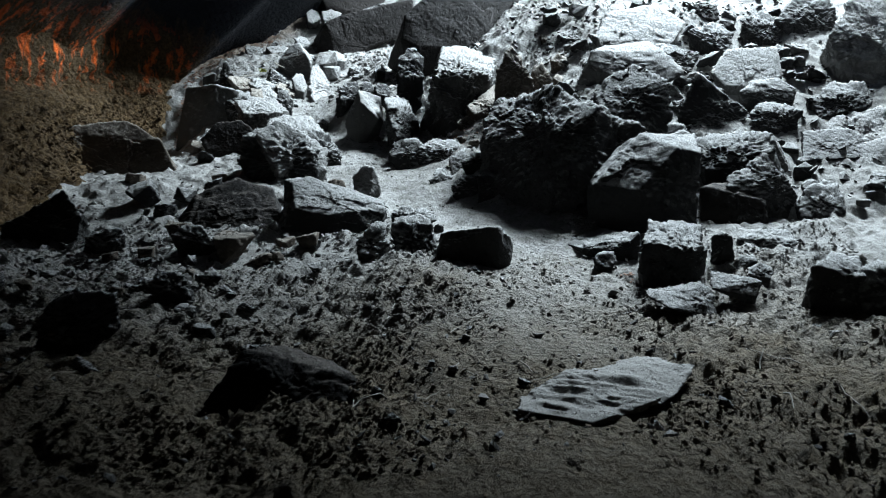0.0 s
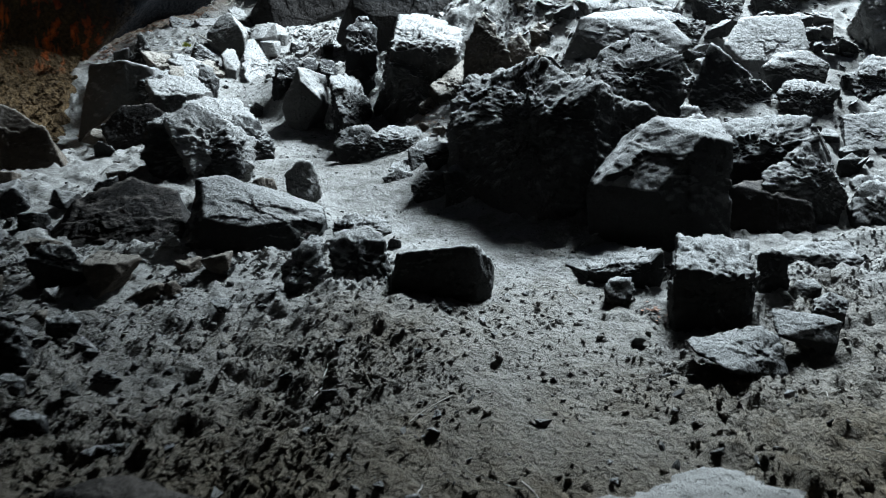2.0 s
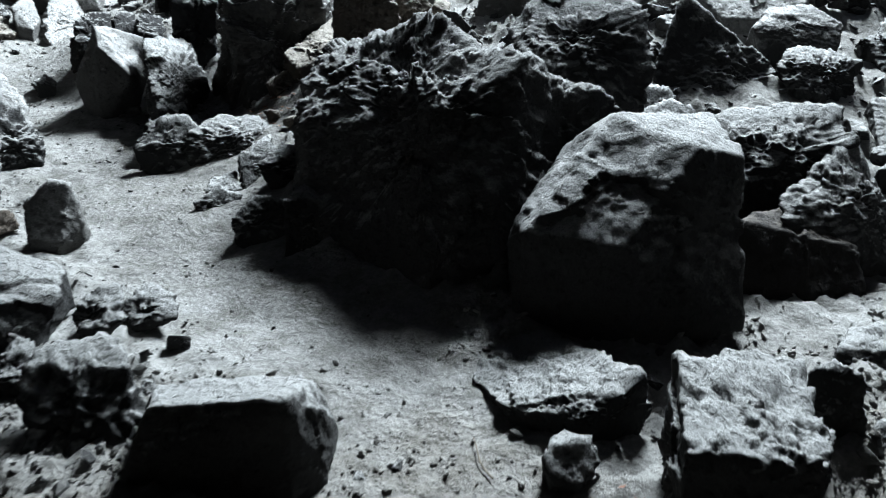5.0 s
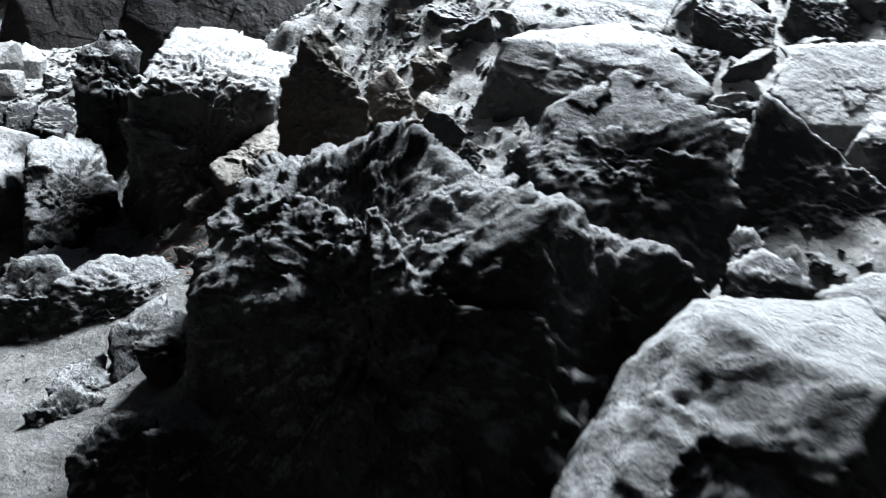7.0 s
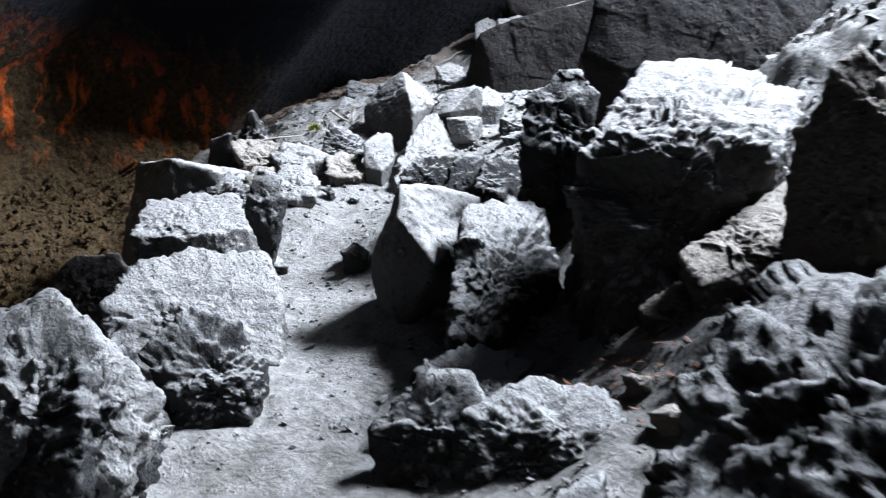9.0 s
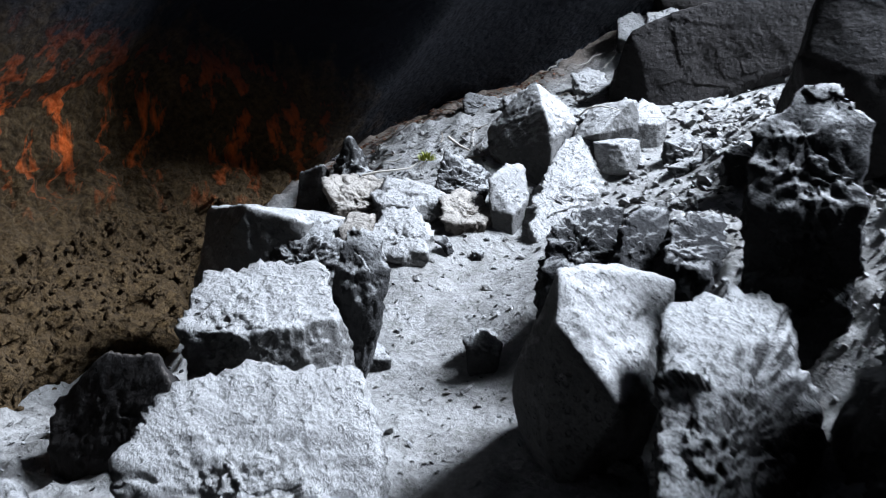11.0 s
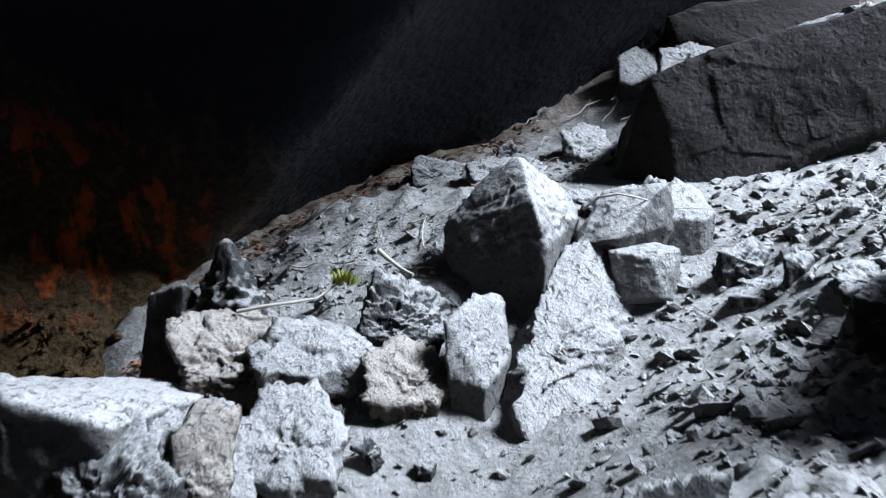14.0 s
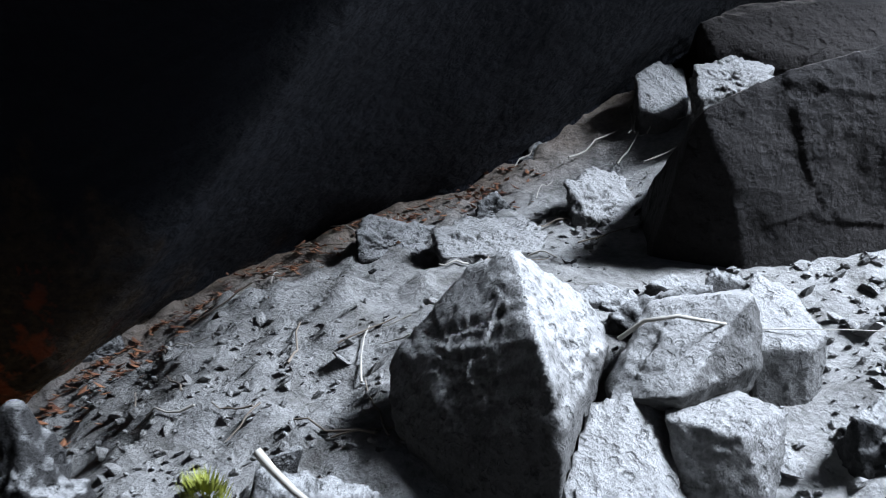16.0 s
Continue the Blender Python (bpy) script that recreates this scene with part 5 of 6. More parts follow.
boulder("rock", (-0.36, 6.92, 0.49), [(-0.09, -0, 0.07), (-0.01, 0.09, 0.15), (0.09, 0.08, 0.16), (0.15, -0.13, 0.08), (-0.02, -0.11, 0.03), (-0.07, -0, -0.05), (-0.01, -0.1, -0.07), (-0.06, 0.13, -0.03), (0, 0.04, -0.04)], "angular dusty grey lava rock at the foot of the slope", "lumpy", ROCK, 103, "loose rocks", "rock", 4)
boulder("rock", (-0.18, 6.99, 0.50), [(-0.11, 0.02, 0.06), (-0.03, 0.12, 0.12), (0.11, 0.05, 0.09), (0.13, -0.1, 0.03), (-0.04, -0.08, -0.01), (-0.04, -0.07, -0.06), (-0.02, 0.06, -0.04)], "angular dusty grey lava rock beside the sandy path", "lumpy", ROCK, 104, "loose rocks", "rock", 4)
boulder("rock", (-0.53, 6.58, 0.43), [(-0.08, 0.03, 0.06), (-0.04, 0.13, 0.14), (0.05, 0.07, 0.13), (0.07, -0.08, 0.04), (-0.05, -0.07, 0.02), (0.06, -0.07, -0.06), (-0.04, -0.06, -0.06), (0.07, 0.02, -0.05), (-0.03, 0.03, -0.05)], "angular dusty grey lava rock on the hollow's floor", "lumpy", ROCK, 105, "loose rocks", "rock", 4)
boulder("rock", (-0.55, 6.13, 0.36), [(-0.11, 0.01, 0.1), (0.01, 0.09, 0.25), (0.11, 0.08, 0.24), (0.16, -0.07, 0.11), (0.05, -0.11, 0.03), (-0.07, -0.1, 0.04), (-0.1, 0, -0.05), (0.05, -0.1, -0.07), (-0.06, -0.09, -0.06), (-0.08, 0.16, -0.02), (0.07, 0.05, -0.04), (-0.04, 0.07, -0.04)], "angular dusty grey lava rock on the hollow's floor", "lumpy", ROCK, 106, "loose rocks", "rock", 4)
boulder("rock", (-0.71, 7.72, 0.63), [(-0.15, 0.02, 0.2), (-0.04, 0.06, 0.31), (0.06, 0.06, 0.31), (0.12, -0.01, 0.11), (0.03, -0.1, 0.03), (-0.11, -0.09, 0.06), (0.1, -0.01, -0.05), (0.02, -0.09, -0.07), (-0.1, -0.08, -0.06), (0.12, 0.13, -0.02), (0.04, 0.05, -0.04), (-0.09, 0.07, -0.04)], "dark upright stone with a pale side", "broken", ROCK_SMOOTH, 107, "loose rocks", "rock", 4)
boulder("boulder", (-1.64, 8.36, 0.75), [(-0.46, 0.08, 0.44), (-0.23, 0.26, 0.56), (0.02, 0.23, 0.5), (0.35, -0.11, 0.3), (0.39, -0.21, 0.03), (0.06, -0.28, -0.03), (-0.38, -0.18, 0), (0.34, -0.19, -0.09), (0.05, -0.25, -0.1), (-0.34, -0.16, -0.09), (0.39, 0.29, 0.01), (0.1, 0.23, -0.03), (-0.28, 0.32, 0)], "dark rugged boulder with dusty crown", "craggy", ROCK_CRAG, 108, "rockfall boulders", "boulder", 5)
boulder("rock", (-2.52, 10.47, 1.43), [(-0.23, -0, 0.15), (-0.1, 0.18, 0.27), (0.2, 0.05, 0.17), (0.21, -0.15, -0.09), (-0.18, -0.11, -0.11), (0.18, -0.14, -0.17), (-0.16, -0.1, -0.15), (0.21, 0.12, -0.09), (-0.13, 0.15, -0.11)], "angular dusty grey lava rock at the foot of the slope", "pitted", ROCK, 109, "loose rocks", "rock", 5)
boulder("boulder", (-3.40, 8.79, 0.78), [(-0.78, 0.13, 0.46), (-0.3, 0.22, 0.56), (-0.03, 0.22, 0.57), (0.39, 0.01, 0.35), (0.61, -0.19, 0.04), (0.57, -0.29, -0.2), (0.1, -0.39, -0.36), (-0.65, -0.27, -0.37), (0.5, -0.27, -0.2), (0.09, -0.35, -0.36), (-0.57, -0.25, -0.37), (0.51, 0.5, -0.2), (0.1, 0.42, -0.36), (-0.56, 0.52, -0.37)], "dark brown boulder in the shade near the wall", "broken", ROCK_BROWN, 110, "rockfall boulders", "boulder", 5)
boulder("rock", (-0.34, 8.67, 0.86), [(-0.21, -0.05, 0.11), (-0.08, 0.09, 0.3), (0.07, 0.12, 0.31), (0.19, 0.01, 0.18), (0.15, -0.11, -0.02), (-0.16, -0.11, -0.04), (0.13, -0.1, -0.04), (-0.14, -0.09, -0.09), (0.16, 0.12, -0.02), (-0.12, 0.12, -0.04)], "angular dusty grey lava rock beside the sandy path", "pitted", ROCK, 111, "loose rocks", "rock", 5)
boulder("boulder", (0.00, 8.63, 0.94), [(-0.28, 0.01, 0.13), (-0.11, 0.19, 0.22), (0.17, 0.16, 0.19), (0.27, -0.05, 0.06), (0.22, -0.19, -0.16), (-0.26, -0.14, -0.19), (0.19, -0.17, -0.16), (-0.23, -0.12, -0.19), (0.23, 0.13, -0.16), (-0.2, 0.18, -0.19)], "large angular dusty grey lava rock beside the sandy path", "pitted", ROCK, 112, "rockfall boulders", "boulder", 5)
boulder("rock", (-0.02, 7.95, 0.74), [(-0.12, -0.02, 0.04), (-0, 0.06, 0.12), (0.12, 0.05, 0.08), (0.08, -0.05, -0.05), (-0.09, -0.08, -0.06), (0.07, -0.04, -0.05), (-0.08, -0.07, -0.08), (0.09, 0.09, -0.05), (-0.07, 0.06, -0.06)], "angular dusty grey lava rock beside the sandy path", "pitted", ROCK, 113, "loose rocks", "rock", 4)
boulder("rock", (0.21, 7.65, 0.70), [(-0.14, -0.03, 0.06), (-0.03, 0.06, 0.16), (0.1, 0.05, 0.14), (0.13, -0.06, -0.05), (-0.11, -0.08, -0.05), (0.11, -0.05, -0.05), (-0.1, -0.07, -0.08), (0.12, 0.1, -0.05), (-0.08, 0.08, -0.05)], "angular dusty grey lava rock beside the sandy path", "pitted", ROCK, 114, "loose rocks", "rock", 4)
boulder("rock", (0.42, 7.55, 0.69), [(-0.11, -0.03, 0.17), (-0.01, 0.11, 0.23), (0.11, 0.05, 0.15), (0.08, -0.05, -0.06), (-0.09, -0.08, -0.09), (0.07, -0.04, -0.06), (-0.08, -0.07, -0.09), (0.08, 0.07, -0.06), (-0.06, 0.04, -0.09)], "upright dusty grey lava rock beside the sandy path", "pitted", ROCK, 115, "loose rocks", "rock", 5)
boulder("rock", (0.35, 8.09, 0.87), [(-0.18, -0.06, 0.08), (-0.07, 0.13, 0.18), (0.15, 0.01, 0.14), (0.14, -0.09, -0.07), (-0.11, -0.06, -0.1), (0.12, -0.08, -0.07), (-0.1, -0.06, -0.1), (0.14, 0.09, -0.07), (-0.08, 0.12, -0.1)], "angular dusty grey lava rock beside the sandy path", "pitted", ROCK, 116, "loose rocks", "rock", 5)
boulder("rock", (-0.54, 6.05, 0.35), [(-0.08, -0.03, -0.02), (-0.06, 0.12, -0.01), (0.08, 0.1, -0), (0.1, -0.05, -0.02), (-0.02, -0.09, -0.04), (-0.01, -0.08, -0.06), (-0, 0.02, -0.05)], "flat pale rock chip", "smooth", ROCK_LIGHT, 117, "loose rocks", "rock", 4)
boulder("rock", (-1.64, 12.39, 2.04), [(-0.09, -0.1, 0.08), (-0.05, 0.03, 0.26), (0.09, 0.09, 0.22), (0.11, -0.01, 0), (-0.05, -0.08, -0.02), (0.09, -0.01, -0.09), (-0.04, -0.07, -0.06), (0.04, 0.11, -0.02), (-0.1, 0.05, -0.02)], "upright dusty grey lava rock on the dusty upper slope", "pitted", ROCK, 118, "loose rocks", "rock", 4)
boulder("rock", (-1.94, 10.05, 1.16), [(-0.07, -0.07, 0.43), (-0.05, 0.05, 0.56), (0.06, 0.1, 0.51), (0.14, 0.03, 0.37), (0.06, -0.06, 0.26), (-0.06, -0.06, 0.28), (0.06, -0.06, -0.06), (-0.05, -0.05, -0.07), (0.01, 0.06, -0.03), (-0.1, 0.06, -0.03)], "dark lumpy rock beside the path", "lumpy", ROCK, 119, "loose rocks", "rock", 4)
boulder("stone", (-1.48, 10.20, 1.23), [(-0.05, -0.05, 0.05), (-0.01, 0.02, 0.11), (0.06, 0.05, 0.06), (0.07, -0, -0), (-0.04, -0.05, 0), (0.06, -0, -0.05), (-0.04, -0.04, -0.07), (0.03, 0.07, -0.01), (-0.07, 0.03, -0.05)], "small angular dusty grey lava rock beside the sandy path", "broken", ROCK, 120, "loose rocks", "stone", 4)
boulder("rock", (-1.20, 12.10, 1.92), [(-0.1, -0.14, -0.03), (-0.02, 0.03, 0.02), (0.11, 0.11, 0.03), (0.1, -0.01, -0.05), (-0.04, -0.1, -0.08), (0.09, -0.01, -0.05), (-0.03, -0.09, -0.12), (0, 0.13, -0.05), (-0.12, 0.05, -0.08)], "angular dusty grey lava rock on the dusty upper slope", "pitted", ROCK, 121, "loose rocks", "rock", 4)
boulder("rock", (-1.29, 12.21, 1.94), [(-0.07, -0.11, 0.09), (0.02, 0.06, 0.14), (0.1, 0.12, 0.09), (0.08, -0.02, 0.03), (-0.05, -0.1, 0.03), (0.07, -0.02, -0.02), (-0.04, -0.09, -0.11), (-0.01, 0.11, 0), (-0.12, 0.04, -0.07)], "angular dusty grey lava rock on the dusty upper slope", "pitted", ROCK, 122, "loose rocks", "rock", 4)
boulder("rock", (-0.87, 11.62, 1.88), [(-0.05, -0.09, 0.1), (0.02, 0.07, 0.14), (0.07, 0.1, 0.1), (0.07, -0.02, 0.06), (-0.04, -0.08, 0.06), (0.06, -0.02, -0.05), (-0.03, -0.07, -0.07), (-0, 0.08, -0.04), (-0.09, 0.02, -0.07)], "small low flat dusty grey lava rock on the dusty upper slope", "pitted", ROCK, 123, "loose rocks", "rock", 4)
boulder("rock", (-1.30, 12.33, 1.99), [(-0.08, -0.1, -0.02), (-0.01, 0.04, 0.03), (0.11, 0.11, -0.01), (0.1, -0.01, -0.07), (-0.06, -0.1, -0.08), (0.09, -0.01, -0.07), (-0.05, -0.09, -0.11), (0.02, 0.12, -0.07), (-0.12, 0.04, -0.08)], "angular dusty grey lava rock on the dusty upper slope", "pitted", ROCK, 124, "loose rocks", "rock", 4)
boulder("stone", (-3.70, 12.24, 1.91), [(-0.05, -0.07, 0.01), (-0.01, 0.01, 0.1), (0.02, 0.06, 0.12), (0.1, 0.01, 0.01), (-0.01, -0.05, -0.03), (-0.04, -0.06, -0.08), (0.09, 0, -0.05), (-0.01, -0.04, -0.07), (-0.08, 0.02, -0.04), (0.05, 0.08, -0.01), (-0.05, 0.03, -0.03)], "small upright dusty grey lava rock on the dusty upper slope", "pitted", ROCK, 125, "loose rocks", "stone", 4)
boulder("rock", (-1.94, 6.31, 0.39), [(-0.17, -0.07, 0.12), (-0.08, 0.03, 0.2), (0.06, 0.03, 0.18), (0.19, -0.07, 0.02), (-0.13, -0.07, -0.02), (0.17, -0.07, -0.06), (-0.11, -0.06, -0.06), (0.17, 0.13, -0.03), (-0.11, 0.14, -0.03)], "angular dusty grey lava rock on the hollow's floor", "pitted", ROCK, 126, "loose rocks", "rock", 5)
boulder("rock", (-1.61, 5.48, 0.29), [(-0.05, -0.04, 0.07), (0.01, 0.06, 0.12), (0.11, 0.01, 0.06), (0.03, -0.04, -0), (-0.06, -0.04, 0.01), (0.03, -0.04, -0.05), (-0.05, -0.03, -0.05), (0.03, 0.06, -0.04), (-0.05, 0.06, -0.04)], "small angular dusty grey lava rock on the hollow's floor", "pitted", ROCK, 127, "loose rocks", "rock", 4)
boulder("rock", (-1.76, 5.18, 0.26), [(-0.14, -0.06, 0.1), (-0.09, 0.04, 0.19), (0.08, 0.04, 0.16), (0.15, -0.06, 0.02), (-0.09, -0.06, -0.01), (0.13, -0.06, -0.06), (-0.08, -0.05, -0.06), (0.13, 0.1, -0.04), (-0.08, 0.1, -0.04)], "angular dusty grey lava rock on the hollow's floor", "pitted", ROCK, 128, "loose rocks", "rock", 4)
boulder("stone", (-1.58, 4.87, 0.22), [(-0.07, -0.03, 0.06), (-0.03, 0.07, 0.08), (0.07, 0.01, 0.07), (0.07, -0.04, 0), (-0.06, -0.03, -0.01), (0.06, -0.03, -0.05), (-0.05, -0.03, -0.05), (0.06, 0.04, -0.04), (-0.05, 0.04, -0.04)], "small angular dusty grey lava rock on the hollow's floor", "pitted", ROCK, 129, "loose rocks", "stone", 4)
boulder("boulder", (-2.07, 4.44, 0.17), [(-0.2, 0.01, 0.17), (-0.03, 0.11, 0.31), (0.23, 0.06, 0.29), (0.31, -0.09, 0.13), (0.06, -0.14, 0.03), (-0.18, -0.09, 0.07), (0.06, -0.13, -0.06), (-0.15, -0.08, -0.06), (0.06, 0.15, -0.03), (-0.15, 0.2, -0.03)], "large angular dusty grey lava rock on the hollow's floor", "pitted", ROCK, 130, "rockfall boulders", "boulder", 5)
boulder("boulder", (-3.24, 6.57, 0.43), [(-0.29, -0.11, 0.12), (-0.07, -0.01, 0.19), (0.18, -0.01, 0.4), (0.34, -0.06, 0.2), (0.33, -0.11, 0.07), (-0.22, -0.11, -0.02), (-0.25, -0.11, -0.07), (0.3, -0.11, -0.07), (-0.18, -0.11, -0.07), (-0.25, 0.24, -0.01), (0.3, 0.24, -0.01), (-0.18, 0.24, -0.02)], "large angular dusty grey lava rock on the hollow's floor", "pitted", ROCK, 131, "rockfall boulders", "boulder", 5)
boulder("rock", (0.16, 8.22, 0.86), [(-0.1, -0.03, 0.11), (-0.03, 0.08, 0.17), (0.07, 0.15, 0.22), (0.1, 0.06, 0.1), (0.07, -0.05, -0.05), (-0.08, -0.13, -0.06), (0.06, -0.04, -0.05), (-0.07, -0.11, -0.1), (0.04, 0.07, -0.05), (-0.08, 0, -0.07)], "upright dusty grey lava rock beside the sandy path", "pitted", ROCK, 132, "loose rocks", "rock", 4)
boulder("rock", (0.00, 8.07, 0.78), [(-0.11, -0.06, 0.05), (-0.07, 0.05, 0.1), (0.05, 0.12, 0.13), (0.09, 0.02, 0.04), (0.02, -0.09, -0.03), (0.02, -0.08, -0.07), (0, 0.04, -0.04)], "angular dusty grey lava rock beside the sandy path", "pitted", ROCK, 133, "loose rocks", "rock", 4)
boulder("stone", (-1.95, 10.14, 1.19), [(-0.05, -0.09, 0), (-0.06, 0.02, 0.07), (0.01, 0.06, 0.05), (0.1, 0, 0), (-0.04, -0.08, -0.08), (0.09, 0, -0.05), (-0.09, 0, -0.05), (0.04, 0.08, -0.02)], "small angular dusty grey lava rock beside the sandy path", "pitted", ROCK, 134, "loose rocks", "stone", 4)
boulder("rock", (-2.32, 14.90, 3.16), [(-0.1, -0.16, 0.28), (-0.01, 0.11, 0.42), (0.16, 0.19, 0.37), (0.18, -0.02, 0.23), (-0.05, -0.14, 0.22), (-0.08, -0.14, -0.09), (0.17, -0.02, -0.06), (-0.04, -0.12, -0.09), (-0.18, 0.05, -0.03), (0.07, 0.18, 0), (-0.13, 0.07, -0.03)], "bright rough rock lying on the great boulder's shoulder", "pitted", ROCK_LIGHT, 135, "loose rocks", "rock", 5)
boulder("rock", (-2.41, 11.16, 1.71), [(-0.17, -0.14, 0.07), (-0.15, -0.02, 0.15), (-0.06, 0.09, 0.13), (0.1, 0.17, 0.07), (0.2, 0.06, 0.04), (0.09, -0.11, 0), (-0.07, -0.2, 0.02), (0.18, 0.05, -0.07), (0.08, -0.1, -0.1), (-0.06, -0.18, -0.1), (0.07, 0.26, 0.04), (-0.03, 0.1, -0.01), (-0.17, 0.03, -0.04)], "broad pale pitted clinker rock on the slope", "pitted", ROCK_LIGHT, 136, "loose rocks", "rock", 5)
boulder("rock", (-2.25, 10.84, 1.57), [(-0.15, -0.11, 0.05), (-0.13, 0.07, 0.15), (-0.04, 0.17, 0.17), (0.1, 0.14, 0.05), (0.19, -0.05, -0.05), (-0.05, -0.17, -0.07), (0.17, -0.04, -0.14), (-0.04, -0.15, -0.08), (0.08, 0.13, -0.05), (-0.13, 0.01, -0.07)], "broad pale pitted clinker rock on the slope", "pitted", ROCK_LIGHT, 137, "loose rocks", "rock", 5)
boulder("boulder", (-2.46, 10.64, 1.55), [(-0.2, -0.14, 0.06), (-0.11, 0.14, 0.11), (0.1, 0.13, 0.07), (0.25, -0.01, -0.05), (-0.08, -0.19, -0.04), (0.22, -0.01, -0.1), (-0.08, -0.17, -0.17), (0.1, 0.21, -0.05), (-0.19, 0.05, -0.04)], "broad pale pitted clinker rock on the slope", "pitted", ROCK_LIGHT, 138, "rockfall boulders", "boulder", 5)
boulder("stone", (-2.52, 10.83, 1.61), [(-0.04, -0.04, 0.04), (-0.04, 0.03, 0.07), (0.03, 0.05, 0.04), (0.06, -0.01, 0.01), (-0.02, -0.05, 0.01), (0.05, -0.01, -0.05), (-0.02, -0.04, -0.06), (0.02, 0.05, -0.04), (-0.04, 0.01, -0.05)], "small angular dusty grey lava rock on the dusty upper slope", "pitted", ROCK, 139, "loose rocks", "stone", 4)
boulder("stone", (-2.08, 10.98, 1.55), [(-0.05, -0.05, 0.01), (-0.02, -0, 0.04), (0.02, 0.02, -0.01), (0.02, -0.03, -0.02), (0.02, 0.02, -0.05), (0.02, -0.03, -0.07), (-0.01, 0.06, -0.02), (-0.01, 0.01, -0.04)], "small angular dusty grey lava rock beside the sandy path", "pitted", ROCK, 140, "loose rocks", "stone", 4)
boulder("stone", (-1.95, 11.04, 1.50), [(-0.03, -0.02, 0.01), (-0.01, 0.03, 0.03), (0.02, 0.04, 0), (0.03, -0.01, -0.01), (-0.01, -0.03, -0.02), (0.03, -0.01, -0.07), (-0.01, -0.03, -0.06), (0.01, 0.02, -0.05), (-0.03, 0.01, -0.03)], "small angular dusty grey lava rock beside the sandy path", "pitted", ROCK, 141, "loose rocks", "stone", 4)
boulder("rock", (-0.89, 12.02, 2.04), [(-0.09, -0.11, -0.06), (-0.02, 0.05, -0.02), (0.09, 0.16, -0.02), (0.12, 0.01, -0.09), (-0.06, -0.14, -0.11), (0.1, 0, -0.09), (-0.05, -0.13, -0.14), (0.03, 0.15, -0.09), (-0.13, 0.01, -0.11)], "low flat dusty grey lava rock on the dusty upper slope", "pitted", ROCK, 142, "loose rocks", "rock", 5)
boulder("rock", (-1.34, 12.48, 2.05), [(-0.07, -0.06, -0.02), (0, 0.05, 0.02), (0.08, 0.1, 0), (0.07, -0.02, -0.05), (-0.04, -0.08, -0.05), (0.07, -0.02, -0.05), (-0.03, -0.07, -0.09), (0.01, 0.08, -0.05), (-0.09, 0.03, -0.05)], "small angular dusty grey lava rock on the dusty upper slope", "pitted", ROCK, 143, "loose rocks", "rock", 4)
boulder("stone", (-1.10, 12.09, 1.98), [(-0.04, -0.03, 0.05), (0.02, 0.06, 0.06), (0.06, 0.05, 0.03), (0.03, -0.02, 0), (-0.03, -0.05, 0.01), (0.03, -0.02, -0.04), (-0.02, -0.05, -0.09), (-0, 0.04, -0.03), (-0.05, 0.01, -0.07)], "small angular dusty grey lava rock on the dusty upper slope", "pitted", ROCK, 144, "loose rocks", "stone", 4)
boulder("rock", (-1.12, 13.25, 2.39), [(-0.04, -0.03, 0), (0.01, 0.05, 0.09), (0.07, 0.08, 0.07), (0.08, -0.02, -0.02), (-0.03, -0.08, -0.04), (-0.04, -0.03, -0.06), (0.08, -0.02, -0.06), (-0.02, -0.07, -0.08), (-0.08, 0.05, -0.03), (0.04, 0.06, -0.02), (-0.06, 0.01, -0.05)], "small angular dusty grey lava rock on the dusty upper slope", "pitted", ROCK, 145, "loose rocks", "rock", 4)
boulder("rock", (1.21, 10.07, 2.09), [(-0.12, -0.04, -0.06), (-0.02, 0.07, 0.04), (0.12, 0.1, 0.03), (0.12, -0.05, -0.1), (-0.1, -0.09, -0.11), (0.11, -0.05, -0.1), (-0.08, -0.08, -0.14), (0.08, 0.09, -0.1), (-0.11, 0.06, -0.11)], "angular dusty grey lava rock among the rockfall boulders", "pitted", ROCK_WARM, 146, "loose rocks", "rock", 4)
boulder("rock", (1.23, 10.30, 2.31), [(-0.05, -0.02, 0.01), (0.03, 0.09, 0.13), (0.09, 0.05, 0.04), (0.07, -0.05, -0.04), (-0.04, -0.07, -0.03), (-0.04, -0.02, -0.08), (0.06, -0.05, -0.08), (-0.04, -0.06, -0.12), (-0.06, 0.07, 0), (0.05, 0.04, -0.04), (-0.05, 0.02, -0.04)], "small upright dusty grey lava rock among the rockfall boulders", "pitted", ROCK_WARM, 147, "loose rocks", "rock", 4)
boulder("rock", (1.35, 9.79, 1.99), [(-0.06, -0.03, 0.03), (0.01, 0.09, 0.12), (0.1, 0.07, 0.08), (0.09, -0.05, 0), (-0.06, -0.08, -0), (-0.05, -0.02, -0.08), (0.08, -0.05, -0.05), (-0.05, -0.07, -0.1), (-0.07, 0.07, -0.04), (0.06, 0.05, -0.01), (-0.06, 0.03, -0.06)], "small angular dusty grey lava rock among the rockfall boulders", "pitted", ROCK_WARM, 148, "loose rocks", "rock", 4)
boulder("boulder", (1.58, 10.26, 2.34), [(-0.19, -0.12, -0.02), (-0, 0.07, 0.09), (0.24, 0.11, 0.09), (0.33, 0.02, -0), (0.14, -0.11, -0.07), (-0.12, -0.15, -0.06), (-0.16, -0.11, -0.18), (0.13, -0.1, -0.14), (-0.1, -0.14, -0.19), (-0.21, 0.18, -0.02), (0.08, 0.19, -0.07), (-0.15, 0.15, -0.06)], "large low flat dusty grey lava rock among the rockfall boulders", "pitted", ROCK, 149, "rockfall boulders", "boulder", 5)
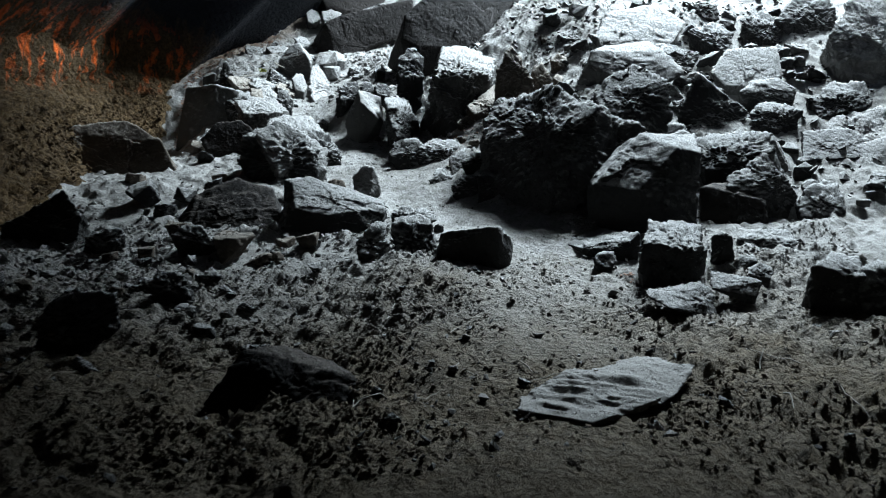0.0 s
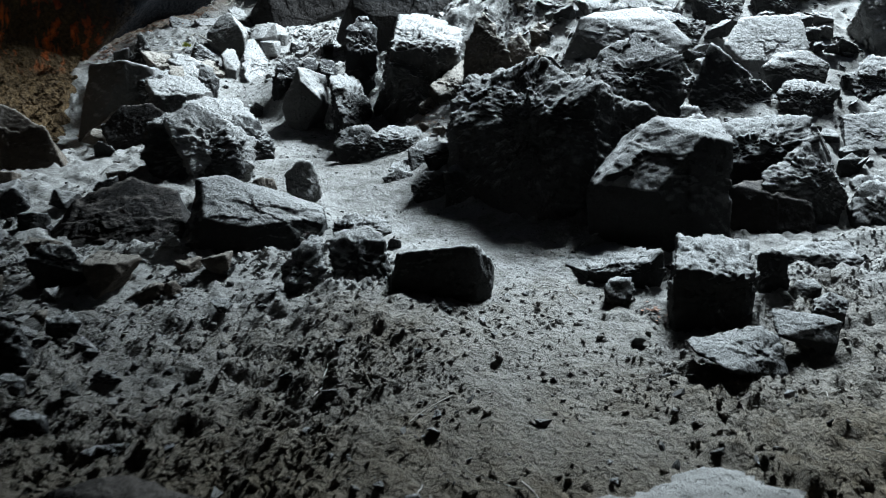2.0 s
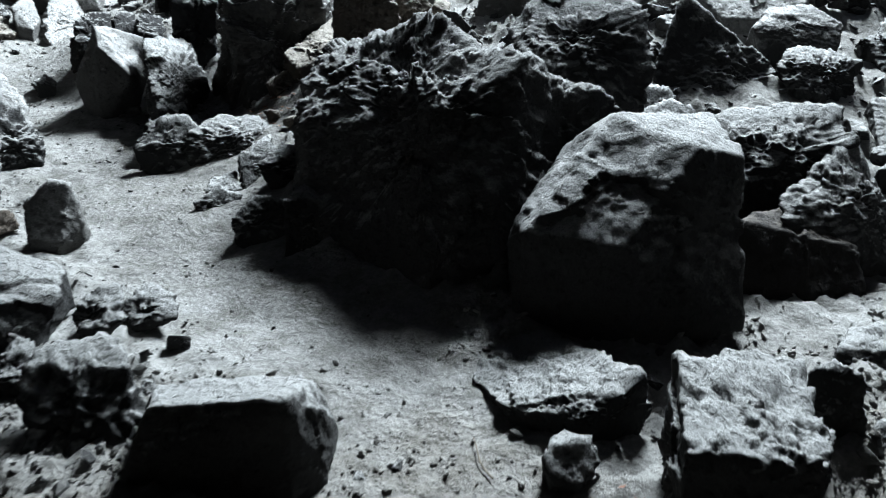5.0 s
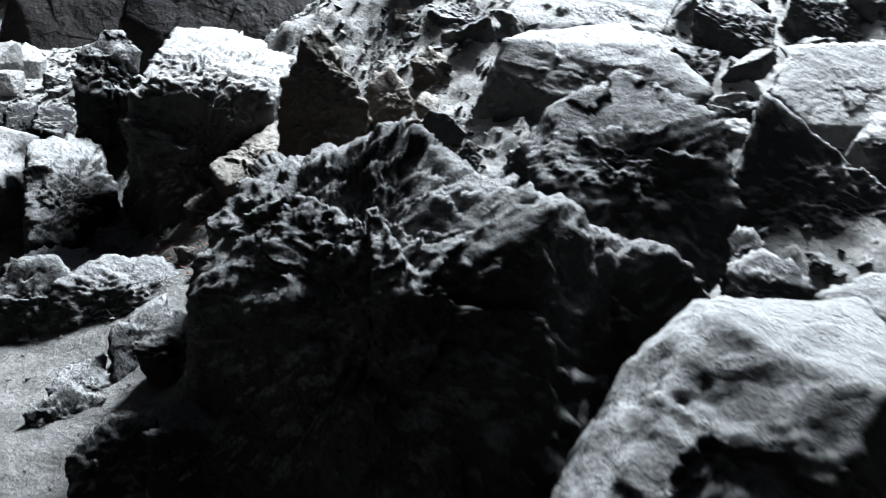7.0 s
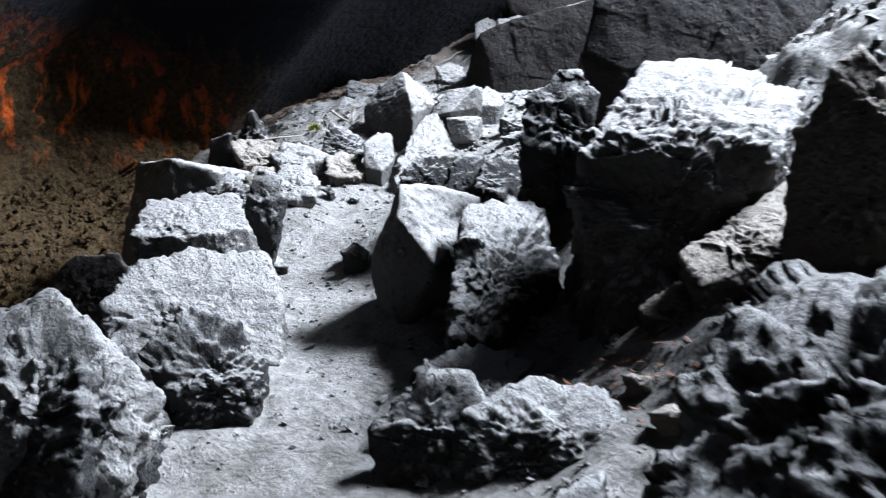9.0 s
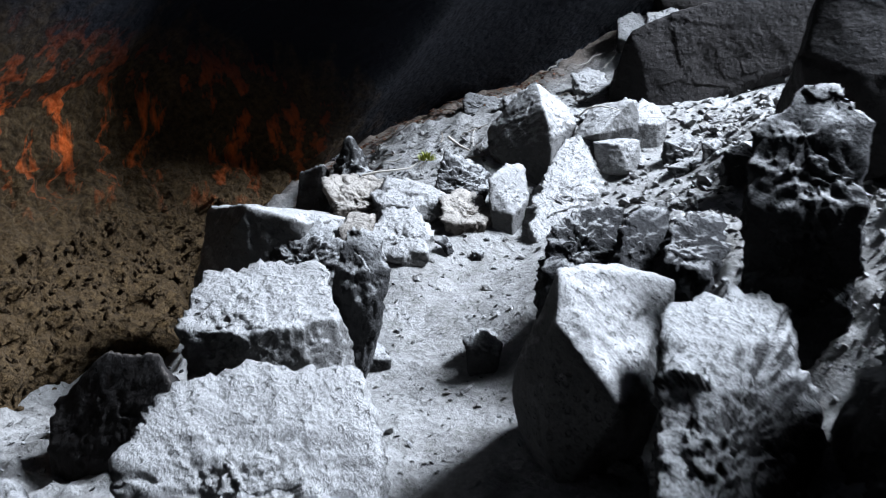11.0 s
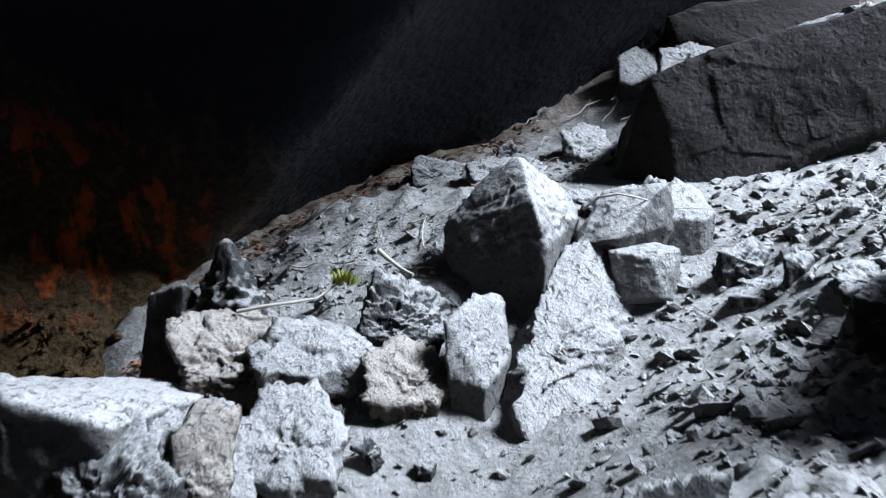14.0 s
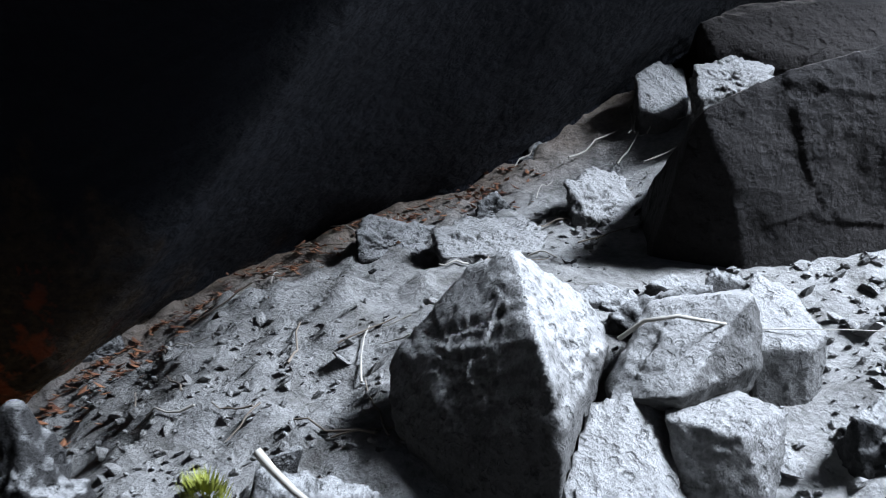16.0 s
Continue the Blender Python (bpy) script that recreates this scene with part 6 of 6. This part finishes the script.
boulder("rock", (1.12, 9.46, 1.75), [(-0.15, -0.05, 0.02), (-0.08, 0.06, 0.21), (0, 0.05, 0.18), (0.17, 0, -0.01), (0.13, -0.05, -0.1), (-0.09, -0.09, -0.14), (0.11, -0.05, -0.1), (-0.08, -0.08, -0.14), (0.09, 0.12, -0.1), (-0.11, 0.09, -0.14)], "upright dusty grey lava rock among the rockfall boulders", "pitted", ROCK_WARM, 150, "loose rocks", "rock", 5)
boulder("rock", (-1.83, 12.33, 2.11), [(-0.18, -0.07, -0.04), (-0.02, 0.02, 0.12), (0.16, 0.05, 0.17), (0.22, -0.01, 0.03), (0.15, -0.07, -0.13), (-0.07, -0.11, -0.1), (-0.15, -0.07, -0.04), (0.14, -0.07, -0.16), (-0.06, -0.1, -0.1), (-0.19, 0.15, -0.04), (0.1, 0.15, -0.13), (-0.09, 0.12, -0.1)], "angular dusty grey lava rock on the dusty upper slope", "pitted", ROCK, 151, "loose rocks", "rock", 5)
boulder("rock", (-1.76, 12.01, 1.91), [(-0.09, -0.03, 0.03), (-0.05, 0.04, 0.2), (0.09, 0.05, 0.09), (0.09, -0.03, -0.08), (-0.06, -0.06, -0.08), (0.08, -0.03, -0.11), (-0.05, -0.05, -0.08), (0.06, 0.07, -0.08), (-0.07, 0.05, -0.08)], "upright dusty grey lava rock on the dusty upper slope", "pitted", ROCK, 152, "loose rocks", "rock", 4)


# ---- broken blocks that fill the rockfall between the great ones ----
def fill_blocks(count, zone, low, high, rnd, label, mats):
    made = tries = 0
    while made < count and tries < 4000:
        tries += 1
        x, y = rnd.uniform(zone[0], zone[1]), rnd.uniform(zone[2], zone[3])
        size = low * (high / low) ** (rnd.random() ** 1.4)
        if min(math.hypot(x - a, y - b) - 0.8 * r for a, b, r in LYING) < 0.36 * size or path_distance(np.array([x]), np.array([y]))[0] < 0.55:
            continue
        z = float(floor_height(np.array([x]), np.array([y]))[0])
        turn, tilt = rnd.uniform(0, 6.28), rnd.uniform(-0.3, 0.3)
        block = []
        for k in range(14):
            u, v, w = rnd.uniform(-1, 1), rnd.uniform(-1, 1), rnd.uniform(-1, 1)
            far = 0.5 * size / max(abs(u), abs(v), abs(w)) * rnd.uniform(0.8, 1)
            u, v, w = u * far, v * far * 0.8, w * far * 0.7
            block.append((u * math.cos(turn) - v * math.sin(turn), u * math.sin(turn) + v * math.cos(turn), w + tilt * u))
        boulder("rock", (x, y, z + 0.2 * size), block, label, rnd.choice(("pitted", "broken", "pitted")), rnd.choice(mats), 300 + len(LYING), "loose rocks", "rock", 4)
        made += 1


fill = random.Random(19)
fill_blocks(46, (1.3, 4.9, 7.3, 10.8), 0.2, 0.5, fill, "broken dusty lava block wedged in the rockfall", (ROCK, ROCK, ROCK_SMOOTH))
fill_blocks(26, (1.3, 4.6, 7.0, 10.4), 0.12, 0.22, fill, "small broken lava block wedged in the rockfall", (ROCK, ROCK, ROCK_SMOOTH))
fill_blocks(9, (0.1, 1.2, 8.5, 9.3), 0.12, 0.3, fill, "broken dusty block in a gap of the rockfall", (ROCK, ROCK_WARM))
fill_blocks(14, (-3.4, -1.0, 6.2, 9.6), 0.2, 0.45, fill, "dark broken block near the cave wall", (ROCK, ROCK_BROWN))
fill_blocks(16, (-3.3, -1.2, 4.6, 6.6), 0.12, 0.26, fill, "dark broken stone on the hollow's floor", (ROCK, ROCK_BROWN))


# ---- stones one could pick up, lying on the floor ----
def stone_mesh(seed, style, mat):
    rnd = random.Random(seed)
    corners = [(rnd.uniform(-1, 1) * 0.5, rnd.uniform(-1, 1) * 0.42, rnd.uniform(-0.35, 0.35)) for _ in range(11)]
    ob = boulder("stone", (0, 0, 0), corners, "", style, mat, seed, level=4)
    mesh = ob.data
    bpy.data.objects.remove(ob)
    return mesh


KINDS = [stone_mesh(100 + k, ("broken", "pitted", "lumpy")[k % 3], (ROCK, GRAVEL, ROCK, ROCK_LIGHT)[k % 4]) for k in range(12)]


def rubble_density(x, y):
    """Where loose stones gather: the hollow's left side, the edges of the path, the upper slope."""
    far = path_distance(x, y)
    d = 0.12 + 0.25 * smooth(6.6, 5.8, y) + 0.9 * smooth(0.2, 0.7, far)
    d *= 0.35 + 0.65 * smooth(1.6, -0.6, x) + 0.3 * smooth(8, 10, y)
    return d * (x > -3.7)


def scatter(count, low, high, zone, rnd):
    made = 0
    while made < count:
        x, y = rnd.uniform(zone[0], zone[1]), rnd.uniform(zone[2], zone[3])
        if rnd.random() > rubble_density(np.array([x]), np.array([y]))[0] or y < 2.7:
            continue
        if y > 12.3 and x < -3.3 + (y - 12.3) * 0.8:
            continue
        made += 1
        yield x, y, low * (high / low) ** (rnd.random() ** 2.2)


rnd = random.Random(7)
spots = list(scatter(64, 0.05, 0.16, (-3.4, 1.4, 3.2, 6.6), rnd)) + list(scatter(26, 0.05, 0.13, (0.2, 3.2, 3.0, 6.6), rnd))
spots += list(scatter(26, 0.05, 0.2, (-1.4, 3.6, 6.6, 10), rnd)) + list(scatter(36, 0.04, 0.14, (-3.4, 0.4, 10, 13.6), rnd))
spots += [(rnd.uniform(-0.6, 2.6), rnd.uniform(3.2, 6.4), rnd.uniform(0.03, 0.09)) for _ in range(40)]
spots += list(scatter(46, 0.09, 0.24, (-3.2, -0.9, 4.4, 6.6), rnd)) + list(scatter(20, 0.08, 0.2, (-3.3, -1.2, 6.6, 9.2), rnd))
heights = floor_height(np.array([s[0] for s in spots]), np.array([s[1] for s in spots]))
for (x, y, size), z in zip(spots, heights):
    ob = new("stone", rnd.choice(KINDS))
    ob.matrix_world = pose(x, y, z + size * 0.14, rnd.uniform(-25, 25), rnd.uniform(-25, 25), rnd.uniform(0, 360)) @ Matrix.Diagonal((size, size * rnd.uniform(0.7, 1), size * rnd.uniform(0.6, 1), 1))
    tagged(ob, "loose dark lava stone lying on the dusty floor", "stone", "loose stones")


def gravel(name, count, low, high, zone, seed, label, mat=None, even=0.0):
    """Cinders and chips too many to count, as small faceted lumps in one mesh."""
    rng = np.random.default_rng(seed)
    x, y = rng.uniform(zone[0], zone[1], count * 6), rng.uniform(zone[2], zone[3], count * 6)
    p = np.stack([x, y, 0 * x], 1)
    clump = np.clip(0.55 + 0.9 * fbm(p, 1.6, 2, seed), 0.05, 1.3)
    keep = np.flatnonzero((rng.random(len(x)) < np.maximum(even, rubble_density(x, y) * clump)) & ((y < 12.2) | (x > -3.3 + (y - 12.2) * 0.8)))[:count]
    x, y = x[keep], y[keep]
    n = len(x)
    size = low * (high / low) ** (rng.random(n) ** 2.5)
    unit, faces = ball(1)
    shape = unit[None] * rng.uniform(0.55, 1.25, (n, len(unit), 1)) * (size[:, None, None] / 2) * rng.uniform((0.7, 0.6, 0.45), (1.2, 1.0, 0.9), (n, 1, 3))
    tilt = rng.uniform(-0.7, 0.7, (2, n, 1))
    shape[..., 2] = 0.75 * shape[..., 2] + tilt[0] * shape[..., 0] + tilt[1] * shape[..., 1]
    a = rng.uniform(0, 6.28, n)
    rot = np.stack([shape[..., 0] * np.cos(a)[:, None] - shape[..., 1] * np.sin(a)[:, None], shape[..., 0] * np.sin(a)[:, None] + shape[..., 1] * np.cos(a)[:, None], shape[..., 2]], -1)
    rot += np.stack([x, y, floor_height(x, y) + size * 0.1], 1)[:, None]
    f = np.array(faces)[None] + (np.arange(n) * len(unit))[:, None, None]
    ob = mesh_object(name, rot.reshape(-1, 3), f.reshape(-1, 3), mat or GRAVEL, False)
    tagged(ob, label, "gravel", kind="stuff")


gravel("gravel", 1500, 0.012, 0.07, (-3.6, 3.4, 2.8, 6.9), 3, "black lava cinders and chips strewn over the floor")
gravel("soil_clods", 26000, 0.012, 0.05, (-3.6, 3.2, 2.8, 6.9), 8, "grey dusty soil clods of the cave floor", SAND)
gravel("soil_clods", 6000, 0.015, 0.06, (-3.6, 2.5, 9.5, 13.8), 9, "grey dusty soil clods on the slope", SAND)
gravel("grit", 5500, 0.006, 0.026, (-2.4, 2.6, 3.0, 11.6), 21, "small dark grit scattered over the sand", GRAVEL, 0.5)
gravel("grit", 6000, 0.006, 0.03, (-2.4, 2.6, 3.0, 11.6), 22, "small pale grit scattered over the sand", SAND, 0.5)
gravel("rubble", 700, 0.04, 0.13, (-1.6, 0.6, 11.0, 13.1), 41, "crumbly lumps of pale tuff on the upper slope", ROCK_LIGHT, 0.6)
gravel("rubble", 900, 0.04, 0.15, (0.8, 4.8, 7.2, 11.5), 42, "broken chips between the rockfall blocks", ROCK, 0.6)
gravel("soil_clods", 1500, 0.012, 0.06, (-1.7, -0.2, 11.4, 12.9), 31, "crumbly grey rubble on the upper slope", ROCK_LIGHT, 0.6)
gravel("soil_clods", 3500, 0.015, 0.07, (-1.5, 2.8, 8.8, 12.8), 12, "pale rubble clods lying on the slope", ROCK_LIGHT)
gravel("gravel", 4000, 0.01, 0.045, (-3.6, 3.6, 6.9, 13.8), 4, "grey stone chips strewn over the slope", ROCK)


# ---- twigs, leaves and moss ----
def twig(points, radius, mat, label, group="dry twigs"):
    """A thin dry stick along a bent line."""
    curve = bpy.data.curves.new("twig", "CURVE")
    curve.dimensions, curve.bevel_depth, curve.bevel_resolution, curve.use_fill_caps = "3D", radius, 2, True
    line = curve.splines.new("POLY")
    line.points.add(len(points) - 1)
    for k, (p, q) in enumerate(zip(line.points, points)):
        p.co = (*q, 1)
        p.radius = 1.1 - 0.6 * k / len(points)
    curve.materials.append(mat)
    ob = new("twig", curve)
    return tagged(ob, label, "twig", group)


def lying_twig(x, y, length, turn, radius, mat, label, lift=0.012):
    steps = 6
    pts, a = [], radians(turn)
    for k in range(steps):
        pts.append([x, y, 0])
        a += rnd.uniform(-0.25, 0.25)
        x, y = x + math.cos(a) * length / steps, y + math.sin(a) * length / steps
    z = floor_height(np.array([p[0] for p in pts]), np.array([p[1] for p in pts]))
    for p, h in zip(pts, z):
        p[2] = float(h) + lift + radius
    twig(pts, radius, mat, label)


for k in range(34):
    x, y = rnd.uniform(-2.2, 1.9), rnd.uniform(3.0, 6.0)
    lying_twig(x, y, rnd.uniform(0.1, 0.4), rnd.uniform(0, 360), rnd.uniform(0.002, 0.004), DRY_WOOD if k % 3 else DARK_WOOD, "thin dry twig lying on the dark soil")
for k in range(40):
    x, y = rnd.uniform(-3.4, -2.2), rnd.uniform(11.8, 13.2)
    lying_twig(x, y, rnd.uniform(0.08, 0.3), rnd.uniform(0, 360), rnd.uniform(0.002, 0.004), DARK_WOOD if k % 3 else DRY_WOOD, "dry twig among dust at the wall's foot")
for k in range(16):
    x, y = rnd.uniform(-2.7, -2.1), rnd.uniform(13.2, 14.1)
    lying_twig(x, y, rnd.uniform(0.12, 0.32), rnd.uniform(20, 110), rnd.uniform(0.002, 0.0045), DRY_WOOD, "bleached dry stick lying on the rubble", 0.03)


def leaves(count, seed, spot=None):
    rng = np.random.default_rng(seed)
    y = rng.uniform(10.8, 13.6, count)
    edge = np.interp(y, [10.8, 12.1, 12.7, 13.6], [-3.55, -3.7, -3.45, -2.75])
    x = edge + np.abs(rng.normal(0, 0.16, count))
    if spot:
        x, y = rng.normal(spot[0], spot[2], count), rng.normal(spot[1], spot[2], count)
    z = floor_height(x, y) + 0.012
    s = rng.uniform(0.01, 0.025, count)
    base = np.array([[-1, 0, 0.1], [0, -0.5, 0], [1, 0, 0.25], [0, 0.5, 0.05], [-0.9, 0, 0.02], [0, -0.45, -0.08], [0.9, 0, 0.17], [0, 0.45, -0.03]])
    a = rng.uniform(0, 6.28, count)
    tip = rng.uniform(-0.5, 0.5, (count, 1))
    px, py, pz = [base[None, :, k] * s[:, None] for k in range(3)]
    v = np.stack([px * np.cos(a)[:, None] - py * np.sin(a)[:, None] + x[:, None], px * np.sin(a)[:, None] + py * np.cos(a)[:, None] + y[:, None], pz + px * tip + z[:, None]], -1)
    quads = np.array([[0, 1, 2, 3], [7, 6, 5, 4], [0, 4, 5, 1], [1, 5, 6, 2], [2, 6, 7, 3], [3, 7, 4, 0]])
    f = quads[None] + (np.arange(count) * 8)[:, None, None]
    ob = mesh_object("leaf_litter", v.reshape(-1, 3), f.reshape(-1, 4), LEAF, False)
    tagged(ob, "dry brown dead leaves caught between rocks" if spot else "dry red-brown dead leaves along the wall's foot", "leaf litter", kind="stuff")


leaves(650, 5)
leaves(70, 6, (0.12, 8.95, 0.13))
leaves(14, 7, (1.35, 5.75, 0.04))
leaves(30, 8, (-2.75, 10.95, 0.07))


def bank_clods(count, seed):
    """Lumps of earth standing out of the bank under the overhang."""
    rng = np.random.default_rng(seed)
    at = BANK[rng.integers(0, len(BANK), count)] + rng.normal(0, 0.02, (count, 3))
    size = 0.016 * (4.0 ** (rng.random(count) ** 2))
    unit, faces = ball(1)
    shape = unit[None] * rng.uniform(0.6, 1.2, (count, len(unit), 1)) * (size[:, None, None] / 2) * rng.uniform(0.6, 1.1, (count, 1, 3)) + at[:, None]
    f = np.array(faces)[None] + (np.arange(count) * len(unit))[:, None, None]
    ob = mesh_object("earth_clods", shape.reshape(-1, 3), f.reshape(-1, 3), EARTH, False)
    tagged(ob, "brown earth clods sticking out of the cave bank", "earth", kind="stuff")


bank_clods(2800, 17)


def moss_clump(x, y, z, size, seed):
    """A cushion of many small blades."""
    rng = np.random.default_rng(seed)
    n = 260
    a, h = rng.uniform(0, 6.28, n), rng.uniform(0, 1, n)
    r = size * np.sqrt(rng.uniform(0, 1, n))
    root = np.stack([r * np.cos(a), r * np.sin(a) * 0.7, 0.5 * size * (1 - (r / size) ** 2)], 1)
    lean = np.stack([np.cos(a), np.sin(a), 1.2 + h], 1) * (0.25 * size * (0.5 + h))[:, None]
    side = np.stack([-np.sin(a), np.cos(a), 0 * a], 1) * 0.06 * size
    thick = np.stack([0 * a, 0 * a, 0 * a + 0.03 * size], 1)
    v = np.stack([root - side, root + side, root + thick, root + lean], 1).reshape(-1, 3)
    f = np.array([[0, 1, 3], [1, 2, 3], [2, 0, 3]])[None] + (np.arange(n) * 4)[:, None, None]
    ob = mesh_object("moss_clump", v, f.reshape(-1, 3), MOSS, False)
    ob.location = (x, y, z)
    tagged(ob, "small yellow-green moss clump on a rock", "moss")


twig([(-2.691, 11.128, 1.864), (-2.609, 11.172, 1.882), (-2.547, 11.238, 1.889), (-2.496, 11.299, 1.897), (-2.456, 11.366, 1.944)], 0.006, DRY_WOOD, "bleached bent stick lying over the rocks")
twig([(-1.824, 12.027, 2.171), (-1.767, 12.022, 2.216), (-1.697, 12.035, 2.229), (-1.643, 12.062, 2.218), (-1.586, 12.169, 2.192)], 0.005, DRY_WOOD, "pale thin root lying across a grey boulder")
twig([(-1.567, 12.278, 2.170), (-1.466, 12.329, 2.167), (-1.370, 12.399, 2.161), (-1.248, 12.494, 2.148)], 0.0015, DRY_WOOD, "taut pale straw between two rocks")
twig([(0.196, 3.050, 0.214), (0.205, 3.050, 0.148), (0.234, 3.000, 0.119)], 0.003, DRY_WOOD, "thin bent dry twig on the soil")
twig([(-2.280, 11.341, 2.061), (-2.246, 11.336, 2.038), (-2.193, 11.328, 2.009), (-2.142, 11.320, 1.991)], 0.008, DRY_WOOD, "bleached broken stick beside the moss")
moss_clump(-2.442, 11.386, 1.933, 0.05, 3)
